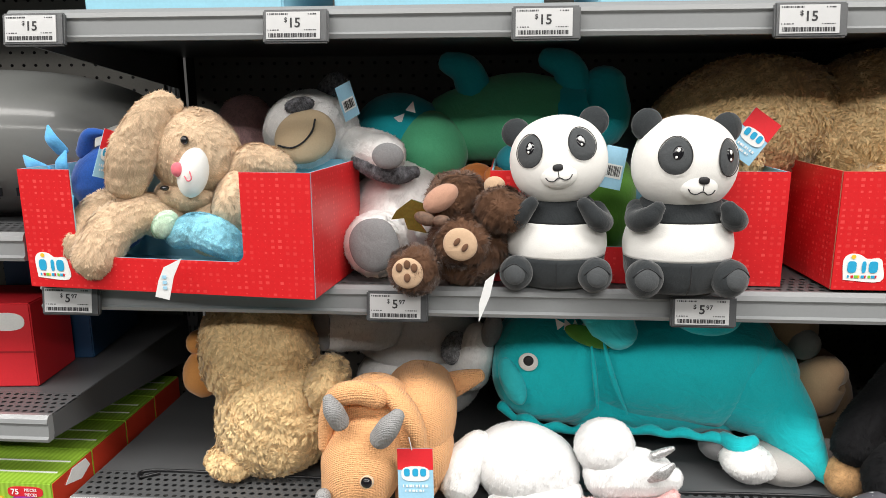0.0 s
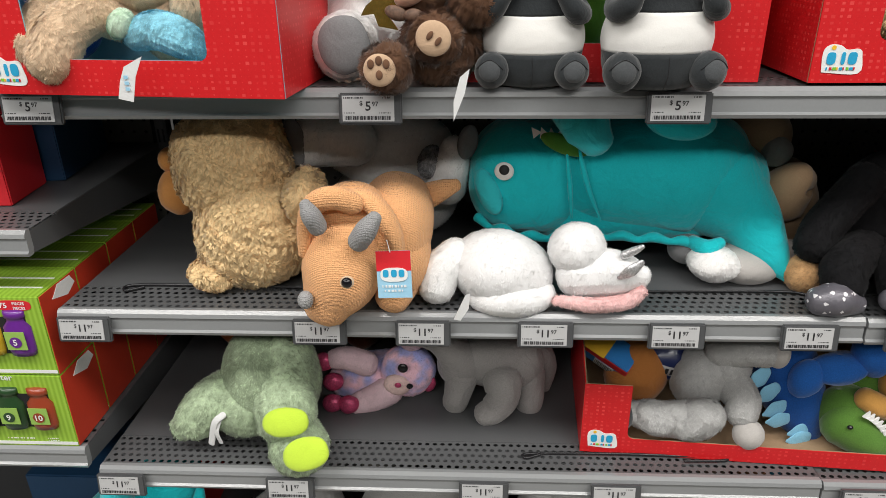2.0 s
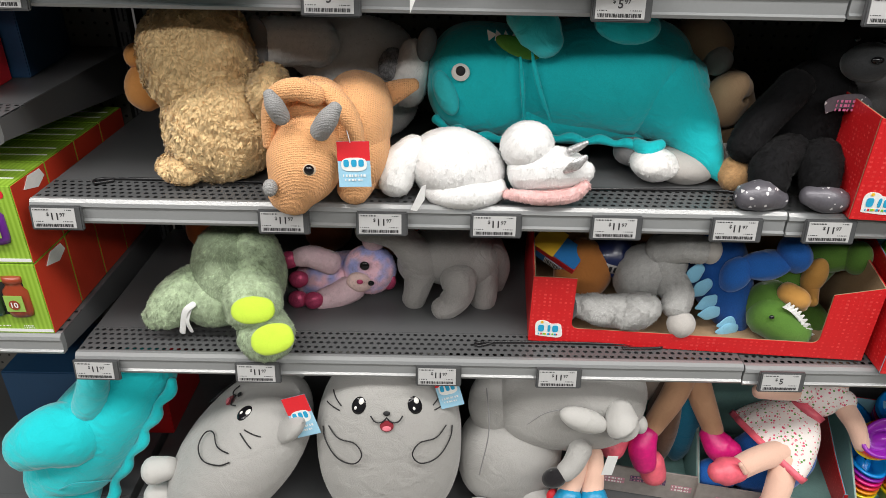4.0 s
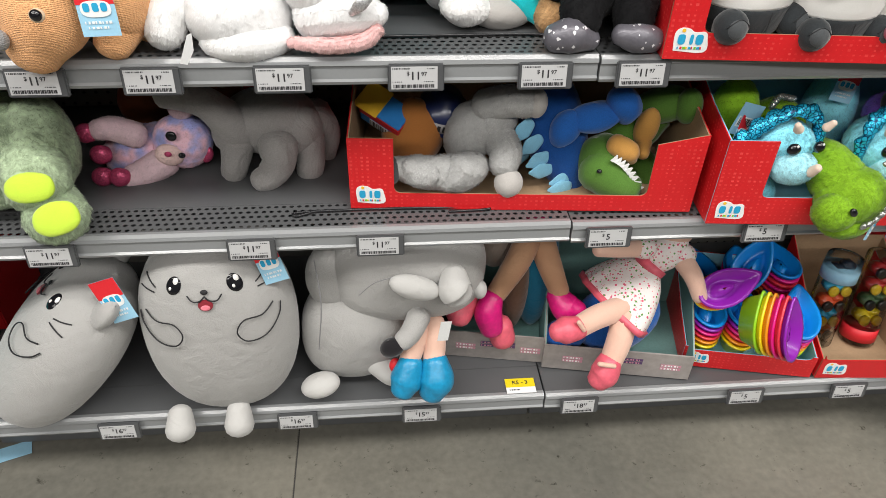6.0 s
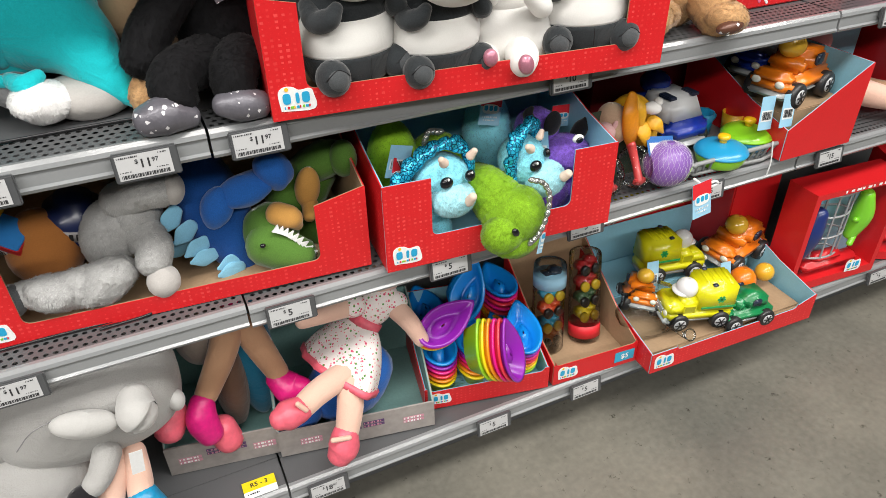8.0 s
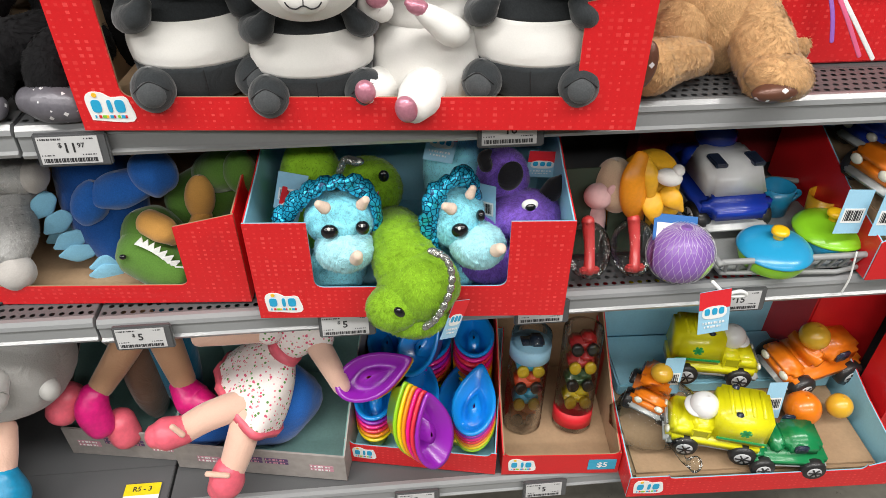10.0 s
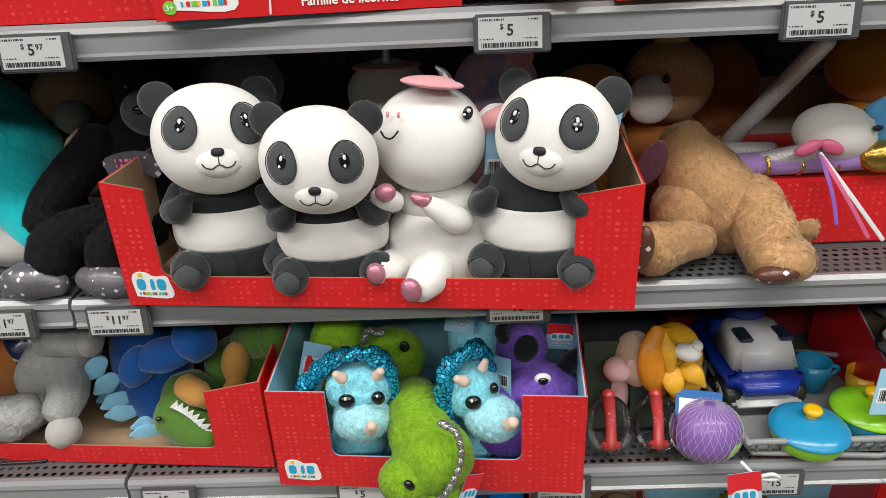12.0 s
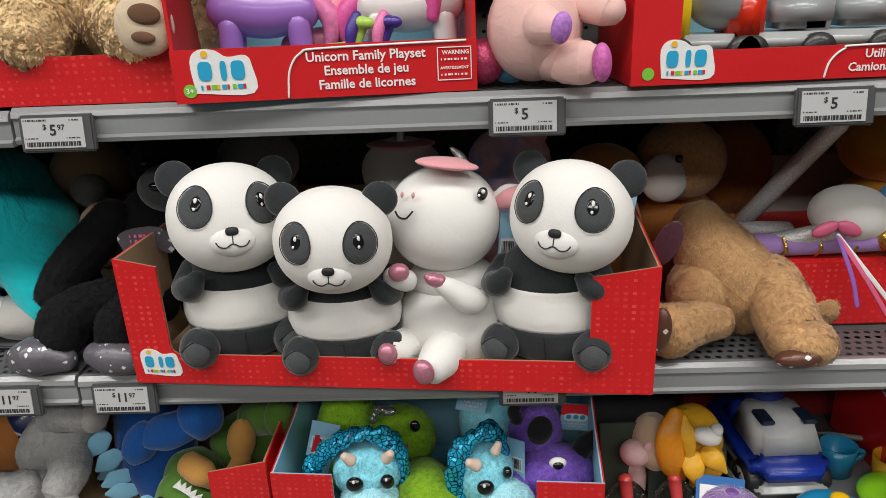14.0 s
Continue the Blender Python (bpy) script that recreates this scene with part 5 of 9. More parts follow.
for p in ((-0.050, -0.028, 0.205), (-0.037, -0.036, 0.206)):
    part("nostril", ell(p, (0.002, 0.003, 0.0037), (0, 8, 0), 12), PINK, uhd)
part("forelock", [ell((0.002, -0.022, 0.237), (0.0363, 0.018, 0.0054), (0, 8, 0)), ell((-0.003, -0.014, 0.238), (0.031, 0.02, 0.0054), (0, 4, 0))], PINK, uhd, "soft pink forelock")
part("horn", tube([(0.018, 0.008, 0.233), (0.015, 0.008, 0.241), (0.007, 0.008, 0.249)], [0.0081, 0.0054, 0.002]), SILVER, uhd, "silver horn")
part("ear", tube([(0.057, 0.008, 0.180), (0.072, -0.002, 0.189), (0.087, -0.002, 0.197), (0.094, -0.002, 0.201)], [0.0067, 0.0114, 0.0087, 0.0027], flat=0.5, up=(0, -1, 0.2)), PINK, uhd, "pink ear")
part("ear_back", tube([(0.057, 0.012, 0.186), (0.072, 0.004, 0.196), (0.090, 0.002, 0.201)], [0.0067, 0.0094, 0.0034], flat=0.5, up=(0, -1, 0.2)), WHITE, uhd)
part("seam", tube([(-0.032, -0.041, 0.171), (-0.029, -0.038, 0.149), (-0.022, -0.030, 0.128), (-0.017, -0.022, 0.113)], 0.0006, n=5), velvet("pale_seam", (0.6, 0.58, 0.56)), uhd)
part("arm", tube([(0.038, -0.032, 0.074), (0.024, -0.046, 0.080), (0.000, -0.054, 0.099), (-0.010, -0.056, 0.107)], [0.0094, 0.0168, 0.0128, 0.0094], n=18), WHITE, un)
part("hoof", tube([(-0.010, -0.057, 0.109), (-0.020, -0.060, 0.114), (-0.025, -0.060, 0.117)], [0.0087, 0.0074, 0.004]), PINKSATIN, un, "shiny pink hoof")
part("arm", tube([(-0.051, -0.022, 0.097), (-0.063, -0.037, 0.106), (-0.065, -0.042, 0.111)], [0.0135, 0.0135, 0.0121]), WHITE, un)
part("hoof", ell((-0.056, -0.060, 0.123), (0.0121, 0.010, 0.0108)), PINKSATIN, un, "shiny pink hoof")
part("leg", tube([(-0.055, -0.012, 0.006), (-0.066, -0.037, 0.012), (-0.073, -0.050, 0.017)], [0.0229, 0.0229, 0.0188], n=18), WHITE, un)
part("hoof", ell((-0.074, -0.070, 0.025), (0.0114, 0.010, 0.0135), (0, -10, 0)), PINKSATIN, un, "shiny pink hoof")
part("leg", tube([(-0.001, -0.022, 0.013), (-0.012, -0.057, 0.013), (-0.022, -0.077, 0.009)], [0.0229, 0.0256, 0.0202], n=18), WHITE, un)
part("hoof", ell((-0.031, -0.100, 0.017), (0.0121, 0.010, 0.0155), (0, -16, 0)), PINKSATIN, un, "shiny pink hoof")
hang_tag(un, Matrix.Translation((0.072, 0.008, 0.130)) @ pose(0, 0, 0, 0, 4, 10), 0.0229, 0.0781, "back")

# ---- lower middle shelf ----
SH_D = 0.642
SAGE = mat("sage_green_fur", (0.40, 0.50, 0.33), 0.95, 0.4, 30, 0, 90, sheen=0.2, island=0.25)
LIME = velvet("lime_sole_plush", (0.52, 0.72, 0.06))
fr = thing("green_frog_plush", pose(-0.36, 1.10, SH_D), "sage green furry plush lying face down with lime green soles", "plush toy")
fluff("body", [ell((0.026, 0.030, 0.094), (0.0805, 0.09, 0.1047), (0, -18, 0), 28, 0.03), ell((-0.008, 0.000, 0.068), (0.0664, 0.07, 0.0584), (0, 35, 0), 24, 0.04), ell((0.071, 0.020, 0.110), (0.0524, 0.07, 0.0856), (0, -6, 0), 24, 0.04)], SAGE, fr, 7000, 0.010)
fluff("arm", tube([(-0.032, 0.010, 0.085), (-0.059, -0.020, 0.079), (-0.090, -0.040, 0.057), (-0.111, -0.045, 0.043)], [0.0443, 0.0443, 0.0383, 0.0242]), SAGE, fr, 2200, 0.010)
fluff("leg", tube([(0.066, -0.020, 0.108), (0.075, -0.045, 0.085), (0.075, -0.055, 0.069)], [0.0524, 0.0544, 0.0503], flat=0.9), SAGE, fr, 2000, 0.010)
part("sole", ell((0.090, -0.098, 0.099), (0.0393, 0.010, 0.0242), (-28, -4, 0), 22, 0.02, 0.88), LIME, fr, "lime green sole")
fluff("leg", tube([(0.083, -0.040, 0.039), (0.099, -0.070, 0.027), (0.104, -0.080, 0.023)], [0.0443, 0.0524, 0.0503], flat=0.85), SAGE, fr, 2000, 0.010)
part("sole", ell((0.125, -0.122, 0.055), (0.0403, 0.010, 0.0272), (-28, -16, 0), 22, 0.02, 0.88), LIME, fr, "lime green sole")
part("fabric_label", [tube([(-0.025, -0.070, 0.090), (-0.040, -0.075, 0.076), (-0.054, -0.070, 0.029)], 0.006, n=8, flat=0.15, up=(0, -1, 0.3)), tube([(-0.031, -0.070, 0.084), (-0.039, -0.075, 0.058), (-0.037, -0.070, 0.031)], 0.004, n=8, flat=0.15, up=(0, -1, 0.3))], RIBBON, fr, "white fabric label")

TIEDYE = mat("pink_lavender_tie_dye_fur", (0.55, 0.33, 0.52), 0.95, 0.25, 20, 0, 60, sheen=0.2, island=0.15)
nt = TIEDYE.node_tree
nz = nt.nodes.new("ShaderNodeTexNoise")
nz.inputs["Scale"].default_value = 24
rp = nt.nodes.new("ShaderNodeValToRGB")
rp.color_ramp.elements[0].color, rp.color_ramp.elements[1].color = (0.44, 0.46, 0.80, 1), (0.86, 0.56, 0.66, 1)
rp.color_ramp.elements[0].position, rp.color_ramp.elements[1].position = 0.40, 0.58
tcx = nt.nodes.new("ShaderNodeTexCoord")
nt.links.new(tcx.outputs["Object"], nz.inputs["Vector"])
nt.links.new(nz.outputs["Fac"], rp.inputs[0])
nt.links.new(rp.outputs[0], [n for n in nt.nodes if n.type == "HUE_SAT"][0].inputs["Color"])
HOTPINK = mat("pink_glitter_cloth", (0.55, 0.07, 0.17), 0.3, 0.35, 200, 0.4, 400, metal=0.4)
bw = thing("tie_dye_bear_plush", pose(-0.155, 1.26, SH_D), "small pink and lavender tie-dye bear plush lying down", "plush toy")
fluff("body", tube([(-0.066, -0.010, 0.013), (-0.026, -0.010, 0.019), (0.026, -0.010, 0.031)], [0.0377, 0.051, 0.0488]), TIEDYE, bw, 2600, 0.006)
PALEBLUSH = mat("pale_blush_fur", (0.75, 0.55, 0.60), 0.95, 0.1, 20, 0, 90, sheen=0.2, island=0.15)
fluff("leg", tube([(0.032, -0.060, 0.026), (-0.007, -0.070, 0.008), (-0.031, -0.080, 0.004)], [0.0288, 0.0266, 0.0222]), PALEBLUSH, bw, 900, 0.006)
fluff("leg", tube([(-0.011, -0.050, 0.077), (-0.046, -0.060, 0.097), (-0.072, -0.060, 0.094)], [0.0244, 0.0222, 0.0189]), PALEBLUSH, bw, 800, 0.006)
bh = fluff("head", ell((0.065, -0.035, 0.055), (0.0554, 0.045, 0.0532), (0, -10, 0)), TIEDYE, bw, 2100, 0.006)
fluff("snout", ell((0.049, -0.075, 0.049), (0.0266, 0.016, 0.0222)), mat("pale_peach_fur", (0.75, 0.55, 0.52), 0.95, 0.1, island=0.15), bw, 400, 0.004)
part("nose", ell((0.052, -0.094, 0.060), (0.0067, 0.003, 0.0055), n=10), HOTPINK, bh)
part("eye", ell((0.061, -0.082, 0.090), (0.01, 0.005, 0.01), n=12), GLOSSBLACK, bh, "glossy black eye")
part("eye", ell((0.073, -0.085, 0.052), (0.0067, 0.005, 0.0055), n=12), GLOSSBLACK, bh, "glossy black eye")
part("ear", ell((0.108, -0.050, 0.033), (0.0122, 0.008, 0.0177), (0, 20, 0)), HOTPINK, bh)
fluff("ear", ell((0.075, -0.040, 0.121), (0.0222, 0.014, 0.0177)), PALEBLUSH, bh, 300, 0.005)
for p in ((-0.091, -0.065, 0.091), (-0.075, -0.070, 0.049), (-0.075, -0.090, 0.014), (-0.043, -0.095, 0.015)):
    part("foot", ell(p, (0.02, 0.015, 0.0189), (0, 15, 0), 18, 0.04), HOTPINK, bw, "pink glitter foot")

GREY = velvet("mid_grey_plush", (0.30, 0.288, 0.28), 0.25, 0.4)
dp = thing("grey_dinosaur_plush", pose(0.08, 1.23, SH_D), "standing grey long-necked dinosaur plush", "plush toy")
part("body", [ell((-0.004, 0.010, 0.087), (0.0935, 0.065, 0.0645), (0, 4, 0), 28, 0.03), ell((-0.065, -0.010, 0.077), (0.0467, 0.05, 0.0445), (0, 0, 0), 22, 0.03), ell((0.048, 0.000, 0.073), (0.0467, 0.05, 0.0579), n=22)], GREY, dp)
part("neck", tube([(-0.062, -0.020, 0.082), (-0.084, -0.025, 0.118), (-0.109, -0.030, 0.145), (-0.142, -0.035, 0.162), (-0.172, -0.040, 0.165)], [0.0423, 0.0334, 0.0289, 0.0289, 0.0245], n=18), GREY, dp)
part("leg", tube([(-0.063, -0.030, 0.066), (-0.071, -0.040, 0.030), (-0.077, -0.045, 0.009)], [0.0334, 0.0267, 0.0245], n=18), GREY, dp)
part("leg", tube([(0.013, -0.050, 0.065), (0.012, -0.070, 0.039), (-0.006, -0.080, 0.019), (-0.022, -0.085, 0.013)], [0.0378, 0.0312, 0.0267, 0.0223], n=18), GREY, dp)
part("leg", tube([(0.063, -0.010, 0.055), (0.068, -0.030, 0.020), (0.064, -0.040, 0.003)], [0.0334, 0.0267, 0.0256], n=18), GREY, dp)
part("leg", tube([(0.081, 0.050, 0.049), (0.089, 0.040, -0.014)], [0.0289, 0.0223]), GREY, dp)
part("tail", tube([(0.074, 0.030, 0.085), (0.100, 0.030, 0.046), (0.095, 0.020, -0.009)], [0.0378, 0.0245, 0.0134]), GREY, dp)
solid("red_card_box", box((0, 0, 0.075), (0.11, 0.04, 0.15), 0.002), REDPLAIN, "plain red card box at the shelf back", "box", at=pose(0.03, 1.42, SH_D))
for x, c, n in ((-0.47, ORANGEP, "orange"), (-0.2, velvet("rust_plush", (0.3, 0.1, 0.04)), "rust brown"), (-0.05, velvet("rust_plush", (0.3, 0.1, 0.04)), "rust brown")):
    bk = thing("%s_plush" % n.split()[0], pose(x, 1.40, SH_D), "%s plush in the shade at the shelf back" % n, "plush toy")
    part("body", ell((0, 0, 0.06), (0.055, 0.05, 0.06), lump=0.05), c, bk)
    part("head", ell((0.02, -0.02, 0.14), (0.045, 0.045, 0.045)), c, bk)

SOFTGREY = furry("soft_grey_fur", (0.36, 0.36, 0.355))
PALEG = velvet("pale_grey_plush", (0.42, 0.40, 0.38))
dk = thing("grey_donkey_plush", pose(0.465, 1.125, SH_D + 0.005), "soft grey plush animal slumped in a red tray", "plush toy")
fluff("body", [ell((-0.015, 0.035, 0.093), (0.0475, 0.06, 0.0613), (0, 30, 0), 26, 0.04), ell((0.018, 0.035, 0.114), (0.0514, 0.055, 0.0415), (0, -20, 0), 24, 0.03)], SOFTGREY, dk, 3800, 0.006)
fluff("neck", [tube([(-0.012, -0.025, 0.056), (-0.062, -0.040, 0.052), (-0.111, -0.040, 0.054), (-0.156, -0.035, 0.061)], [0.0257, 0.0316, 0.0277, 0.0198], n=20), ell((-0.043, -0.045, 0.054), (0.0514, 0.036, 0.0336), (0, -12, 0), 24, 0.07), ell((-0.109, -0.045, 0.057), (0.0455, 0.034, 0.0277), (0, 16, 0), 22, 0.07, 1.0, 2)], SOFTGREY, dk, 3600, 0.007, wild=0.78)
part("muzzle", ell((-0.166, -0.040, 0.058), (0.0178, 0.024, 0.0257)), velvet("dark_grey_muzzle", (0.055, 0.058, 0.062), 0.3), dk)
fluff("leg", tube([(0.026, 0.005, 0.097), (0.039, -0.025, 0.083), (0.033, -0.045, 0.065)], [0.0336, 0.0297, 0.0267], n=18), SOFTGREY, dk, 1500, 0.006)
part("hoof", ell((0.041, -0.065, 0.041), (0.0257, 0.026, 0.0257), (0, 10, 0), 22, 0.03), PALEG, dk, "pale grey hoof")
fluff("leg", tube([(0.008, 0.025, 0.147), (0.044, 0.005, 0.166), (0.075, -0.005, 0.167)], [0.0316, 0.0297, 0.0267], n=18), SOFTGREY, dk, 1300, 0.006)
part("hoof", ell((0.090, -0.010, 0.168), (0.0178, 0.026, 0.0257), (0, 10, 0)), PALEG, dk, "pale grey hoof")
RUST = velvet("russet_plush", (0.42, 0.16, 0.04))
rs = thing("russet_plush", pose(0.345, 1.20, SH_D + 0.005), "russet brown plush low in a red tray", "plush toy")
part("body", ell((0, 0, 0.07), (0.06, 0.05, 0.07), lump=0.04), RUST, rs)
bk = thing("toy_carton", pose(0.295, 1.2, SH_D + 0.115, 30, 22, -30), "small blue, red and yellow toy carton tipped into a tray", "box")
part("carton", box((0, 0, 0), (0.085, 0.05, 0.05), 0.0015), paper("carton_blue", (0.02, 0.2, 0.55)), bk, "", False)
part("band", box((0.0, 0, 0.012), (0.087, 0.052, 0.02), 0.001), REDPRINT, bk, "red band", False)
part("flap", box((-0.03, 0.0, 0.026), (0.05, 0.06, 0.003), 0.001), YELLOWPRINT, bk, "yellow flap", False)
part("barcode", [rect(-0.02, 0.02, -0.022, 0.0, -0.0262)] + bars(-0.018, 0.018, -0.02, -0.002, 12, -0.0268), [WHITECARD] + [INK] * 12, bk, "", False)
cn = thing("toy_can", pose(0.395, 1.215, SH_D + 0.085, 8, 10, 0), "dark toy can with a printed white band, lying in a tray", "toy")
part("can", lathe([(0.002, 0), (0.045, 0.0), (0.046, 0.005), (0.046, 0.05), (0.03, 0.055), (0.028, 0.07), (0.002, 0.072)], k=0), plastic("dark_blue_plastic", (0.01, 0.02, 0.09)), cn, "", True)
part("band", lathe([(0.0465, 0.01), (0.0468, 0.03)], k=0), paper("silver_print", (0.4, 0.38, 0.38)), cn)
part("writing", [moved(rect(-0.003, 0.003, 0.014, 0.026, -0.0475), pose(0, 0, 0, 0, 0, a)) for a in range(-70, 71, 12)], INK, cn, "", False)

BLUED = velvet("denim_blue_plush", (0.010, 0.075, 0.30), 0.25)
BLUEL = velvet("mid_blue_plush", (0.02, 0.13, 0.48), 0.25)
bd = thing("blue_dinosaur_plush", pose(0.615, 1.17, SH_D + 0.004), "blue stegosaurus plush with pale blue felt plates, in a tray", "plush toy")
part("body", tube([(-0.019, 0.030, 0.135), (-0.008, 0.010, 0.088), (0.007, -0.020, 0.045), (0.022, -0.040, 0.002), (0.026, -0.050, -0.017)], [0.0564, 0.0625, 0.0524, 0.0322, 0.0201], n=26), BLUED, bd)
part("neck", [ell((0.049, -0.050, 0.138), (0.0504, 0.034, 0.0262), (0, -8, 0), 24, 0.05), ell((0.098, -0.050, 0.162), (0.0302, 0.036, 0.0363), (0, -30, 0), 24, 0.05, 1.0, 1)], BLUEL, bd)
part("leg", ell((-0.002, -0.050, 0.116), (0.0262, 0.03, 0.0363), (0, 20, 0), 22, 0.05), BLUEL, bd)
for p, a in (((-0.074, -0.040, 0.110), 50), ((-0.058, -0.050, 0.085), 35), ((-0.045, -0.060, 0.058), 20), ((-0.038, -0.065, 0.038), 0), ((-0.075, -0.020, 0.041), 20), ((0.001, -0.070, 0.019), 5), ((-0.001, -0.075, 0.006), 0)):
    d = np.array((-math.cos(radians(a)), -0.25, -math.sin(radians(a))))
    q = np.array(p) - d * 0.012
    part("plate", tube([q, q + d * 0.018, q + d * 0.036], [0.013, 0.016, 0.004], flat=0.2, up=(0, 1, 0)), velvet("pale_blue_felt", (0.24, 0.54, 0.74)), bd, "pale blue felt plate")
REX = velvet("forest_green_plush", (0.085, 0.19, 0.03), 0.2)
BEIGE = velvet("ochre_plush", (0.55, 0.28, 0.07))
tx = thing("trex_plush", pose(0.71, 1.10, SH_D + 0.004), "forest green tyrannosaur plush with white felt teeth, in a tray", "plush toy")
part("body", [tube([(0.027, 0.070, 0.076), (0.066, 0.080, 0.092), (0.090, 0.080, 0.109)], [0.046, 0.046, 0.036], n=22)], REX, tx)
part("belly", ell((0.056, 0.025, 0.113), (0.022, 0.02, 0.038), (0, 10, 0)), BEIGE, tx, "ochre belly")
xh = part("head", [ell((-0.020, 0.010, 0.053), (0.048, 0.045, 0.052), (0, -25, 0), 28, 0.03), tube([(-0.031, -0.010, 0.048), (-0.003, -0.030, 0.033), (0.021, -0.040, 0.026)], [0.044, 0.036, 0.026], n=22)], REX, tx)
part("collar", tube([(-0.011, -0.015, 0.101), (0.011, -0.025, 0.091), (0.020, -0.025, 0.075)], [0.02, 0.02, 0.01]), BEIGE, tx, "ochre jaw")
part("arm", tube([(0.055, 0.020, 0.084), (0.045, -0.010, 0.077)], [0.015, 0.011]), BEIGE, tx, "ochre arm")
part("eye", ell((-0.046, -0.052, 0.069), (0.005, 0.004, 0.004), n=10), GLOSSBLACK, xh)
for i in range(9):
    part("tooth", plate([(-0.0065, 0), (0.0065, 0), (0.0, 0.014)], 0.004, "xz", 0), WHITECARD, xh, "white felt tooth", False).matrix_basis = Matrix.Translation((-0.021, -0.048, 0.084)) @ pose(0.0062 * i, -0.001 * i, -0.0032 * i - 0.0004 * i * i, -10, 25 + 8 * i, 0)
part("tail", tube([(0.069, 0.070, 0.126), (0.101, 0.050, 0.147), (0.124, 0.040, 0.149)], [0.032, 0.034, 0.028], n=20), REX, tx)
part("foot", ell((0.123, 0.020, 0.156), (0.024, 0.024, 0.034)), REX, tx)
part("leg", tube([(0.059, 0.060, 0.019), (0.090, 0.040, -0.001)], [0.04, 0.034]), REX, tx)

# ---- tray of small dinosaurs ----
CYAN = mat("cyan_fur", (0.26, 0.70, 0.82), 0.95, 0.18, 30, 0, 90, sheen=0.2, island=0.2)
SEQ = mat("blue_sequin_cloth", (0.015, 0.33, 0.58), 0.25, 0.9, 170, 0.6, 300, metal=0.5)
nt = SEQ.node_tree
vo = nt.nodes.new("ShaderNodeTexVoronoi")
vo.feature, vo.inputs["Scale"].default_value = "DISTANCE_TO_EDGE", 150
sm = nt.nodes.new("ShaderNodeMapRange")
sm.inputs[1].default_value, sm.inputs[2].default_value = 0.03, 0.14
mx = nt.nodes.new("ShaderNodeMix")
mx.data_type, mx.inputs[6].default_value, mx.inputs[7].default_value = "RGBA", (0.004, 0.035, 0.09, 1), (0.03, 0.52, 0.80, 1)
tcx = nt.nodes.new("ShaderNodeTexCoord")
nt.links.new(tcx.outputs["Object"], vo.inputs["Vector"])
nt.links.new(vo.outputs["Distance"], sm.inputs[0])
nt.links.new(sm.outputs[0], mx.inputs[0])
nt.links.new(mx.outputs[2], nt.nodes["Principled BSDF"].inputs["Base Color"])
CREAMH = velvet("cream_horn", (0.70, 0.55, 0.45))
LIMEF = mat("lime_fur", (0.22, 0.42, 0.02), 0.95, 0.2, 30, 0, 90, sheen=0.2, island=0.25)
PURP = mat("purple_fur", (0.24, 0.12, 0.58), 0.95, 0.25, 30, 0, 90, sheen=0.2, island=0.25)
SEQS = mat("silver_sequin_trim", (0.42, 0.43, 0.41), 0.2, 0.8, 240, 0.8, 420, metal=0.8)


def beads(pts, n, r):
    """A trim of separate shiny beads strung along a curve."""
    line = smooth_line(pts, 8)
    pick = np.linspace(0, len(line) - 2, n).astype(int)
    out = []
    for i in pick:
        d = line[i + 1] - line[i]
        out.append(ell(line[i], (r * 0.62, r * 0.62, r), (0, math.degrees(math.atan2(d[0], d[2])), 0), 10))
    return out


def ruffle(pts, rad, n=9):
    """A folded cloth band that waves along a curve."""
    line = smooth_line(pts, 10)
    k = np.linspace(0, 1, len(line))
    line[:, 1] += 0.003 * np.sin(k * n * 2 * np.pi)
    line[:, 2] += 0.0022 * np.sin(k * n * 2 * np.pi + 1)
    return tube(line, rad * (1 + 0.14 * np.sin(k * n * 2 * np.pi)), n=12, k=1, flat=0.62, up=(0, -1, 0.5))


tr = thing("triceratops_plush", pose(0.985, 1.035, SH_D + 0.03), "small cyan furry triceratops plush with a sequin frill, in a tray", "plush toy", "small dinosaurs in the tray")
fluff("body", ell((-0.024, 0.025, -0.010), (0.0429, 0.05, 0.0406)), CYAN, tr, 1400, 0.006)
h = fluff("head", ell((-0.010, -0.005, 0.105), (0.0484, 0.046, 0.039)), CYAN, tr, 2200, 0.006)
CYANL = mat("pale_cyan_fur", (0.42, 0.78, 0.86), 0.95, 0.12, 30, 0, 90, sheen=0.2, island=0.2)
fluff("snout", ell((-0.005, -0.040, 0.077), (0.0406, 0.034, 0.0312), (0, 4, 0)), CYANL, h, 1900, 0.009)
part("frill", ruffle([(-0.090, -0.005, 0.105), (-0.060, -0.010, 0.141), (-0.029, -0.015, 0.164), (-0.001, -0.015, 0.167), (0.026, -0.015, 0.155), (0.040, -0.015, 0.128), (0.038, -0.010, 0.083)], 0.0133), SEQ, h, "blue sequin frill")
part("eye", ell((-0.021, -0.053, 0.116), (0.0117, 0.008, 0.0109), n=18), GLOSSBLACK, h, "glossy black eye")
part("eye", ell((0.022, -0.053, 0.120), (0.0094, 0.008, 0.0102), n=18), GLOSSBLACK, h, "glossy black eye")
# White specks painted as the light's reflection on the glossy eyes.
part("glint", [ell((-0.021, -0.061, 0.126), (0.002, 0.002, 0.0027), n=8), ell((0.022, -0.061, 0.129), (0.0016, 0.002, 0.0023), n=8)], WHITE, h)
part("horn", tube([(-0.024, -0.050, 0.152), (-0.031, -0.055, 0.162)], [0.0086, 0.0055]), CREAMH, h, "cream horn")
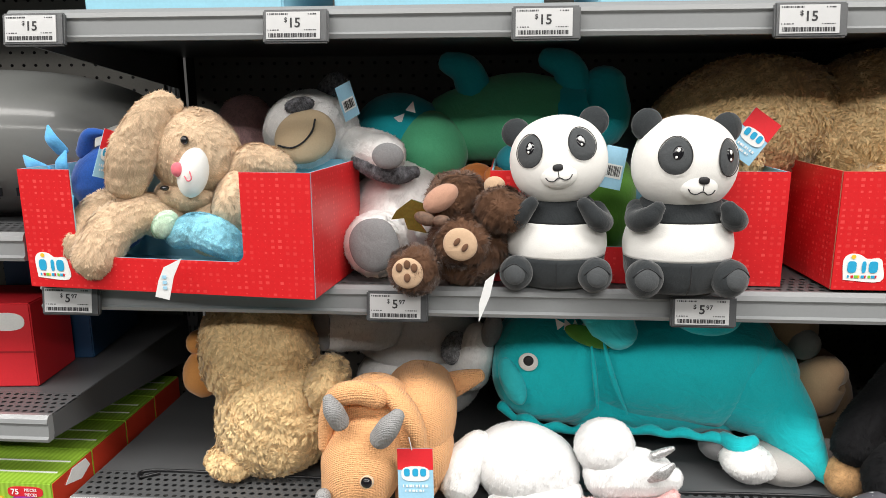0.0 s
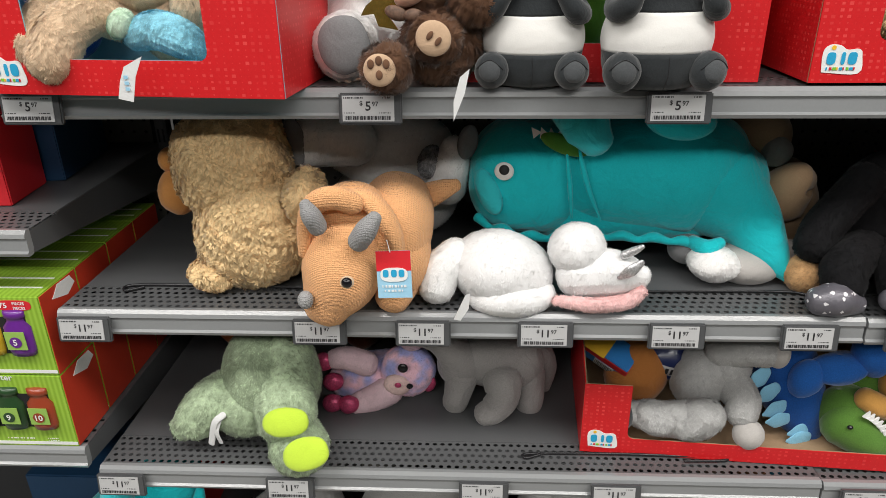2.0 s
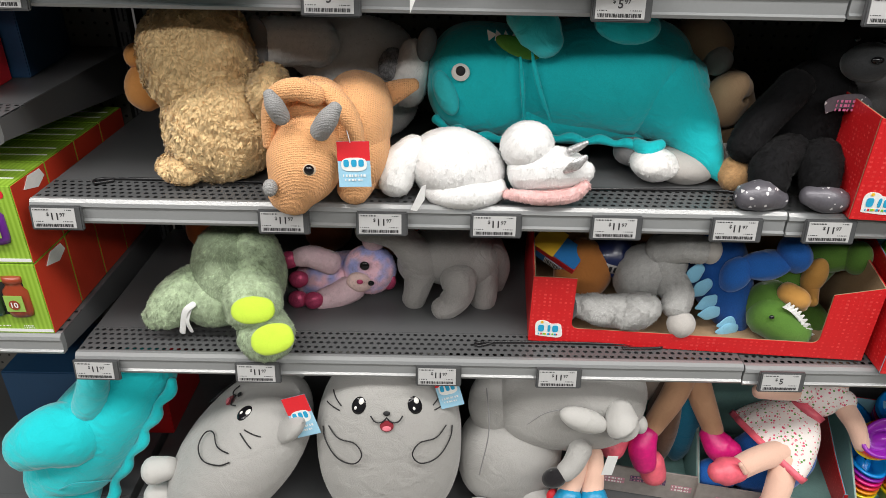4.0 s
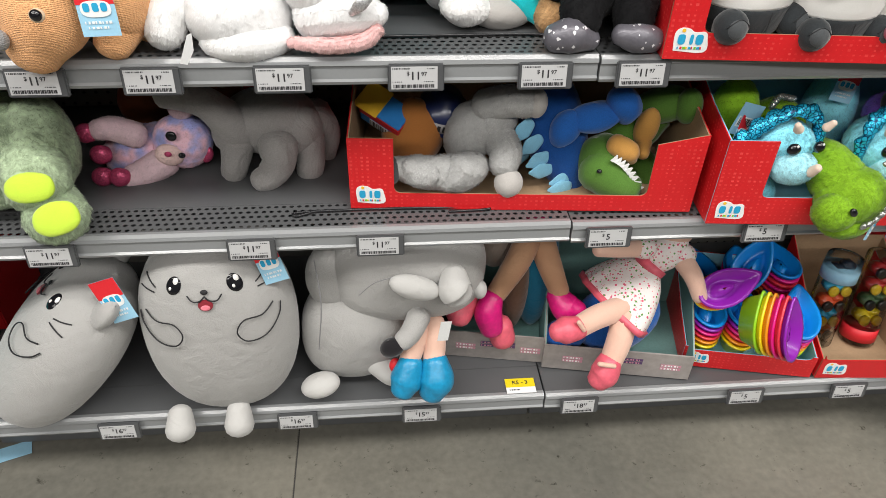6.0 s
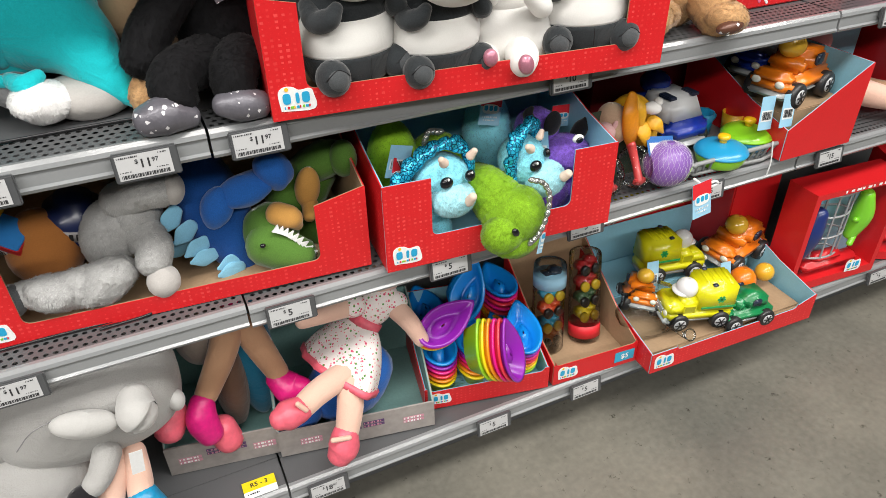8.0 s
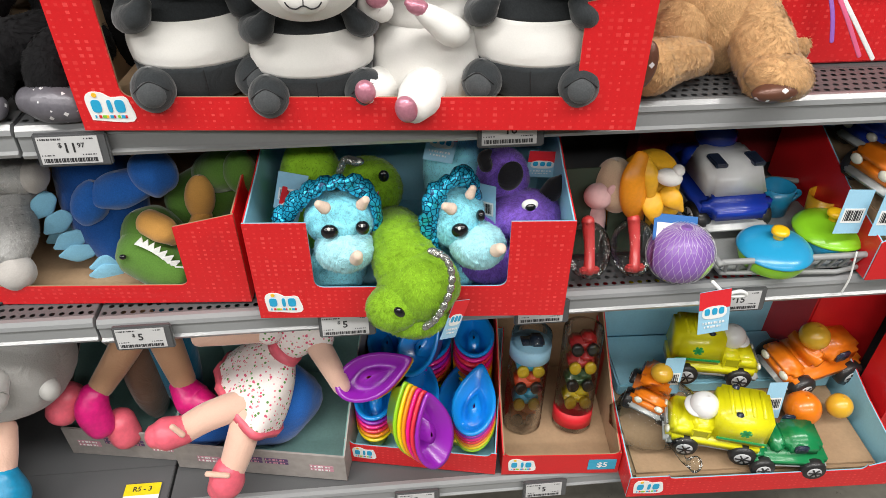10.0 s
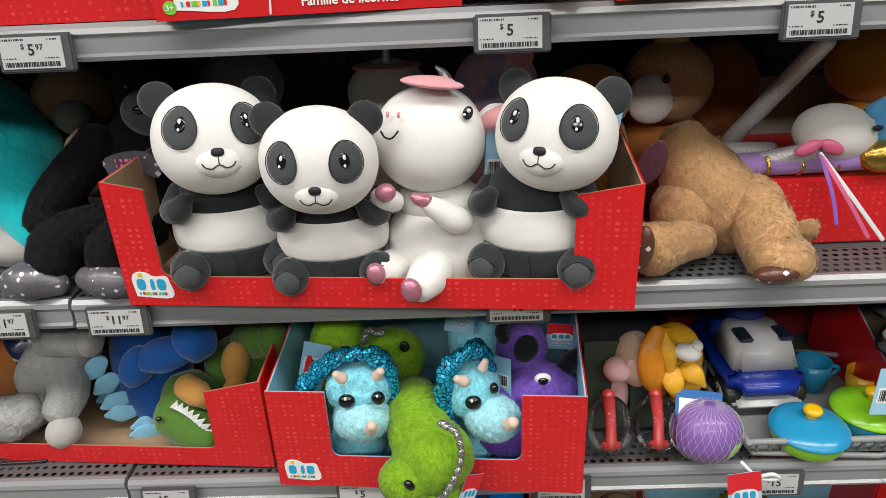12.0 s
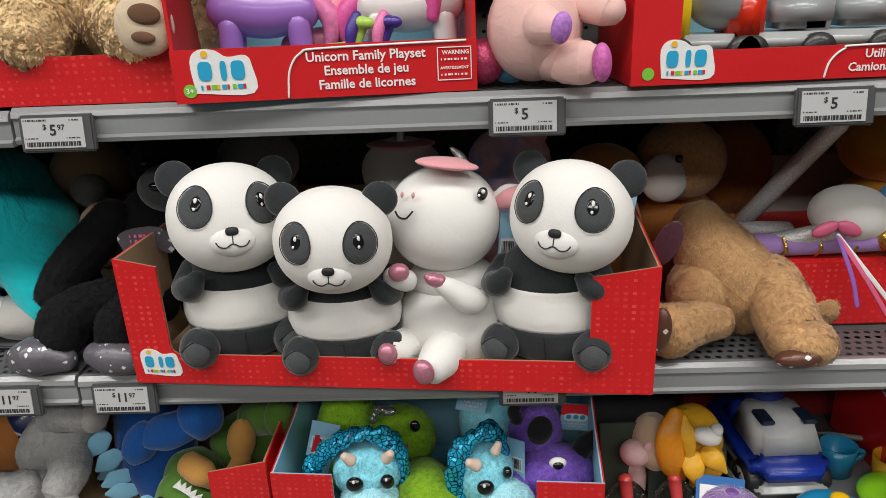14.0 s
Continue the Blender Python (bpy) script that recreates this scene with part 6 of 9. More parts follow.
part("horn", tube([(0.023, -0.050, 0.154), (0.029, -0.055, 0.165)], [0.0078, 0.0055]), CREAMH, h, "cream horn")
part("horn", tube([(0.011, -0.070, 0.082), (0.014, -0.080, 0.096)], [0.0094, 0.007]), CREAMH, h, "cream nose horn")
hang_tag(tr, Matrix.Translation((-0.079, 0.015, 0.111)) @ pose(0, 0, 0, -10, 24, 20), 0.034, 0.06)
hang_tag(tr, Matrix.Translation((0.040, -0.005, 0.104)) @ pose(0, 0, 0, 0, 2, 75), 0.034, 0.06)
tr = thing("triceratops_plush", pose(1.165, 1.05, SH_D + 0.03), "small cyan furry triceratops plush with a sequin frill, looking aside", "plush toy", "small dinosaurs in the tray")
fluff("body", ell((-0.029, 0.010, -0.014), (0.0392, 0.05, 0.0392)), CYAN, tr, 1400, 0.006)
h = fluff("head", ell((-0.031, -0.020, 0.100), (0.0407, 0.046, 0.047), (0, 12, 0)), CYAN, tr, 2200, 0.006)
fluff("snout", ell((-0.002, -0.055, 0.071), (0.0392, 0.034, 0.0329), (0, 8, 0)), CYANL, h, 1900, 0.009)
part("frill", ruffle([(-0.066, -0.050, 0.047), (-0.070, -0.050, 0.092), (-0.066, -0.050, 0.135), (-0.054, -0.045, 0.158), (-0.033, -0.040, 0.172), (-0.015, -0.030, 0.168), (-0.004, -0.020, 0.133)], 0.0141), SEQ, h, "blue sequin frill")
part("eye", ell((-0.029, -0.066, 0.106), (0.0117, 0.008, 0.011), n=18), GLOSSBLACK, h, "glossy black eye")
part("eye", ell((-0.000, -0.054, 0.120), (0.0063, 0.008, 0.0086), n=14), GLOSSBLACK, h, "glossy black eye")
# White speck in place of a reflection on the glossy eye.
part("glint", [ell((-0.031, -0.074, 0.115), (0.002, 0.002, 0.0027), n=8)], WHITE, h)
part("horn", tube([(-0.041, -0.065, 0.141), (-0.050, -0.070, 0.149)], [0.0086, 0.0055]), CREAMH, h, "cream horn")
part("horn", tube([(-0.015, -0.050, 0.151), (-0.011, -0.050, 0.162)], [0.007, 0.0047]), CREAMH, h, "cream horn")
part("horn", tube([(0.018, -0.085, 0.083), (0.023, -0.092, 0.092)], [0.0094, 0.0078]), CREAMH, h, "cream nose horn")
hang_tag(tr, Matrix.Translation((0.013, -0.010, 0.107)) @ pose(0, 0, 0, -10, -8, -40), 0.034, 0.06, "back")
ld = thing("lime_dinosaur_plush", pose(1.072, 1.02, SH_D + 0.05), "lime green furry dinosaur plush hanging out over the tray edge", "plush toy", "small dinosaurs in the tray")
fluff("body", tube([(-0.021, 0.030, 0.043), (-0.017, -0.010, 0.047), (-0.009, -0.040, 0.035)], [0.0371, 0.0417, 0.0463], n=20), LIMEF, ld, 3200, 0.007)
lh = fluff("head", [ell((0.006, -0.065, 0.017), (0.0571, 0.05, 0.0525), (0, -10, 0), 26, 0.03), ell((0.001, -0.080, -0.025), (0.0448, 0.035, 0.0262), (0, 0, 0), 22, 0.03)], LIMEF, ld, 4200, 0.007)
fluff("snout", ell((-0.030, -0.090, 0.004), (0.0371, 0.032, 0.034), (0, -10, 0)), LIMEF, lh, 1700, 0.007)
part("trim", beads([(0.024, -0.090, 0.095), (0.039, -0.100, 0.090), (0.045, -0.110, 0.074), (0.043, -0.115, 0.050), (0.033, -0.120, 0.025), (0.022, -0.120, 0.004), (0.011, -0.115, -0.011)], 13, 0.0085), SEQS, lh, "silver sequin trim")
part("eye", ell((-0.023, -0.122, 0.024), (0.0062, 0.005, 0.0093), (0, -35, 0), 12), GLOSSBLACK, lh)
hang_tag(ld, Matrix.Translation((0.053, -0.090, -0.026)) @ pose(0, 0, 0, 0, 28, 40), 0.034, 0.06)
lg = thing("green_dinosaur_plush", pose(1.06, 1.16, SH_D + 0.004), "lime green furry dinosaur plush at the tray's back", "plush toy", "small dinosaurs in the tray")
fluff("body", ell((-0.056, -0.010, 0.025), (0.0539, 0.05, 0.0609)), LIMEF, lg, 1200, 0.007)
fluff("head", ell((-0.046, -0.030, 0.113), (0.0522, 0.05, 0.047), (0, 20, 0)), LIMEF, lg, 2200, 0.007)
part("eye", ell((-0.022, -0.075, 0.160), (0.0078, 0.005, 0.0096), n=12), GLOSSBLACK, lg)
part("crest", beads([(-0.083, -0.060, 0.165), (-0.074, -0.060, 0.180), (-0.056, -0.070, 0.181)], 6, 0.0104), SEQS, lg)
lg2 = thing("green_dinosaur_plush", pose(0.93, 1.14, SH_D + 0.004), "green furry plush low at the tray's back", "plush toy", "small dinosaurs in the tray")
fluff("body", ell((0, 0, 0.1), (0.05, 0.05, 0.1)), LIMEF, lg2, 1100, 0.007)
hang_tag(lg2, pose(-0.02, -0.085, 0.16, 0, 15, 0), 0.04, 0.06, "back")
cb = thing("triceratops_plush", pose(1.15, 1.19, SH_D + 0.004), "cyan plush with a sequin frill at the tray's back", "plush toy", "small dinosaurs in the tray")
fluff("body", ell((0, 0, 0.1), (0.05, 0.05, 0.1)), CYAN, cb, 1000, 0.006)
part("frill", tube([(-0.04, -0.02, 0.2), (0.0, -0.025, 0.22), (0.045, -0.02, 0.2)], [0.012, 0.018, 0.012]), SEQ, cb, "blue sequin frill")
hang_tag(cb, pose(-0.025, -0.06, 0.185, -10, 14, 0), 0.045, 0.06)
pd = thing("purple_monster_plush", pose(1.255, 1.085, SH_D + 0.004), "purple shaggy plush with black horns, in a tray", "plush toy", "small dinosaurs in the tray")
BLKF = velvet("black_felt", (0.012, 0.011, 0.013), 0.3)
fluff("body", ell((-0.016, -0.005, 0.030), (0.0493, 0.055, 0.0509)), PURP, pd, 2000, 0.010)
fluff("head", ell((-0.041, 0.025, 0.135), (0.0378, 0.05, 0.0411), (0, 10, 0)), PURP, pd, 1800, 0.010)
part("dark_patch", ell((-0.040, -0.027, 0.167), (0.0181, 0.008, 0.0238), (0, 8, 0), 18), BLKF, pd, "black felt patch")
ph = fluff("face", ell((-0.017, -0.035, 0.107), (0.0525, 0.045, 0.0328)), PURP, pd, 2400, 0.010)
fluff("arm", tube([(-0.070, -0.025, 0.111), (-0.065, -0.045, 0.099), (-0.060, -0.055, 0.081)], [0.0148, 0.0197, 0.0181]), PURP, pd, 700, 0.009)
part("eye", ell((-0.023, -0.085, 0.157), (0.0115, 0.006, 0.0082), n=16), WHITE, ph)
part("pupil", ell((-0.023, -0.090, 0.156), (0.0074, 0.004, 0.0057), n=12), GLOSSBLACK, ph)
part("horn", tube([(0.018, -0.025, 0.131), (0.028, -0.025, 0.147), (0.035, -0.025, 0.159)], [0.0148, 0.014, 0.0057]), BLKF, ph, "black felt horn")
part("horn", tube([(-0.070, 0.005, 0.165), (-0.073, 0.005, 0.180), (-0.066, 0.005, 0.190)], [0.0099, 0.0099, 0.0041]), BLKF, ph, "black felt horn")
hang_tag(pd, Matrix.Translation((0.020, 0.035, 0.146)) @ pose(0, 0, 0, 0, 5, 0), 0.045, 0.045)
lowp = thing("purple_monster_plush", pose(1.19, 1.02, SH_D + 0.004), "purple shaggy plush low at the tray's front", "plush toy", "small dinosaurs in the tray")
fluff("body", ell((0, 0.015, 0.035), (0.05, 0.035, 0.034)), PURP, lowp, 1100, 0.009)

# ---- beside the tray: ball, duck, cars, play kitchen ----
for x in (1.338, 1.408):
    bi = thing("toy_telescope", pose(x, 1.04, SH_D), "red toy magnifier in a clear plastic capsule", "toy", "red toys in clear capsules")
    part("capsule", ell((0, 0, 0.045), (0.034, 0.04, 0.045), (-25, 0, 0)), CLEAR, bi)
    part("body", tube([(0, -0.02, 0.02), (0.002, 0.0, 0.05), (0, 0.02, 0.085)], [0.009, 0.008, 0.01], n=10), plastic("coral_red_plastic", (0.6, 0.06, 0.06)), bi)
    part("handle", box((0.0, -0.02, 0.022), (0.03, 0.01, 0.012), 0.003), plastic("coral_red_plastic", (0.6, 0.06, 0.06)), bi, "", False)
    part("back_card", box((0, 0.05, 0.08), (0.06, 0.004, 0.14), 0.001, (-15, 0, 0)), paper("dark_print", (0.03, 0.05, 0.03)), bi, "", False)
YEL = mat("yellow_satin", (0.80, 0.42, 0.02), 0.45, 0.12, 20, 0.2, 150)
du = thing("yellow_fish_plush", pose(1.435, 1.13, SH_D), "yellow satin plush with white trim hanging among toys", "plush toy")
part("body", [ell((0.011, -0.010, 0.110), (0.0481, 0.05, 0.0498), (0, -14, 0), 26, 0.04), ell((0.026, -0.030, 0.089), (0.0292, 0.04, 0.0292), (0, 10, 0), 20, 0.04)], YEL, du)
part("face", ell((-0.049, -0.030, 0.120), (0.0309, 0.04, 0.0429), (0, -8, 0), 24, 0.03), CREAM, du, "cream face")
part("stripe", tube([(-0.028, -0.055, 0.181), (-0.040, -0.070, 0.153), (-0.032, -0.070, 0.111), (-0.015, -0.060, 0.075)], [0.012, 0.0189, 0.0189, 0.0086], flat=0.5, up=(0, -1, 0.3), n=16), mat("orange_satin", (0.72, 0.26, 0.01), 0.4, 0.12), du, "orange petal")
part("stripe", tube([(-0.020, -0.055, 0.178), (-0.014, -0.070, 0.156), (-0.008, -0.070, 0.122)], [0.0069, 0.012, 0.0069], flat=0.5, up=(0, -1, 0.3), n=14), YEL, du, "yellow petal")
part("fin", tube([(-0.006, -0.070, 0.117), (-0.003, -0.080, 0.103), (0.003, -0.080, 0.080)], [0.0172, 0.0146, 0.0026], flat=0.4, up=(0, -1, 0.3)), YEL, du)
part("fin", tube([(0.017, -0.070, 0.125), (0.026, -0.080, 0.119), (0.041, -0.080, 0.101)], [0.0154, 0.0129, 0.0026], flat=0.4, up=(0, -1, 0.3)), YEL, du)
part("cuff", [ell((0.013, -0.070, 0.155), (0.0206, 0.014, 0.0129), (0, 14, 0)), ell((0.025, -0.070, 0.166), (0.0086, 0.01, 0.0086))], WHITE, du)
part("base", ell((0.0, 0.02, 0.035), (0.045, 0.045, 0.035)), YEL, du)
lb = part("label_card", moved(rect(-0.035, 0.035, -0.015, 0.025, 0), pose(0.03, -0.095, 0.075, -35, 10, 0)), paper("label_blue", (0.02, 0.14, 0.42)), du, "blue and white label", False)
part("barcode", [moved(g, pose(0.03, -0.095, 0.075, -35, 10, 0)) for g in [rect(-0.03, 0.03, -0.012, 0.012, -0.001)] + bars(-0.02, 0.02, -0.01, 0.004, 14, -0.0016)], [WHITECARD] + [INK] * 14, lb, "", False)
pk = thing("mouse_plush", pose(1.36, 1.10, SH_D), "small dusty pink plush among toys", "plush toy")
part("body", ell((0, 0, 0.05), (0.02, 0.02, 0.05)), PINKF, pk)
part("head", ell((-0.005, -0.02, 0.115), (0.022, 0.02, 0.02)), PINKF, pk)
part("ear", ell((0.012, -0.03, 0.13), (0.009, 0.004, 0.01)), PINKF, pk)
LILAC = plastic("lilac_ball", (0.24, 0.11, 0.42), 0.45)
nb = thing("net_ball", pose(1.474, 1.02, SH_D), "lilac sponge ball in white netting with a card tag", "ball")
part("ball", ell((0, 0, 0.046), (0.05, 0.046, 0.046)), LILAC, nb)
part("patch", patch((0, 0, 0.046), (0.05, 0.046, 0.046), 45, -20, 45, 50, 20, 0.0006), plastic("ball_green", (0.35, 0.6, 0.1)), nb, "green patch")
net = []
for k in range(28):
    for sgn in (1, -1):
        net.append(tube([surf((0, 0, 0.046), (0.0505, 0.0465, 0.0465), 360 / 28 * k + sgn * 60 * u, -80 + 160 * u, 0.001) for u in np.linspace(0, 1, 10)], 0.00016, n=4, k=2, caps=False))
part("netting", net, RIBBON, nb, "white netting")
part("tie", tube([(0.04, -0.04, 0.02), (0.06, -0.055, 0.005), (0.085, -0.06, 0.008), (0.075, -0.06, 0.016), (0.055, -0.055, 0.006)], 0.003, n=8), RIBBON, nb, "white plastic loop")
hang_tag(nb, pose(0.035, -0.075, -0.008, -6, -8, 0), 0.046, 0.078)


def toy_car(at, body_c, roof_c, label, scale=1.0, driver=None, van=False, sign=None):
    """A chunky plastic toy car: hull, cab or box, windows, wheels with hubs, a driver's helmet."""
    t = thing("toy_car", at, label, "toy car", "chunky plastic toy vehicles")
    t.scale = (scale, scale, scale)
    b = plastic("toy_" + body_c[0], body_c[1])
    rc = plastic("toy_" + roof_c[0], roof_c[1])
    part("hull", [box((0, 0, 0.034), (0.135, 0.072, 0.028), 0.009, seg=3), box((-0.052, 0, 0.046), (0.03, 0.062, 0.02), 0.007, seg=3)], b, t)
    part("bumper", box((0, 0, 0.021), (0.14, 0.066, 0.01), 0.004), plastic("toy_grey_trim", (0.38, 0.4, 0.4)), t)
    if van:
        part("cargo_box", box((0.025, 0, 0.077), (0.082, 0.07, 0.064), 0.008, seg=3), rc, t)
        part("cab", box((-0.036, 0, 0.066), (0.036, 0.064, 0.038), 0.009, (0, 12, 0), seg=3), b, t)
    else:
        part("cab", [box((0.02, 0, 0.062), (0.062, 0.06, 0.034), 0.009, seg=3), box((-0.022, 0, 0.06), (0.02, 0.058, 0.026), 0.006, (0, 30, 0))], rc, t)
    for s in (-1, 1):
        part("window", box((-0.03 if van else 0.012, s * 0.0325, 0.068), (0.022, 0.003, 0.018), 0.003), plastic("toy_dark_window", (0.02, 0.03, 0.06)), t)
        for x in (-0.042, 0.044):
            w = part("wheel", lathe([(0.004, -0.009), (0.018, -0.009), (0.021, -0.005), (0.021, 0.005), (0.018, 0.009), (0.004, 0.009)], 20, 1, (x, s * 0.035, 0.021), (90, 0, 0), 0), plastic("toy_tyre", (0.015, 0.015, 0.016), 0.5), t, "", True)
            part("hub", lathe([(0.003, -0.0105), (0.0115, -0.010), (0.0125, -0.008), (0.0125, 0.008), (0.0115, 0.010), (0.003, 0.0105)], 16, 1, (x, s * 0.035, 0.021), (90, 0, 0), 0), plastic("toy_hub", (0.5, 0.51, 0.52)), w)
            part("spoke", [box((x, s * 0.0458, 0.021), (0.021, 0.001, 0.003), 0, (0, a, 0)) for a in (0, 60, 120)], plastic("toy_tyre", (0.015, 0.015, 0.016), 0.5), w)
    part("headlight", ell((-0.069, 0.02, 0.04), (0.004, 0.008, 0.006), n=12), plastic("toy_lamp", (0.7, 0.7, 0.6)), t)
    part("headlight", ell((-0.069, -0.02, 0.04), (0.004, 0.008, 0.006), n=12), plastic("toy_lamp", (0.7, 0.7, 0.6)), t)
    if driver:
        part("helmet", ell((-0.02, 0, 0.1 if van else 0.088), (0.021, 0.021, 0.019)), plastic("toy_helmet_" + driver[0], driver[1], 0.15), t, "driver's round helmet")
    if sign:
        part("stripe", box((0.03, -0.0358, 0.06), (0.064, 0.0015, 0.006)), sign, t, "", False)
        for a in (0, 60, 120):
            part("star_arm", box((0.045, -0.0362, 0.083), (0.018, 0.002, 0.0055), 0, (0, a, 0)), sign, t, "", False)
        part("light", box((0.025, 0, 0.112), (0.02, 0.01, 0.008), 0.003), plastic("toy_dark_window", (0.02, 0.03, 0.06)), t)
    return t


NAVYC, WHITEC = ("navy", (0.01, 0.045, 0.42)), ("white", (0.72, 0.73, 0.74))
YELC, ORAC = ("lemon", (0.72, 0.68, 0.01)), ("orange", (0.8, 0.2, 0.01))


def frustum(c, a, b, h, dx=0.0):
    """A block that tapers upward, its top shifted by dx, with bevelled edges."""
    g = box((0, 0, 0), (1, 1, 1), 0.1, seg=3)
    v = g[0].copy()
    k = v[:, 2] + 0.5
    v[:, 0] = v[:, 0] * (a[0] + (b[0] - a[0]) * k) + dx * k + c[0]
    v[:, 1] = v[:, 1] * (a[1] + (b[1] - a[1]) * k) + c[1]
    v[:, 2] = k * h + c[2]
    return v, g[1]


def toy_wheel(t, x, y, r, s):
    w = part("wheel", lathe([(0.004, -0.011), (r * 0.85, -0.011), (r, -0.006), (r, 0.006), (r * 0.85, 0.011), (0.004, 0.011)], 22, 1, (x, y, r), (90, 0, 0), 0), plastic("toy_tyre", (0.015, 0.015, 0.016), 0.5), t)
    part("hub", lathe([(0.003, -0.0128), (r * 0.55, -0.0125), (r * 0.62, -0.0108), (r * 0.62, 0.0108), (r * 0.55, 0.0125), (0.003, 0.0128)], 18, 1, (x, y, r), (90, 0, 0), 0), plastic("toy_hub", (0.5, 0.51, 0.52)), w)
    part("spoke", [box((x, y + s * 0.0135, r), (r * 1.1, 0.001, 0.0028), 0, (0, q, 0)) for q in (0, 60, 120)], plastic("toy_tyre", (0.015, 0.015, 0.016), 0.5), w)


def police_car(at, label, size=1.0):
    t = thing("toy_police_car", at, label, "toy car", "chunky plastic toy vehicles")
    t.scale = (size, size, size * 0.78)
    nv, wh = plastic("toy_navy", (0.01, 0.045, 0.42)), plastic("toy_white", (0.72, 0.73, 0.74))
    part("hull", [box((0, 0, 0.05), (0.175, 0.098, 0.052), 0.016, seg=3), box((0.07, 0, 0.056), (0.034, 0.096, 0.042), 0.012, seg=3)], nv, t)
    part("bumper", box((0, 0, 0.021), (0.18, 0.09, 0.014), 0.005), plastic("toy_grey_trim", (0.38, 0.4, 0.4)), t)
    part("cab", frustum((0.03, 0, 0.068), (0.092, 0.088), (0.062, 0.066), 0.056, -0.006), wh, t, "white cab")
    part("windscreen_frame", frustum((-0.035, 0, 0.068), (0.04, 0.08), (0.02, 0.06), 0.034, 0.014), nv, t)
    part("helmet", ell((-0.02, 0, 0.128), (0.029, 0.029, 0.027)), plastic("toy_helmet_navy", (0.01, 0.03, 0.2), 0.12), t, "driver's round helmet")
    for s in (-1, 1):
        part("roof_notch", box((0.042, s * 0.026, 0.1235), (0.032, 0.017, 0.008), 0.002), plastic("toy_dark_window", (0.02, 0.03, 0.06)), t, "", False)
        for x in (-0.052, 0.056):
            toy_wheel(t, x, s * 0.043, 0.025, s)
    return t


def ambulance(at, label):
    t = thing("toy_ambulance", at, label, "toy ambulance", "chunky plastic toy vehicles")
    ye, sg = plastic("toy_lemon", (0.72, 0.68, 0.01)), plastic("toy_green_sign", (0.02, 0.36, 0.10))
    trim = plastic("toy_grey_trim", (0.38, 0.4, 0.4))
    part("hull", [box((0, 0, 0.04), (0.172, 0.08, 0.034), 0.01, seg=3), frustum((-0.062, 0, 0.05), (0.046, 0.078), (0.034, 0.07), 0.02, 0.006)], ye, t)
    part("bumper", [box((-0.078, 0, 0.026), (0.02, 0.082, 0.016), 0.005), box((0.005, 0, 0.024), (0.16, 0.07, 0.01), 0.003)], trim, t)
    part("grille", box((-0.0855, 0, 0.046), (0.004, 0.04, 0.018), 0.002), trim, t, "", False)
    part("cargo_box", [frustum((0.036, 0, 0.05), (0.098, 0.084), (0.09, 0.078), 0.074, 0.0)] + [box((0.01 + 0.018 * i, 0, 0.1245), (0.008, 0.06, 0.003), 0.001) for i in range(4)], ye, t)
    part("cab", frustum((-0.03, 0, 0.05), (0.046, 0.074), (0.03, 0.064), 0.034, 0.006), ye, t)
    part("helmet", [ell((-0.03, 0, 0.098), (0.026, 0.026, 0.025)), ell((-0.044, 0, 0.092), (0.02, 0.024, 0.007))], plastic("toy_helmet_white", (0.75, 0.75, 0.75), 0.15), t, "driver's round helmet")
    for s in (-1, 1):
        part("window_frame", [box((-0.03, s * 0.0365, 0.07), (0.03, 0.003, 0.003)), box((-0.044, s * 0.0365, 0.06), (0.003, 0.003, 0.022)), box((-0.016, s * 0.0365, 0.06), (0.003, 0.003, 0.022))], ye, t, "", False)
        # Darker copy of the body lemon paints the shade in the window opening.
        part("window", box((-0.03, s * 0.0362, 0.06), (0.024, 0.002, 0.016)), plastic("toy_shaded_lemon", (0.42, 0.40, 0.01)), t, "", False)
        part("stripe", box((0.038, s * 0.0415, 0.066), (0.086, 0.0015, 0.005)), sg, t, "green stripe", False)
        for q in (0, 60, 120):
            part("star_arm", box((0.04, s * 0.0405, 0.088), (0.02, 0.0018, 0.0055), 0, (0, q, 0)), sg, t, "", False)
        part("light", box((0.02, s * 0.03, 0.1255), (0.012, 0.01, 0.006), 0.002), plastic("toy_dark_window", (0.02, 0.03, 0.06)), t)
        for x in (-0.05, 0.052):
            toy_wheel(t, x, s * 0.037, 0.024, s)
        part("headlight", ell((-0.085, s * 0.028, 0.05), (0.004, 0.008, 0.007), n=12), plastic("toy_lamp", (0.7, 0.7, 0.6)), t)
    return t


police_car(pose(1.592, 1.195, SH_D + 0.012, 0, 0, -88), "navy and white plastic toy police car", 1.2)
solid("toy_carton", box((0, 0, 0.07), (0.3, 0.05, 0.14), 0.002), paper("dark_red_print", (0.2, 0.012, 0.015)), "dark red printed toy carton at the shelf back", "box", at=pose(1.66, 1.36, SH_D))
WIREG = mat("grey_plastic_rack", (0.28, 0.29, 0.29), 0.4, 0.05)
bs = thing("dish_rack", pose(1.535, 1.005, SH_D), "grey plastic toy dish rack holding toy pots", "toy")
part("rim", tube([(0, 0, 0.035), (0.25, 0, 0.035), (0.26, 0.01, 0.035), (0.26, 0.2, 0.035), (0, 0.2, 0.035), (-0.005, 0.01, 0.035), (0, 0, 0.035)], 0.005, n=8, k=3), WIREG, bs)
part("floor_rim", tube([(0.01, 0.01, 0.006), (0.25, 0.01, 0.006), (0.25, 0.19, 0.006), (0.01, 0.19, 0.006), (0.01, 0.01, 0.006)], 0.004, n=8, k=3), WIREG, bs)
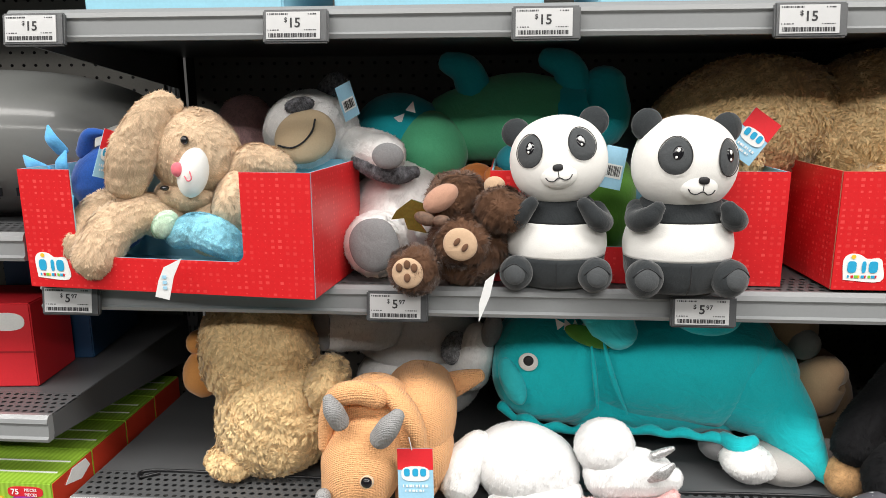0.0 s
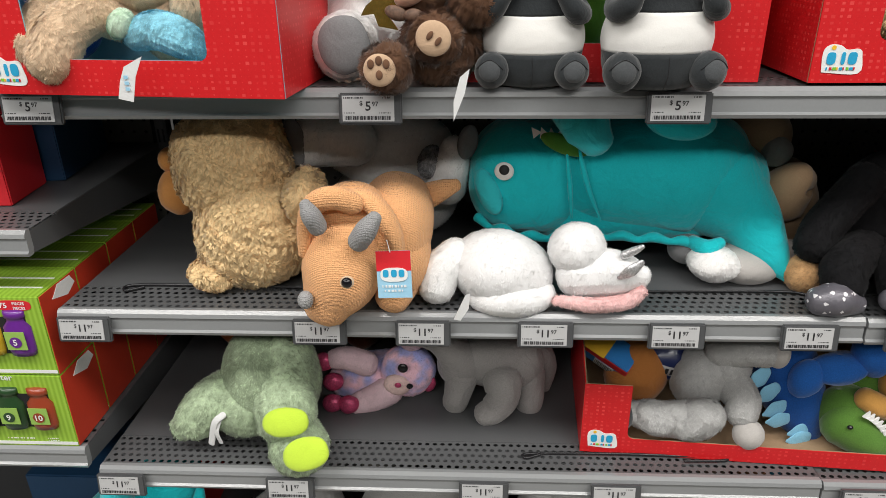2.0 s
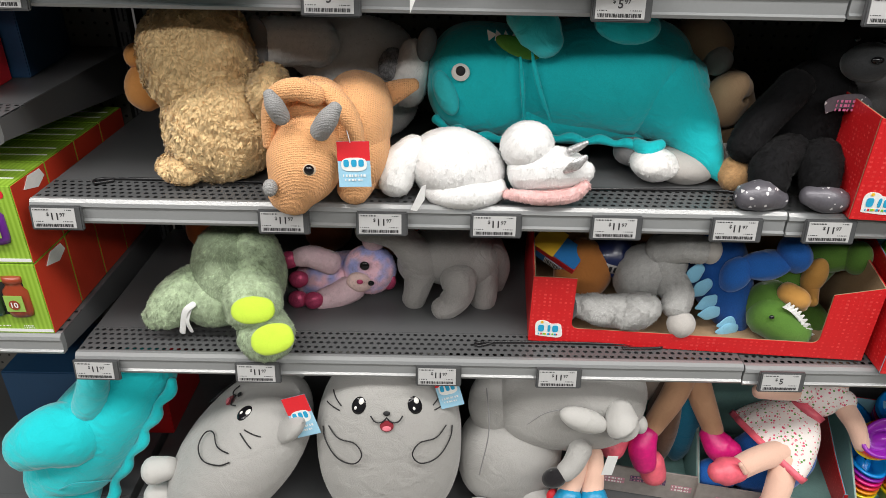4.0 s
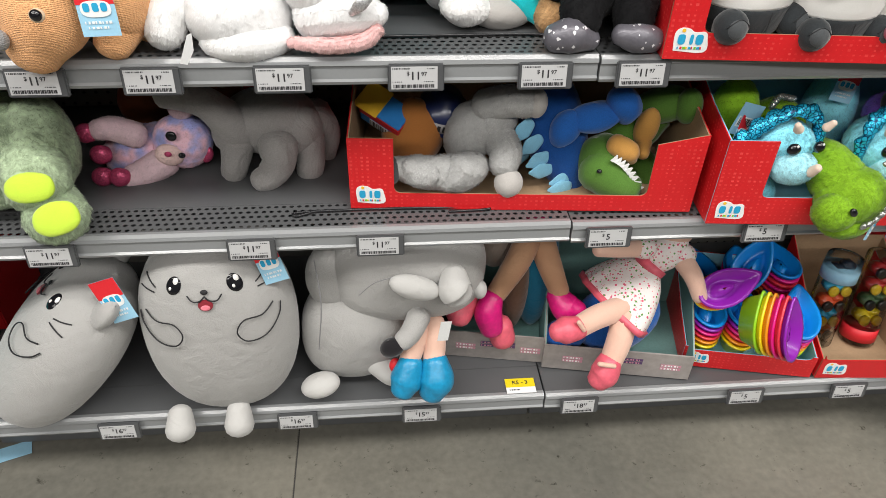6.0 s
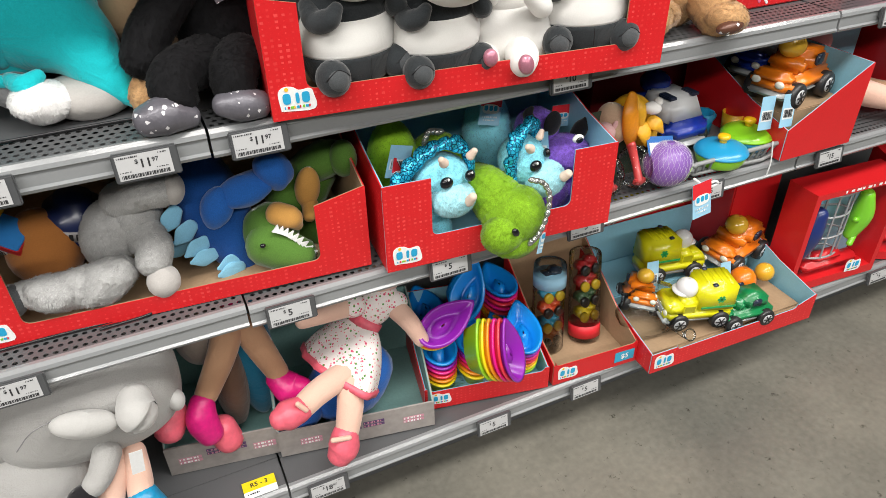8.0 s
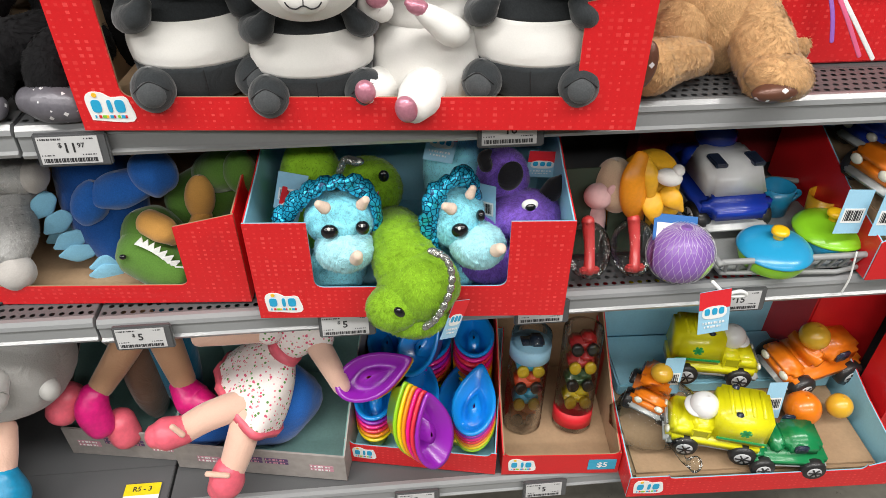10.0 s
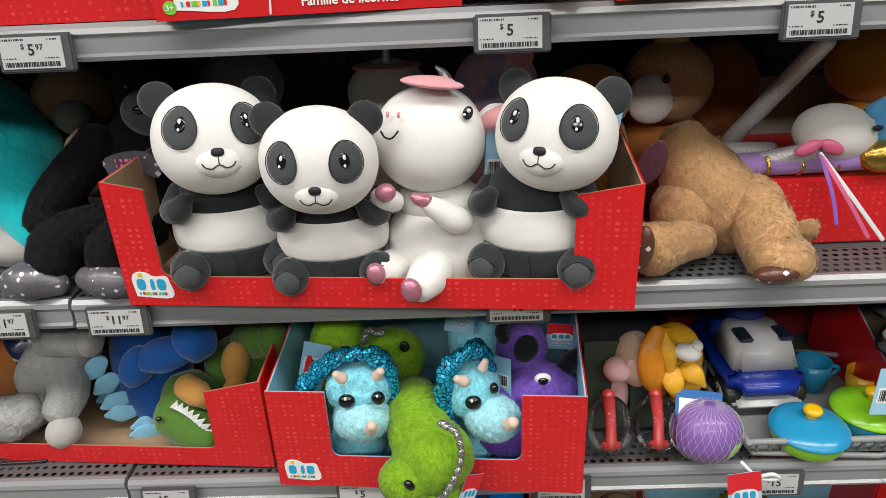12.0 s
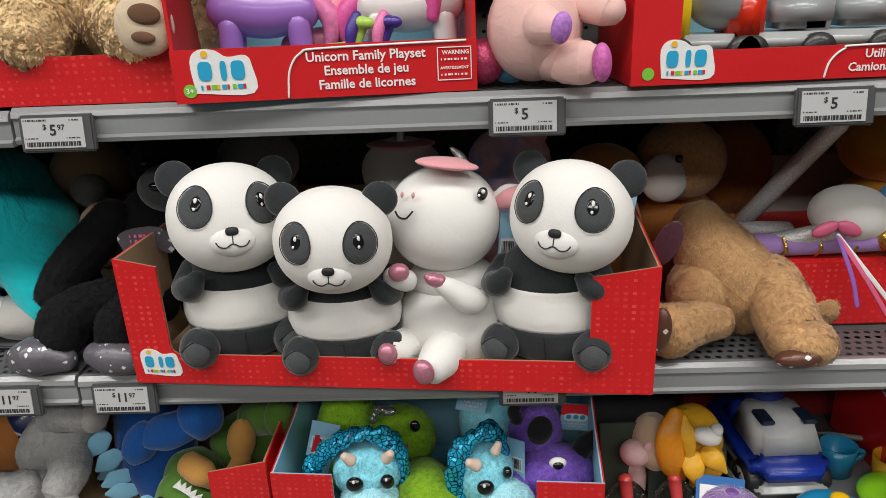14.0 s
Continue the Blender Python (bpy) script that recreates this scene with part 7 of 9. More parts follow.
for i in range(13):
    part("slat", tube([(0.008 + 0.02 * i, 0.001, 0.035), (0.016 + 0.0185 * i, 0.01, 0.006)], 0.0028, n=6), WIREG, bs)
part("rack_floor", box((0.13, 0.1, 0.004), (0.24, 0.18, 0.004), 0.001), WIREG, bs, "", False)
part("cable_tie", tube([(0.205, -0.006, 0.045), (0.208, -0.012, 0.0), (0.206, -0.012, -0.03)], 0.0016, n=6), RIBBON, bs, "white cable tie")
for x, y, c, k in ((1.63, 1.032, ("sky", (0.02, 0.30, 0.55)), ("lime", (0.25, 0.6, 0.02))), (1.74, 1.07, ("lime", (0.25, 0.6, 0.02)), ("sky", (0.02, 0.30, 0.55)))):
    po = thing("toy_pot", pose(x, y, SH_D + 0.007), "%s plastic toy pot with a yellow lid knob" % ("blue" if c[0] == "sky" else "green"), "toy", "toy pots in the rack")
    part("pot", lathe([(0.004, 0), (0.04, 0.0), (0.05, 0.012), (0.053, 0.026)], k=3), plastic("toy_" + k[0], k[1]), po)
    part("lid", lathe([(0.055, 0.026), (0.056, 0.03), (0.045, 0.04), (0.02, 0.047), (0.004, 0.048)], k=3), plastic("toy_" + c[0], c[1]), po)
    part("knob", lathe([(0.008, 0.047), (0.008, 0.053), (0.013, 0.057), (0.012, 0.064), (0.003, 0.066)], k=2), plastic("toy_yellow_knob", (0.85, 0.5, 0.01)), po, "yellow knob")
for x, y, c in ((1.70, 1.17, ("sky", (0.02, 0.30, 0.55))), (1.765, 1.135, ("amber", (0.8, 0.42, 0.02))), (1.80, 1.06, ("red_toy", (0.6, 0.03, 0.02)))):
    cu = thing("toy_cup", pose(x, y, SH_D + 0.007), "%s plastic toy cup" % ("blue" if c[0] == "sky" else "amber" if c[0] == "amber" else "red"), "toy", "toy cups in the rack")
    part("cup", lathe([(0.004, 0.002), (0.024, 0.0), (0.028, 0.05), (0.026, 0.05), (0.022, 0.006), (0.004, 0.006)], k=0), plastic("toy_" + c[0], c[1]), cu)
    part("handle", tube([(0.027, 0, 0.04), (0.042, 0, 0.032), (0.026, 0, 0.014)], 0.004, n=8), plastic("toy_" + c[0], c[1]), cu)
tv = tray(pose(1.762, 0.985, SH_D, 0, 0, 0), 0.21, 0.32, 0.03, 0.005, 0.03, 0.07, 0.165, 0.19, "red card tray with a slanted front and toy cars", BLUECARD, logo=False, h_r2=0.185, outer=REDPLAIN, slant=True)
part("riser", box((0.105, 0.17, 0.05), (0.19, 0.27, 0.09), 0.002), KRAFT, tv, "card riser", False)
toy_car(pose(1.85, 1.085, SH_D + 0.098, 0, 0, 12), ORAC, ORAC, "orange plastic toy car with a gold helmet driver", 1.35, ("gold", (0.6, 0.35, 0.03)))
toy_car(pose(1.9, 1.2, SH_D + 0.098, 0, 0, 12), NAVYC, WHITEC, "navy and white plastic toy police car", 1.3, ("navy", (0.01, 0.03, 0.2)))
for x, y, z in ((1.725, 1.02, 0.105), (1.775, 1.01, 0.105)):
    cd = thing("toy_card_tag", pose(x, y, SH_D + z, -10, 10, 10), "pale blue card tag with a barcode", "card tag", "loose card tags")
    hang_tag(cd, pose(0, 0, 0), 0.05, 0.07, "back")

# ---- bottom shelf ----
SH_E = 0.197
GREYCAT = mat("smooth_grey_plush", (0.37, 0.366, 0.355), 0.9, 0.06, 10, 0.5, 500, sheen=0.3)
FOOTW = velvet("off_white_plush", (0.47, 0.465, 0.45), 0.05)
TONGUE, MOUTHR = velvet("tongue_pink", (0.75, 0.2, 0.25)), velvet("mouth_red", (0.22, 0.02, 0.03))


def big_cat(at, label, feet, tag):
    """A large egg-shaped grey cat pillow with an embroidered face."""
    t = thing("cat_pillow", at, label, "plush toy", "grey cat pillows")
    c, r = (0, 0, 0.200), (0.148, 0.1, 0.205)
    b = part("body", ell(c, r, n=44, sq=0.88), GREYCAT, t)
    r = (0.1495, 0.1015, 0.2065)
    for s in (-1, 1):
        e = part("eye", patch(c, r, s * 26, 39, 14, 11, 0, 0.0085), GLOSSBLACK, b, "black embroidered eye")
        part("glint", [patch(c, r, s * 26 + 2, 41.5, 5, 4, 0, 0.0105, 12, 2), patch(c, r, s * 26 - 2, 37, 2.6, 2.2, 0, 0.0105, 10, 2)], WHITE, e)
        part("whisker", stroke(c, r, [(s * 43, 36), (s * 53, 39), (s * 62, 42)], 0.0013, 0.0095), BLACKSTITCH, b)
        part("whisker", stroke(c, r, [(s * 43, 33), (s * 53, 33.5), (s * 63, 34)], 0.0013, 0.0095), BLACKSTITCH, b)
        part("smile", stroke(c, r, [(0, 33), (s * 4, 30.5), (s * 9, 30.5), (s * 13, 33.5)], 0.0014, 0.0095), BLACKSTITCH, b)
        part("paw_line", stroke(c, r, [(s * 50, 22), (s * 38, 17.5), (s * 24, 17), (s * 18, 11), (s * 24, 5), (s * 38, 6), (s * 52, 14), (s * 57, 20)], 0.0014, 0.0095), BLACKSTITCH, b)
        part("ear", ell((s * 0.085, 0.0, 0.385), (0.034, 0.02, 0.045), (0, s * 28, 0)), GREYCAT, t)
    part("nose", patch(c, r, 0, 35.5, 6, 3, 0, 0.0095, 14, 3), BLACKSTITCH, b)
    part("mouth", patch(c, r, 0, 28.2, 11, 6.6, 0, 0.0085, 18, 4), MOUTHR, b, "open red mouth")
    part("tongue", patch(c, r, 0, 26.8, 7, 3, 0, 0.0105, 16, 3), TONGUE, b)
    for x, y, z in feet:
        part("foot", tube([(x, y + 0.02, z + 0.03), (x, y, z + 0.005)], [0.024, 0.03]), FOOTW, t, "off-white foot")
    if tag:
        hang_tag(t, pose(*tag), 0.045, 0.085)
    return t


big_cat(pose(-0.041, 1.032, SH_E - 0.004, -7, 0, 2), "large grey cat pillow with a smiling embroidered face", ((-0.1, -0.085, -0.01), (0.015, -0.085, -0.01)), (0.115, -0.06, 0.36, 0, -15, 0))
big_cat(Matrix.Translation((-0.364, 1.080, 0.331)) @ pose(0, 0, 0, -4, 42, 0) @ pose(0, 0, 0, 0, 0, -84) @ Matrix.Translation((0, 0, -0.2)), "large grey cat pillow tipped over on its side", ((0.029, -0.119, 0.068), (0.029, -0.075, 0.007)), None)
hc2 = thing("card_tag", pose(-0.205, 1.0, 0.5, -8, -18, 0), "red and blue card tag hanging from a cat pillow", "card tag", "loose card tags")
hang_tag(hc2, pose(0, 0, 0), 0.048, 0.09)

tq = thing("teal_dinosaur_plush", pose(-0.68, 1.08, SH_E), "bright teal dinosaur pillow standing on its head", "plush toy")
part("body", tube([(0.126, 0.060, 0.297), (0.070, 0.040, 0.244), (-0.001, 0.020, 0.159), (-0.068, 0.000, 0.062), (-0.062, -0.030, -0.003)], [0.0640, 0.0845, 0.0959, 0.0868, 0.0594], n=30), TEAL, tq)
part("snout", ell((-0.029, -0.050, -0.037), (0.0502, 0.035, 0.0274), (0, 6, 0)), TEAL, tq)
part("arm", tube([(-0.001, -0.030, 0.203), (-0.045, -0.050, 0.209), (-0.090, -0.060, 0.190)], [0.0685, 0.064, 0.0502]), TEAL, tq)
part("foot", tube([(0.035, -0.020, 0.267), (0.061, -0.030, 0.332), (0.074, -0.030, 0.378)], [0.0343, 0.0297, 0.0274]), TEALL, tq)
part("ruffle", tube([(0.192, 0.020, 0.300), (0.188, 0.010, 0.279), (0.162, 0.005, 0.252), (0.153, 0.000, 0.222), (0.126, -0.005, 0.192), (0.117, -0.010, 0.159), (0.087, -0.015, 0.128), (0.074, -0.020, 0.095), (0.045, -0.025, 0.061), (0.038, -0.030, 0.025), (0.016, -0.040, -0.006), (0.005, -0.045, -0.040)], [0.009, 0.013, 0.009, 0.013, 0.009, 0.013, 0.009, 0.013, 0.009, 0.013, 0.009, 0.013], n=10, k=5), TEAL, tq, "ruffled seam")
# Fold drawn as a thin darker teal line, its shade put into colour.
part("crease", tube([(-0.048, -0.080, 0.088), (0.002, -0.090, 0.121), (0.040, -0.080, 0.116), (0.053, -0.050, 0.088)], 0.0015, n=6), TEALB, tq)
part("fabric_label", ell((-0.068, -0.080, 0.037), (0.0114, 0.002, 0.0274), (0, -30, 0), 10), RIBBON, tq, "white fabric label")

el = thing("elephant_pillow", pose(0.31, 1.10, SH_E), "big smooth grey elephant pillow lying on its back over another", "plush toy")
part("belly", ell((0.021, 0.020, 0.268), (0.1544, 0.10, 0.1065), (0, 2, 0), 40, 0.015, 0.72), GREYCAT, el)
part("ear", ell((0.026, -0.100, 0.306), (0.05, 0.022, 0.0239), (0, 22, 0), 24, 0.03), FOOTW, el)
part("ear", tube([(0.101, -0.070, 0.306), (0.101, -0.100, 0.298), (0.105, -0.105, 0.292)], [0.0261, 0.0326, 0.0304]), FOOTW, el)
part("foot", ell((0.158, -0.040, 0.243), (0.0152, 0.02, 0.0196)), FOOTW, el)
part("flank", [ell((-0.096, 0.000, 0.117), (0.1109, 0.085, 0.1141), (0, 0, 0), 34, 0.02, 0.82), ell((-0.127, 0.020, 0.241), (0.063, 0.06, 0.0815), n=26)], GREYCAT, el)
part("paw", ell((-0.169, -0.100, 0.051), (0.0413, 0.03, 0.0228), (0, -14, 0)), FOOTW, el)
part("paw", tube([(-0.053, -0.060, 0.067), (-0.020, -0.080, 0.051), (0.002, -0.090, 0.042)], [0.0261, 0.0261, 0.0152]), FOOTW, el)
part("seam", tube([(-0.159, -0.050, 0.338), (-0.152, -0.080, 0.254), (-0.166, -0.080, 0.134)], 0.0012, n=5), SOLE, el)
part("hip_seam", tube([(-0.078, -0.090, 0.284), (-0.049, -0.095, 0.316), (-0.013, -0.095, 0.329)], 0.001, n=5), SOLE, el)
SATINB = mat("blue_satin", (0.01, 0.25, 0.46), 0.32, 0.2, 40, 0.4, 120)
SKIN = velvet("pale_skin_cloth", (0.72, 0.47, 0.37), 0.05)
SKIND = velvet("tan_skin_cloth", (0.42, 0.24, 0.14), 0.05)
MAG = mat("magenta_satin", (0.60, 0.01, 0.17), 0.35, 0.2, 40, 0.4, 120)
CORAL = mat("coral_pink_satin", (0.72, 0.12, 0.17), 0.4, 0.15, 40, 0.3, 120)


def floral():
    """White cotton printed with small pink flowers and green leaves."""
    m = mat("floral_cotton", (0.78, 0.72, 0.70), 0.85, 0.05, 20, 0.2, 300)
    nt = m.node_tree
    b = nt.nodes["Principled BSDF"]
    base = b.inputs["Base Color"].links[0].from_socket
    tc = nt.nodes.new("ShaderNodeTexCoord")
    for sc, lim, col, rnd in ((105, 0.25, (0.62, 0.08, 0.16, 1), 1.0), (125, 0.22, (0.72, 0.26, 0.30, 1), 1.0), (95, 0.22, (0.10, 0.26, 0.06, 1), 0.9)):
        vo = nt.nodes.new("ShaderNodeTexVoronoi")
        vo.inputs["Scale"].default_value, vo.inputs["Randomness"].default_value = sc, rnd
        lt = nt.nodes.new("ShaderNodeMath")
        lt.operation, lt.inputs[1].default_value = "LESS_THAN", lim
        mx = nt.nodes.new("ShaderNodeMix")
        mx.data_type, mx.inputs[7].default_value = "RGBA", col
        nt.links.new(tc.outputs["Object"], vo.inputs["Vector"])
        nt.links.new(vo.outputs["Distance"], lt.inputs[0])
        nt.links.new(lt.outputs[0], mx.inputs[0])
        nt.links.new(base, mx.inputs[6])
        base = mx.outputs[2]
    nt.links.new(base, b.inputs["Base Color"])
    return m


FLORAL = floral()
ob = solid("rag_doll", [tube([(0.005, 0.045, 0.178), (-0.009, 0.015, 0.148), (-0.026, -0.010, 0.108)], [0.0216, 0.0227, 0.0205]), tube([(0.032, 0.045, 0.176), (0.031, 0.015, 0.143), (0.027, -0.010, 0.114)], [0.0216, 0.0227, 0.0216]),
                        tube([(-0.019, -0.010, 0.117), (-0.028, -0.023, 0.086), (-0.036, -0.033, 0.069)], [0.026, 0.0335, 0.026], n=18), tube([(0.031, -0.010, 0.117), (0.032, -0.025, 0.085), (0.023, -0.035, 0.060)], [0.027, 0.0368, 0.0281], n=18),
                        tube([(0.000, 0.025, 0.214), (-0.017, 0.005, 0.190), (-0.034, -0.005, 0.176)], [0.0238, 0.0216, 0.0195]), ell((-0.054, -0.010, 0.167), (0.026, 0.02, 0.0195), (0, -25, 0)), ell((-0.049, 0.005, 0.098), (0.013, 0.012, 0.0173))],
           [SKIN, SKIN, SATINB, SATINB, GREYCAT, BLKF, TAGRED], "rag doll legs in blue satin boots under a grey pillow", "doll", at=pose(0.345, 0.995, SH_E), smooth=True)
tagb = solid("fabric_label", plate([(0, 0), (0.02, 0.004), (0.024, -0.045), (0.004, -0.05)], 0.001, "xz", 0), RIBBON, "white folded fabric label hanging from a plush", "label", at=pose(0.383, 0.965, 0.445, 0, 12, 0))

WOODGREY = mat("grey_wood_print_card", (0.30, 0.275, 0.26), 0.6, 0.2, 6, 0.05, 60)
TEALIN = mat("dusty_teal_card", (0.16, 0.30, 0.28), 0.7, 0.1)
DOLLTXT, DOLLTXT2 = paper("doll_print_purple", (0.10, 0.05, 0.14)), paper("doll_print_pink", (0.55, 0.25, 0.32))


def doll_box(at, w, d, h, label):
    t = thing("doll_box", at, label, "display box", "grey doll boxes")
    part("front_panel", rect(0, w, 0, h, 0, 0.004), WOODGREY, t, "", False)
    for x in (0, w - 0.004):
        so = [(0.0042, 0), (d, 0), (d, h * 2.6), (d * 0.5, h * 2.2), (0.0042, h)]
        part("side_panel", [plate(so, 0.002, "yz", x), plate(so, 0.002, "yz", x + 0.002)], [WOODGREY, TEALIN] if x == 0 else [TEALIN, WOODGREY], t, "", False)
    part("back_panel", rect(0.0042, w - 0.0042, 0, h * 2.6, d - 0.004, 0.004), TEALIN, t, "", False)
    part("base_panel", box((w / 2, d / 2, 0.0015), (w - 0.01, d - 0.01, 0.003)), TEALIN, t, "", False)
    for i, x in enumerate((0.2, 0.45, 0.6, 0.86)):
        z = h * (0.45 if i % 3 else 0.3)
        o = part("logo", [rect(x * w - 0.022, x * w + 0.022, z + 0.004 + 0.009 * k, z + 0.011 + 0.009 * k, -0.0006) for k in range(2)], DOLLTXT if i % 3 else DOLLTXT2, t, "printed lettering shapes", False)
        part("letter", bars(x * w - 0.02, x * w + 0.02, z + 0.0055, z + 0.0095, 6, -0.0012) + bars(x * w - 0.02, x * w + 0.02, z + 0.0145, z + 0.0185, 6, -0.0012), DOLLTXT2 if i % 3 else WHITECARD, o, "", False)
    return t


doll_box(pose(0.412, 1.115, SH_E, 0, 0, -10), 0.218, 0.26, 0.075, "grey wood-print doll box with a doll lying in it")
doll_box(pose(0.622, 1.064, SH_E, 0, 0, -10.5), 0.322, 0.26, 0.07, "grey wood-print doll box holding a floral doll")
solid("rag_doll", [tube([(0.10, 0.10, 0.30), (0.06, 0.05, 0.235), (0.01, 0.01, 0.175)], [0.03, 0.028, 0.022]), tube([(0.0, 0.0, 0.17), (-0.008, -0.012, 0.14), (0.0, -0.02, 0.105)], [0.024, 0.03, 0.026]),
                   tube([(0.10, 0.10, 0.30), (0.125, 0.06, 0.225), (0.15, 0.02, 0.165)], [0.03, 0.028, 0.022]), tube([(0.145, 0.02, 0.155), (0.165, 0.0, 0.135), (0.185, -0.01, 0.13)], [0.024, 0.033, 0.027]),
                   ell((0.10, 0.12, 0.335), (0.05, 0.05, 0.04)), ell((0.06, 0.08, 0.14), (0.035, 0.05, 0.13)), ell((0.02, 0.13, 0.24), (0.045, 0.05, 0.08)), tube([(-0.055, 0.02, 0.15), (-0.07, 0.0, 0.125)], [0.03, 0.028]), tube([(0.02, -0.0, 0.09), (0.03, -0.01, 0.06)], [0.03, 0.028])],
      [SKIND, MAG, SKIND, MAG, MAG, velvet("brown_hair", (0.12, 0.07, 0.045)), velvet("grey_brown_hair", (0.30, 0.25, 0.21)), CORAL, CORAL], "rag doll with tan legs and magenta satin shoes in a box", "doll", at=pose(0.505, 1.105, SH_E + 0.004), smooth=True)
skirt = [(0.032, 0.0), (0.064, -0.03), (0.09, -0.075), (0.103, -0.118)]
sk = lathe([(r_ * (1 + 0.0), z_) for r_, z_ in reversed(skirt)], 40, 0.6, (0, 0, 0), (0, 0, 0))
ang = np.arctan2(sk[0][:, 1], sk[0][:, 0])
fl = 1 + 0.05 * np.sin(9 * ang) * np.clip(-sk[0][:, 2] / 0.12, 0, 1)
sk = (sk[0] * np.stack([fl, fl, np.ones_like(fl)], -1), sk[1])
hem = lathe([(0.1045, -0.123), (0.105, -0.109)], 40, 0.62, k=0)
hem = (hem[0] * np.stack([1 + 0.05 * np.sin(9 * np.arctan2(hem[0][:, 1], hem[0][:, 0]))] * 2 + [np.ones(len(hem[0]))], -1), hem[1])
M = Matrix.Translation((-0.017, 0.015, -0.003)) @ (Vector((0.642, 0.225, 0.733)).to_track_quat("Z", "Y").to_matrix().to_4x4())
solid("rag_doll", [moved(sk, M), moved(hem, M), moved(lathe([(0.039, -0.012), (0.040, 0.008)], 30, 0.72, k=0), M), moved(ell((0, 0, 0.045), (0.044, 0.036, 0.055)), M), ell((0.030, 0.045, 0.081), (0.045, 0.045, 0.05)),
                   tube([(-0.086, -0.055, -0.057), (-0.149, -0.075, -0.064), (-0.194, -0.090, -0.080)], [0.0264, 0.0253, 0.023], n=16), tube([(-0.081, -0.065, -0.068), (-0.099, -0.100, -0.112), (-0.119, -0.125, -0.154)], [0.0276, 0.0264, 0.023], n=16),
                   tube([(-0.190, -0.090, -0.077), (-0.219, -0.097, -0.075), (-0.234, -0.100, -0.075)], [0.0253, 0.0287, 0.0218], n=16), tube([(-0.121, -0.125, -0.147), (-0.129, -0.133, -0.171), (-0.140, -0.137, -0.186)], [0.0264, 0.031, 0.0253], n=16),
                   tube([(0.045, -0.005, 0.020), (0.064, -0.030, -0.006), (0.081, -0.045, -0.046)], [0.0218, 0.0195, 0.0161], n=16), tube([(-0.057, 0.015, 0.045), (-0.111, -0.005, 0.059), (-0.149, -0.015, 0.067)], [0.0207, 0.0172, 0.0149], n=16), ell((0.043, 0.005, 0.027), (0.0299, 0.024, 0.0276)), ell((-0.039, 0.015, 0.043), (0.0276, 0.024, 0.023)), tube([(-0.197, -0.110, -0.041), (-0.184, -0.112, -0.062)], 0.005, n=8), tube([(-0.151, -0.147, -0.126), (-0.118, -0.147, -0.135)], 0.005, n=8)],
      [FLORAL, CORAL, CORAL, FLORAL, SKIN, SKIN, SKIN, CORAL, CORAL, SKIN, SKIN, FLORAL, FLORAL, SKIN, SKIN], "rag doll in a pink floral dress leaning out of a box", "doll", at=pose(0.862, 1.115, 0.43), smooth=True)
bp_ = thing("blue_plush", pose(0.80, 1.13, SH_E + 0.004), "crumpled bright blue plush in a doll box", "plush toy")
part("body", ell((0, 0, 0.08), (0.1, 0.07, 0.08), (0, -20, 0), 26, 0.06), BLUEL, bp_)
part("paw", ell((-0.12, -0.02, 0.05), (0.05, 0.035, 0.04), lump=0.04), BLUEL, bp_)
kb = thing("blue_plush", pose(0.62, 1.2, SH_E + 0.004), "small teal blue plush at the box back", "plush toy")
part("body", ell((0, 0, 0.17), (0.045, 0.04, 0.17)), velvet("petrol_plush", (0.01, 0.15, 0.26)), kb)
st = thing("shelf_sticker", pose(0.565, 0.992, SH_E + 0.0005), "yellow and white sale sticker on the shelf", "sticker")
part("card", plate([(-0.032, 0), (0.032, 0), (0.032, 0.04), (-0.032, 0.04)], 0.001, "xy", 0), WHITECARD, st, "", False)
part("head", plate([(-0.032, 0.016), (0.032, 0.016), (0.032, 0.04), (-0.032, 0.04)], 0.0006, "xy", 0.0012), mat("sticker_yellow", (0.75, 0.6, 0.01), 0.5), st, "yellow strip", False)
part("writing", [moved(g, pose(0, 0.0, 0.0022, -90)) for g in [lettering("R5 - 3", 0.014, (0, 0, 0.028))] + bars(-0.025, 0.0, 0.007, 0.010, 6, 0)], INK, st, "", False)

# ---- boats ----
RAIN = [("boat_blue", (0.005, 0.24, 0.72)), ("boat_red", (0.75, 0.035, 0.06)), ("boat_pink", (0.75, 0.01, 0.22)), ("boat_purple", (0.26, 0.015, 0.38)), ("boat_orange", (0.85, 0.3, 0.01)), ("boat_yellow", (0.85, 0.68, 0.01)), ("boat_lime", (0.3, 0.62, 0.02))]


def hull(s=1.0):
    """A small open boat: pointed bow, flat stern, wall and floor, a cabin stub inside."""
    def ring(w, l, z):
        a = np.linspace(0, 2 * np.pi, 28, endpoint=False)
        y = np.cos(a)
        k = np.where(y > 0, (1 - np.abs(y) ** 1.8 * 0.55), 1.0)
        return np.stack([np.sin(a) * w * k, np.where(y > 0, y * 1.45, y * 1.05) * l, np.full(28, z)], -1)
    rs = [ring(0.004, 0.006, 0), ring(0.026, 0.042, 0), ring(0.036, 0.054, 0.026), ring(0.042, 0.06, 0.028), ring(0.042, 0.06, 0.031), ring(0.034, 0.052, 0.031), ring(0.025, 0.041, 0.006), ring(0.013, 0.02, 0.006), ring(0.012, 0.018, 0.022), ring(0.002, 0.004, 0.024)]
    v = np.vstack(rs) * s * np.array((1, 1, 1.45))
    return v, [tuple(reversed(q)) for q in grid_faces(len(rs), 28)]


HULLS = {}


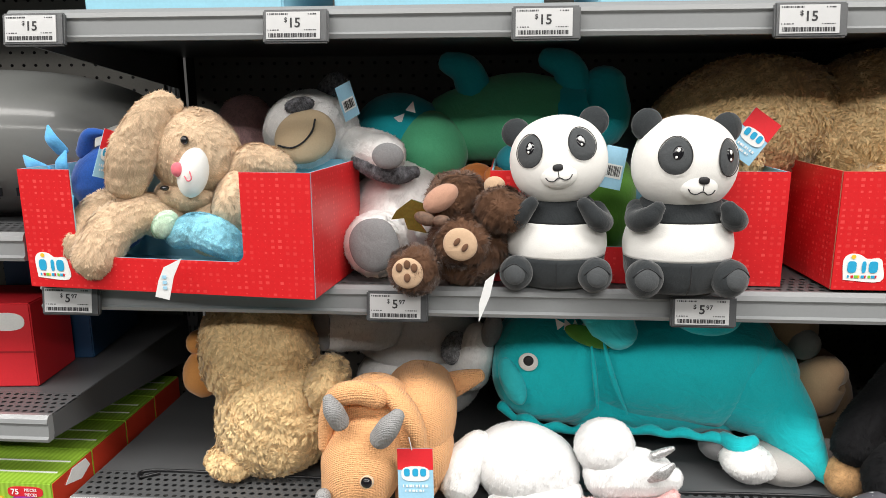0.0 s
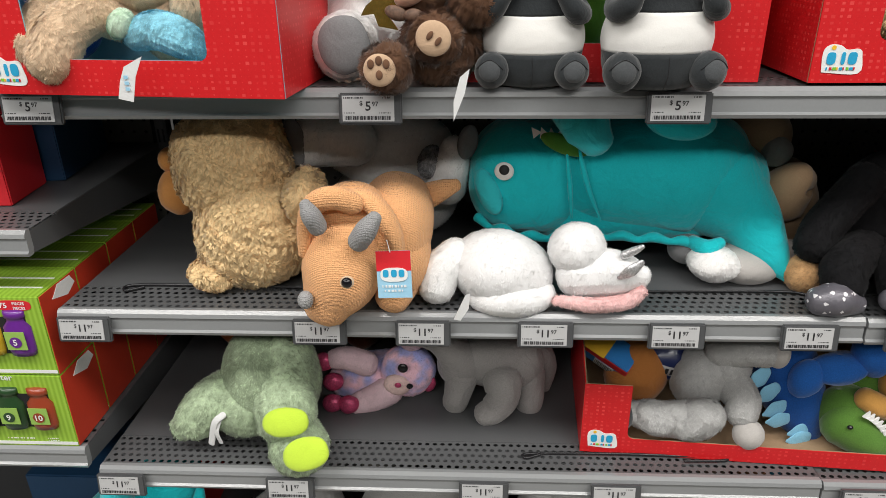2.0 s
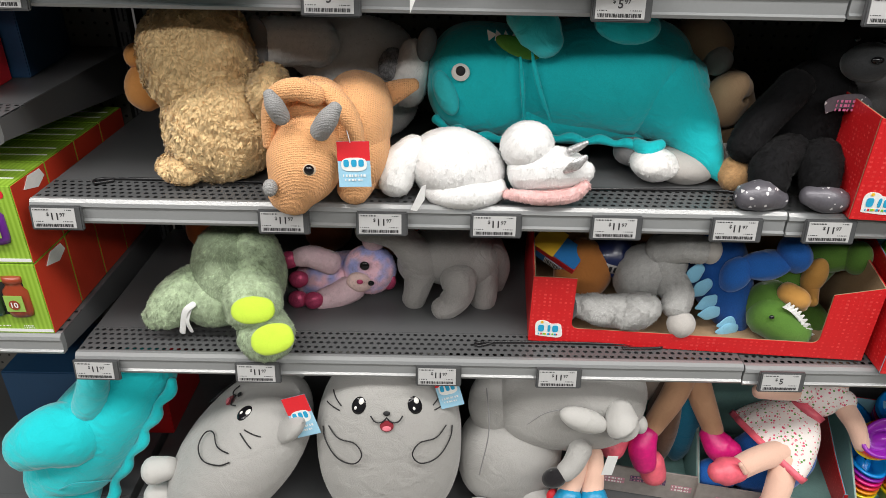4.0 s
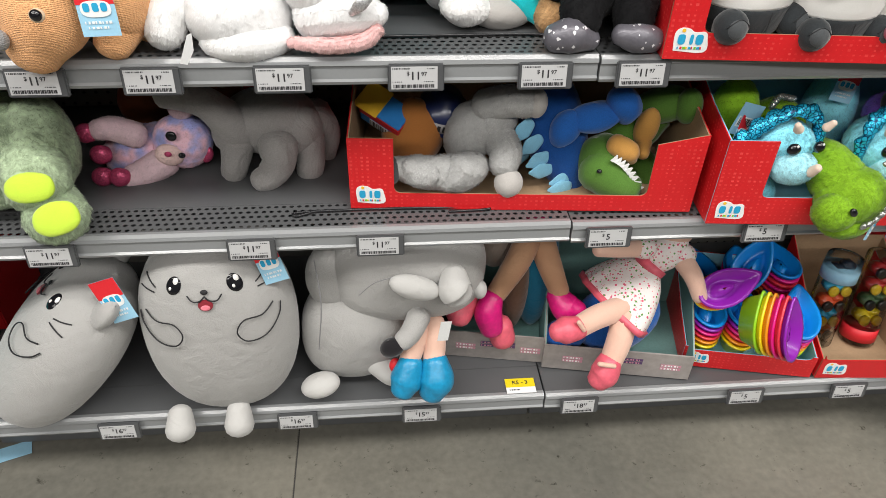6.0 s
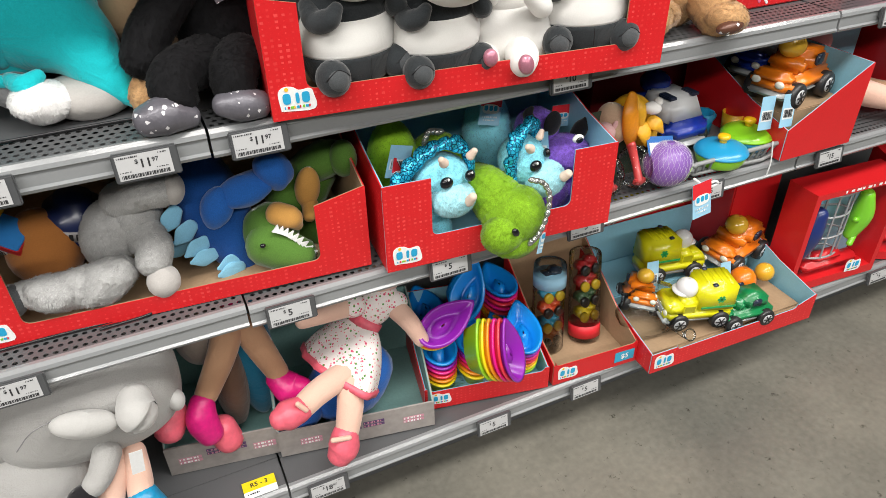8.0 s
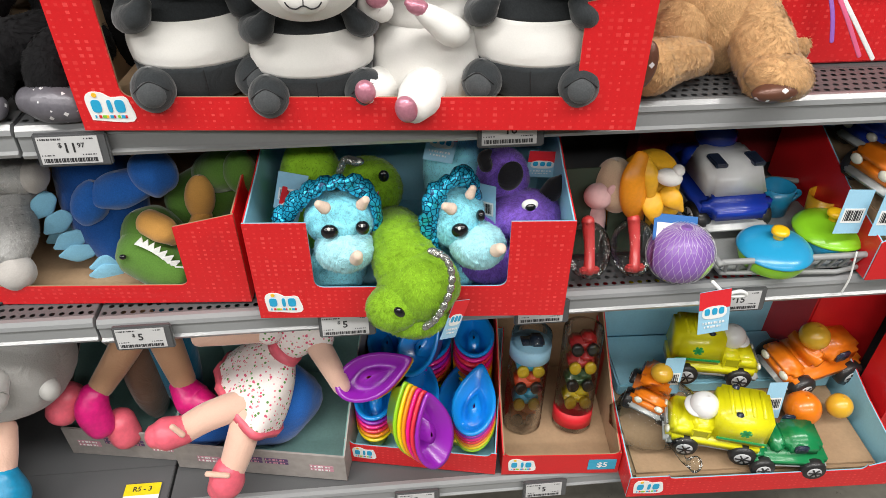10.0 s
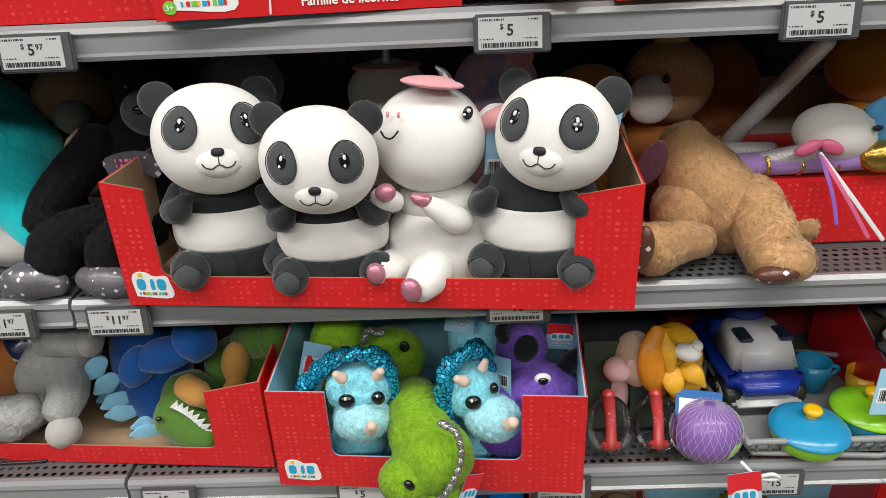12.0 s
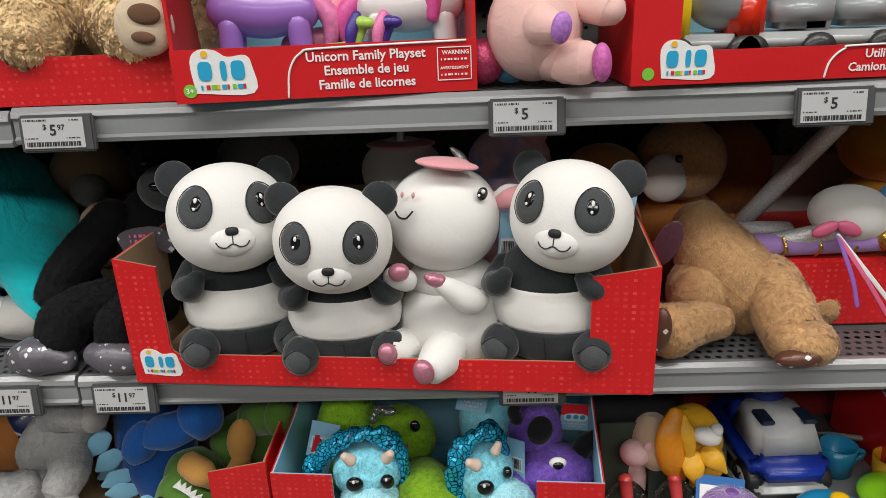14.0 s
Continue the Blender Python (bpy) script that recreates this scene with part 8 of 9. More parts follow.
def boat(at, c, label="plastic toy boat stacked with others"):
    ob = part("toy_boat", hull(0.95), plastic(*RAIN[c])) if c not in HULLS else new("toy_boat", HULLS[c])
    HULLS[c] = ob.data
    ob.matrix_basis = at
    return tagged(ob, "%s %s" % (RAIN[c][0].split("_")[1], label), "toy boat", "stacked rainbow boats")


T_E1 = tray(pose(0.936, 1.05, SH_E, 0, 0, -11.5), 0.284, 0.26, 0.05, 0.01, 0.01, 0.06, 0.06, 0.13, "red card tray full of stacked rainbow toy boats", BLUECARD, logo_w=0.04)
BT = pose(0.936, 1.05, SH_E, 0, 0, -11.5)


def facing(p, up, bow):
    """A pose whose z looks along up and whose y points as nearly as it can along bow."""
    z = Vector(up).normalized()
    x = Vector(bow).cross(z).normalized()
    m = Matrix((x, z.cross(x), z)).transposed().to_4x4()
    m.translation = Vector(p)
    return m


for lx, ly, rx, rz, order in ((0.048, 0.078, 3, 4, (5, 4, 1, 2, 3, 0)), (0.13, 0.08, 2, -3, (5, 4, 1, 2, 3, 0)), (0.205, 0.095, 4, 2, (5, 4, 1, 2, 0)), (0.24, 0.082, 16, -6, (6, 5, 4, 1, 2, 3, 0)), (0.05, 0.2, 0, 8, (6, 5, 4, 1, 2, 3, 0)), (0.14, 0.2, 0, -5, (6, 5, 4, 1, 2, 3, 2, 0)), (0.225, 0.195, 0, 6, (6, 5, 4, 5, 4, 1, 2, 1, 2, 0))):
    base = BT @ pose(lx, ly, 0.006 if rx < 10 else 0.02, rx, 0, rz)
    for i, c in enumerate(order):
        boat(base @ pose(0, 0, 0.0135 * i), c)
rain = facing((1.04, 1.035, 0.335), (0.56, -0.74, 0.36), (-0.1, 0.36, 0.92))
for i, c in enumerate((6, 5, 4, 2, 1, 3)):
    boat(rain @ pose(0, 0, 0.0125 * i), c)
grape = facing((1.0, 1.115, 0.352), (-0.12, -0.62, 0.72), (1, 0.25, 0.25))
for i, c in enumerate((5, 4, 1, 3)):
    boat(grape @ pose(0, 0, 0.0125 * i), c)
boat(facing((1.105, 1.16, 0.375), (-0.55, -0.5, 0.6), (0.4, 0.3, 0.85)), 0)

# ---- brown box with tubes ----
T_E2 = tray(pose(1.226, 0.992, SH_E, 0, 0, -4), 0.219, 0.27, 0.055, 0.004, 0.004, 0.058, 0.058, 0.2, "red and brown card box with two clear tubes of toys", KRAFT, outer=REDPLAIN)
part("price_sticker", rect(0.16, 0.212, 0.012, 0.042, -0.0008), paper("sticker_blue", (0.04, 0.36, 0.55)), T_E2, "blue sticker reading $5", False)
part("price", lettering("$5", 0.02, (0.186, -0.0016, 0.027)), WHITECARD, T_E2, "", False)
for x, y, tilt, cols in ((1.285, 1.11, 8, ((0.7, 0.18, 0.02), (0.03, 0.35, 0.55), (0.75, 0.1, 0.03), (0.05, 0.4, 0.6), (0.02, 0.03, 0.05))), (1.385, 1.10, 12, ((0.6, 0.05, 0.04), (0.75, 0.55, 0.02), (0.06, 0.12, 0.05), (0.45, 0.03, 0.03), (0.4, 0.02, 0.02)))):
    tb_ = thing("toy_tube", pose(x, y, SH_E + 0.004, -tilt, 3, 0), "clear plastic tube packed with small toy vehicles", "toy", "clear tubes of toys")
    tb_.scale = (1.06, 1.06, 1.2)
    part("tube", lathe([(0.036, 0.0), (0.036, 0.18), (0.034, 0.186), (0.004, 0.187)], 24, k=0), CLEAR, tb_)
    part("label", lathe([(0.0365, 0.008), (0.0365, 0.035)] if x > 1.3 else [(0.0365, 0.14), (0.0365, 0.165)], 24, k=0), REDPRINT if x > 1.3 else TAGBLUE, tb_, "printed band")
    for i, c in enumerate(cols):
        pc = plastic("tube_toy_%d%d" % (i, x > 1.3), c)
        v = part("small_truck", [box((0, 0, 0.022 + 0.034 * i), (0.046, 0.034, 0.02), 0.005), box((0.008, -0.004, 0.034 + 0.034 * i), (0.024, 0.03, 0.014), 0.004)], pc, tb_)
        for s in (-1, 1):
            part("wheel", lathe([(0.004, -0.004), (0.0105, -0.004), (0.0105, 0.004), (0.004, 0.004)], 14, 1, (s * 0.014, -0.021, 0.018 + 0.034 * i), (90, 0, 0), 0), plastic("tube_wheel_%d" % (i % 2), (0.75, 0.5, 0.02) if i % 2 else (0.02, 0.02, 0.02)), v)

# ---- tray of emergency vehicles ----
T_E3 = tray(pose(1.445, 0.925, SH_E, 0, 0, -2), 0.49, 0.36, 0.048, 0.07, 0.055, 0.055, 0.055, 0.17, "big red card tray with plastic emergency vehicles", BLUECARD, h_r2=0.075, logo_w=0.05)
part("cushion", [box((0.245, 0.18, 0.02), (0.46, 0.32, 0.03), 0.006)], KRAFT, T_E3, "card insert", False)
GREENSIGN = plastic("toy_green_sign", (0.02, 0.36, 0.10))
part("riser", [box((0.25, 0.275, 0.05), (0.44, 0.14, 0.03), 0.004)], BLUECARD, T_E3, "card riser", False)
ambulance(pose(1.615, 1.0, SH_E + 0.052, 4, 2, -16), "lemon yellow plastic toy ambulance with a white helmet driver")
ambulance(pose(1.67, 1.15, SH_E + 0.068, 3, 0, 168), "lemon yellow plastic toy ambulance with a white helmet driver")
toy_car(pose(1.868, 1.135, SH_E + 0.068, 6, 0, 14), ORAC, ORAC, "orange plastic toy tow truck with a gold helmet driver", 1.35, ("gold", (0.6, 0.35, 0.03)))
toy_car(pose(1.525, 1.09, SH_E + 0.05, 10, 20, 60), ORAC, ORAC, "orange plastic toy car in a clear bag", 1.0, ("gold", (0.6, 0.35, 0.03)))
toy_car(pose(1.74, 0.962, SH_E + 0.03, 0, 0, -8), ("green", (0.01, 0.22, 0.07)), ("green", (0.01, 0.22, 0.07)), "green plastic toy truck low in a tray", 1.05)
ambulance(pose(1.62, 1.34, SH_E + 0.15, 0, 0, 10), "lemon yellow plastic toy ambulance at the shelf back")
solid("toy_carton", box((0, 0, 0.075), (0.42, 0.14, 0.15), 0.003), REDPLAIN, "plain red carton under a toy ambulance", "box", at=pose(1.66, 1.375, SH_E))
for x, y, z, r_, c, lab in ((1.815, 1.035, 0.075, 0.034, ORAC, "orange plastic toy drum"), (1.885, 1.03, 0.08, 0.024, ("gold", (0.7, 0.4, 0.03)), "gold plastic toy helmet")):
    solid("toy_ball", ell((0, 0, 0), (r_, r_, r_), n=22), plastic("toy_" + c[0], c[1]), lab, "toy", at=pose(x, y, SH_E + z), smooth=True)
bg = thing("clear_bag", pose(1.525, 1.04, SH_E + 0.03), "crumpled clear plastic bag round a toy", "bag")
part("film", ell((0, 0, 0.05), (0.085, 0.07, 0.055), n=18, lump=0.12, seed=3), CLEAR, bg)
part("gathered_neck", tube([(0.02, -0.06, 0.05), (0.025, -0.085, 0.03), (0.045, -0.095, 0.025)], [0.02, 0.006, 0.016], n=12), CLEAR, bg)
for x, y, z in ((1.565, 1.09, 0.13), (1.745, 1.03, 0.11)):
    cd = thing("toy_card_tag", pose(x, y, SH_E + z, -20, 15, 10), "pale blue card tag with a barcode", "card tag", "loose card tags")
    hang_tag(cd, pose(0, 0, 0), 0.045, 0.075, "back")

# ---- far bay: window boxes and more ----
def window_box(at, w, d, h, label, cols):
    """A red carton with a big front window and toys behind it."""
    t = thing("window_box", at, label, "toy box", "red window boxes")
    e = 0.016
    part("frame", [rect(0, w, 0, e * 1.6, 0, d), rect(0, w, h - e, h, 0, d), rect(0, e, e * 1.6, h - e, 0, d), rect(w - e, w, e * 1.6, h - e, 0, d)], REDPLAIN, t, "", False)
    part("back_panel", rect(e, w - e, e * 1.6, h - e, d - 0.01, 0.006), BLUECARD, t, "", False)
    part("lettering", bars(w * 0.3, w * 0.9, h - e * 0.75, h - e * 0.35, 10, -0.0006), WHITECARD, t, "", False)
    badge(t, w * 0.72, e * 2.6, 0.05)
    cage = [tube([(w * 0.4 + 0.058 * math.cos(a), d * 0.5 + 0.03 * math.sin(a), e * 2 + 0.05), (w * 0.4 + 0.058 * math.cos(a), d * 0.5 + 0.03 * math.sin(a), h - e * 2)], 0.0025, n=6) for a in np.linspace(0, 2 * np.pi, 10, endpoint=False)]
    cage += [tube([(w * 0.4 + 0.058 * math.cos(a), d * 0.5 + 0.03 * math.sin(a), z) for a in np.linspace(0, 2 * np.pi, 13)], 0.003, n=6, k=2) for z in np.linspace(e * 2 + 0.05, h - e * 2, 4)]
    part("cage", cage, plastic("toy_cage_grey", (0.3, 0.31, 0.32)), t)
    part("figure", [tube([(w * 0.7, d * 0.4, h * 0.4), (w * 0.74, d * 0.35, h * 0.6), (w * 0.70, d * 0.3, h * 0.82)], [0.018, 0.028, 0.018]), tube([(w * 0.72, d * 0.3, h * 0.55), (w * 0.62, d * 0.2, h * 0.6)], 0.007), tube([(w * 0.72, d * 0.3, h * 0.42), (w * 0.66, d * 0.2, h * 0.34)], 0.008)], plastic("toy_figure_lime", (0.2, 0.6, 0.03)), t, "lime green toy creature")
    part("figure", [tube([(w * 0.14, d * 0.4, h * 0.35), (w * 0.16, d * 0.35, h * 0.55), (w * 0.2, d * 0.3, h * 0.74)], [0.024, 0.034, 0.022])], plastic("toy_figure_navy", (0.015, 0.03, 0.14)), t, "navy toy creature")
    part("car", [box((w * 0.5, d * 0.35, e * 2.6 + 0.012), (w * 0.6, 0.04, 0.026), 0.008), box((w * 0.45, d * 0.35, e * 2.6 + 0.034), (w * 0.3, 0.036, 0.024), 0.008)], plastic("toy_red_car", (0.6, 0.015, 0.02)), t, "red toy car")
    return t


window_box(pose(1.955, 1.0, SH_E, 0, 0, -4), 0.30, 0.09, 0.30, "red window carton with a cage, toy creatures and a red car", None)
window_box(pose(2.27, 1.03, SH_E, 0, 0, -28), 0.26, 0.12, 0.30, "red window carton turned aside with lime toy creatures", None)
window_box(pose(2.54, 1.0, SH_E, 0, 0, 0), 0.3, 0.12, 0.3, "red window carton with toy creatures", None)
solid("toy_carton", box((0, 0, 0.15), (0.16, 0.2, 0.30), 0.003), REDPLAIN, "plain red carton behind others", "box", at=pose(1.93, 1.25, SH_E))
solid("rag_doll", [tube([(0, 0.12, 0.09), (0.06, 0.04, 0.06), (0.13, -0.03, 0.045)], [0.035, 0.032, 0.024]), tube([(0.02, 0.14, 0.09), (0.1, 0.07, 0.05), (0.18, 0.02, 0.04)], [0.035, 0.032, 0.024]), tube([(0.13, -0.03, 0.05), (0.16, -0.05, 0.05), (0.185, -0.06, 0.055)], [0.027, 0.035, 0.03]), ell((-0.06, 0.16, 0.11), (0.09, 0.06, 0.07)), ell((-0.04, 0.14, 0.17), (0.06, 0.05, 0.04))],
      [SKIN, SKIND, MAG, velvet("raspberry_cloth", (0.5, 0.04, 0.14)), PINK], "rag doll lying down with magenta satin shoes", "doll", at=pose(2.05, 1.05, SH_D), smooth=True)
solid("toy_carton", box((0, 0, 0.12), (0.2, 0.08, 0.24), 0.002), BLUECARD, "tall pale blue toy carton", "box", at=pose(2.2, 1.3, SH_D))
solid("toy_carton", box((0, 0, 0.12), (0.3, 0.2, 0.24), 0.002), REDPLAIN, "red toy carton on the far shelf", "box", at=pose(2.5, 1.2, SH_D))
solid("toy_carton", box((0, 0, 0.048), (0.42, 0.22, 0.096), 0.003), REDCARD, "low red patterned carton on the shelf", "box", at=pose(1.752, 1.205, 0.947))
solid("toy_carton", box((0, 0, 0.1), (0.3, 0.22, 0.2), 0.003), paper("rose_print", (0.6, 0.1, 0.2)), "rose pink carton on the far shelf", "box", at=pose(2.2, 1.2, 0.947))

# ---- neighbouring bay: paint sets ----
def striped_green():
    """Lime green carton print with fine upright stripes."""
    m = mat("striped_green_card", (0.24, 0.42, 0.03), 0.4, 0.06, 10, 0.03, coat=0.15)
    nt = m.node_tree
    b = nt.nodes["Principled BSDF"]
    base = b.inputs["Base Color"].links[0].from_socket
    tc = nt.nodes.new("ShaderNodeTexCoord")
    wv = nt.nodes.new("ShaderNodeTexWave")
    wv.inputs["Scale"].default_value = 38
    mx = nt.nodes.new("ShaderNodeMix")
    mx.data_type, mx.inputs[7].default_value = "RGBA", (0.33, 0.55, 0.06, 1)
    nt.links.new(tc.outputs["Object"], wv.inputs["Vector"])
    nt.links.new(wv.outputs["Fac"], mx.inputs[0])
    nt.links.new(base, mx.inputs[6])
    nt.links.new(mx.outputs[2], b.inputs["Base Color"])
    return m


GREENBOX = striped_green()
REDSIDE = paper("orange_red_card", (0.55, 0.045, 0.02), 0.45)


def paint_box(at, front, numbers):
    """A paint set carton: green front and top, red ends, a window with paint bottles."""
    W, D, H = 0.42, 0.104, 0.143
    t = thing("paint_set_box", at, "green and red carton of numbered paint bottles", "paint set", "stacked paint set cartons")
    part("carton", box((-W / 2, D / 2, H / 2), (W, D, H), 0.0015), GREENBOX, t, "", False)
    part("end_panel", box((0.0006, D / 2, H / 2), (0.0012, D - 0.003, H - 0.003)), REDSIDE, t, "red end", False)
    part("top_stripe", [box((-W / 2, D * k, H + 0.0004), (W - 0.02, 0.003, 0.0008)) for k in (0.3, 0.62)], WHITECARD, t, "", False)
    part("bottom_stripe", rect(-W, -0.0005, 0.004, 0.010, -0.0006), WHITECARD, t, "", False)
    if not front:
        return t
    badge_ = part("end_badge", plate([(0.03, H * 0.86), (0.05, H * 0.98), (0.085, H * 0.97), (0.095, H * 0.86), (0.07, H * 0.78)], 0.0008, "yz", 0.0014), WHITECARD, t, "white cloud-shaped maker's badge", False)
    # No real recess: a black slab paints the shade behind the bottles.
    part("window", box((-0.10, 0.003, H * 0.52), (0.15, 0.008, H * 0.52), 0.004), DARK, t, "black slab painted for the shade inside the window", False)
    for i, (n, c) in enumerate(numbers):
        x = -0.045 - 0.05 * i
        bt = part("bottle", lathe([(0.004, 0), (0.02, 0.0), (0.022, 0.01), (0.022, 0.05), (0.014, 0.06), (0.014, 0.066), (0.017, 0.067), (0.017, 0.078), (0.004, 0.079)], 20, 0.5, (x, -0.001, H * 0.29), k=0), plastic("paint_" + n, c), t, "paint bottle %s" % n)
        part("label", rect(x - 0.016, x + 0.016, H * 0.29 + 0.014, H * 0.29 + 0.046, -0.0135, 0.001), paper("bottle_label_green", (0.3, 0.5, 0.1)), bt, "", False)
        part("disc", plate(ngon(0.019, 0.019) + (x, H * 0.29 + 0.028), 0.0006, "xz", -0.0146), plastic("paint_" + n, c), bt, "", False)
        part("number", lettering(n, 0.015, (x, -0.0154, H * 0.29 + 0.028)), WHITECARD, bt, "", False)
    return t


PURPLE, OLIVE, YELLOWP = (0.13, 0.02, 0.25), (0.02, 0.035, 0.015), (0.6, 0.4, 0.02)
for lv in range(2):
    for row in range(4):
        nums = ((("10", (0.3, 0.05, 0.02)), ("9", (0.02, 0.06, 0.02)), ("8", OLIVE)) if lv == 0 else (("5", PURPLE), ("4", YELLOWP), ("3", (0.4, 0.5, 0.02))))
        pbx = paint_box(pose(-0.632, 1.004 + 0.106 * row, 0.681 + 0.1445 * lv), row == 0, nums)
        if row == 0:
            if lv == 1:
                o = part("pieces_sticker", plate(ngon(0.056, 0.018, 20, 0.6) + (-0.042, 0.128), 0.0006, "xz", -0.0008), REDPRINT, pbx, "red sticker reading 75 pieces", False)
                part("writing", [lettering("75", 0.013, (-0.058, -0.0016, 0.128)), lettering("PIECES", 0.0068, (-0.033, -0.0016, 0.1315)), lettering("PIECES", 0.0068, (-0.033, -0.0016, 0.1235))], WHITECARD, o, "", False)
            else:
                part("writing", bars(-0.05, -0.03, 0.016, 0.018, 6, -0.0012) + bars(-0.05, -0.03, 0.012, 0.0135, 5, -0.0012) + bars(-0.12, -0.07, 0.016, 0.018, 9, -0.0012), WHITECARD, pbx, "", False)
                part("title", lettering("mpter", 0.016, (-0.10, -0.0012, 0.139)), WHITECARD, pbx, "", False)
sp = thing("craft_box", pose(-0.765, 1.10, 1.079, 0, 0, 6), "red craft carton with a white badge", "box")
part("carton", box((0, 0.06, 0.07), (0.12, 0.12, 0.14), 0.002), REDPRINT, sp, "", False)
part("seam", rect(-0.06, 0.06, 0.058, 0.061, -0.0008), paper("print_dark_red", (0.35, 0.01, 0.015)), sp, "", False)
part("badge", plate(ngon(0.06, 0.03, 20, 0.8) + (0.02, 0.11), 0.0008, "xz", -0.0008), WHITECARD, sp, "white cloud-shaped badge", False)
sp2 = thing("craft_box", pose(-0.76, 1.23, 1.079, 0, 0, 6), "dark blue craft carton behind a red one", "box")
part("carton", box((0, 0.1, 0.09), (0.14, 0.2, 0.18), 0.002), paper("craft_navy", (0.015, 0.06, 0.14)), sp2, "", False)
for x, y, z, w, h, c, lab in ((-0.85, 1.28, 0.197, 0.2, 0.2, paper("craft_navy", (0.015, 0.06, 0.14)), "dark blue carton on the bottom shelf"), (-0.66, 1.3, 0.197, 0.14, 0.16, REDPLAIN, "red carton on the bottom shelf")):
    solid("carton", box((0, 0, h / 2), (w, 0.2, h), 0.003), c, lab, "box", at=pose(x, y + 0.06, z))
# floor slip under the shelf edge
solid("paper_slip", box((0, 0, 0.001), (0.07, 0.04, 0.001), 0, (0, 0, 20)), TAGBLUE, "small pale blue paper slip on the floor", "paper", at=pose(-0.57, 1.065, 0.001))

# ---- loose black peg hooks ----
for pts, z in (([(-0.50, 1.075), (-0.525, 1.062), (-0.52, 1.082), (-0.40, 1.083), (-0.1, 1.075)], 0.951), ([(0.26, 1.075), (0.5, 1.08), (0.555, 1.07), (0.56, 1.05), (0.54, 1.045)], 0.951), ([(0.155, 1.05), (0.13, 1.04), (0.14, 1.052), (0.3, 1.055), (0.46, 1.05), (0.463, 1.043), (0.40, 1.040)], 0.6445)):
    solid("peg_hook", tube([(x, y, z) for x, y in pts], 0.0024, n=8, k=5), BLACKWIRE, "loose black wire peg hook lying on the shelf", "hook", smooth=True, group="loose peg hooks")

# ---- tan bear and wands ----
BEARF = furry("honey_fur", (0.46, 0.275, 0.13))
STARBROWN = starry("star_print_brown")
nb_ = STARBROWN.node_tree
[n for n in nb_.nodes if n.type == "HUE_SAT"][0].inputs["Color"].default_value = (0.13, 0.055, 0.035, 1)
SC2 = 0.947
br = thing("bear_plush", pose(1.445, 1.09, SC2), "honey brown furry bear plush slumped with star-print soles", "plush toy")
fluff("body", [tube([(-0.013, 0.040, 0.140), (0.010, 0.030, 0.098), (0.038, 0.020, 0.056), (0.054, 0.015, 0.037)], [0.0358, 0.0544, 0.063, 0.053], n=28), ell((-0.011, 0.010, 0.053), (0.0444, 0.05, 0.0487), (0, -14, 0), 24, 0.03)], BEARF, br, 6800, 0.008, 0.0014)
fluff("leg", tube([(0.073, 0.000, 0.075), (0.072, -0.040, 0.056), (0.075, -0.070, 0.034), (0.075, -0.080, 0.023)], [0.0344, 0.0386, 0.0372, 0.0344], n=20), BEARF, br, 2800, 0.009, 0.0014)
fluff("foot", ell((0.079, -0.092, 0.031), (0.0415, 0.04, 0.0286), (0, 10, 0)), BEARF, br, 1800, 0.009, 0.0014)
part("sole", ell((0.063, -0.122, 0.023), (0.0286, 0.016, 0.0122), (-20, -4, 0)), STARBROWN, br, "brown star-print sole")
fluff("leg", tube([(-0.003, -0.040, 0.033), (-0.037, -0.055, 0.039), (-0.070, -0.070, 0.039), (-0.078, -0.075, 0.039)], [0.0215, 0.0272, 0.0329, 0.0344], n=20), BEARF, br, 2400, 0.009, 0.0014)
part("sole", ell((-0.101, -0.112, 0.058), (0.015, 0.010, 0.0301), (0, 6, -22)), STARBROWN, br, "brown star-print sole")
fluff("arm", tube([(0.135, 0.040, 0.027), (0.155, 0.030, 0.021), (0.163, 0.025, 0.020)], [0.0258, 0.0301, 0.0286]), BEARF, br, 1400, 0.009, 0.0014)
part("tag", ell((-0.077, -0.040, 0.141), (0.0157, 0.002, 0.0329), (0, 22, -20), 10), mat("tag_wine", (0.08, 0.03, 0.045), 0.4, 0.3), br, "dark wine star-shaped tag", False)
bb = thing("bear_plush", pose(1.44, 1.27, SC2), "honey bear plush with a white muzzle at the shelf back", "plush toy")
fluff("head", ell((0.0, -0.02, 0.2), (0.065, 0.06, 0.06)), BEARF, bb, 1500, 0.008)
part("body", ell((0.0, 0.02, 0.08), (0.08, 0.06, 0.09)), RUST, bb)
part("muzzle", ell((-0.035, -0.065, 0.185), (0.034, 0.022, 0.036)), WHITE, bb, "white muzzle")
part("ear", ell((0.0, -0.02, 0.265), (0.026, 0.018, 0.024)), BEARF, bb)
part("eye", ell((-0.02, -0.078, 0.215), (0.006, 0.004, 0.006), n=10), GLOSSBLACK, bb)
ln = thing("lion_plush", pose(1.53, 1.30, SC2), "rust brown lion plush in the shade", "plush toy")
fluff("mane", ell((0, 0, 0.17), (0.065, 0.05, 0.08)), furry("rust_fur", (0.22, 0.075, 0.02)), ln, 1500, 0.012)
part("body", ell((0, 0.01, 0.07), (0.06, 0.05, 0.075)), RUST, ln)
GLIT = mat("silver_glitter_vinyl", (0.62, 0.61, 0.62), 0.35, 0.3, 400, 0.5, 600, metal=0.4)
RIBP = mat("pink_satin_ribbon", (0.65, 0.12, 0.24), 0.35, 0.08)
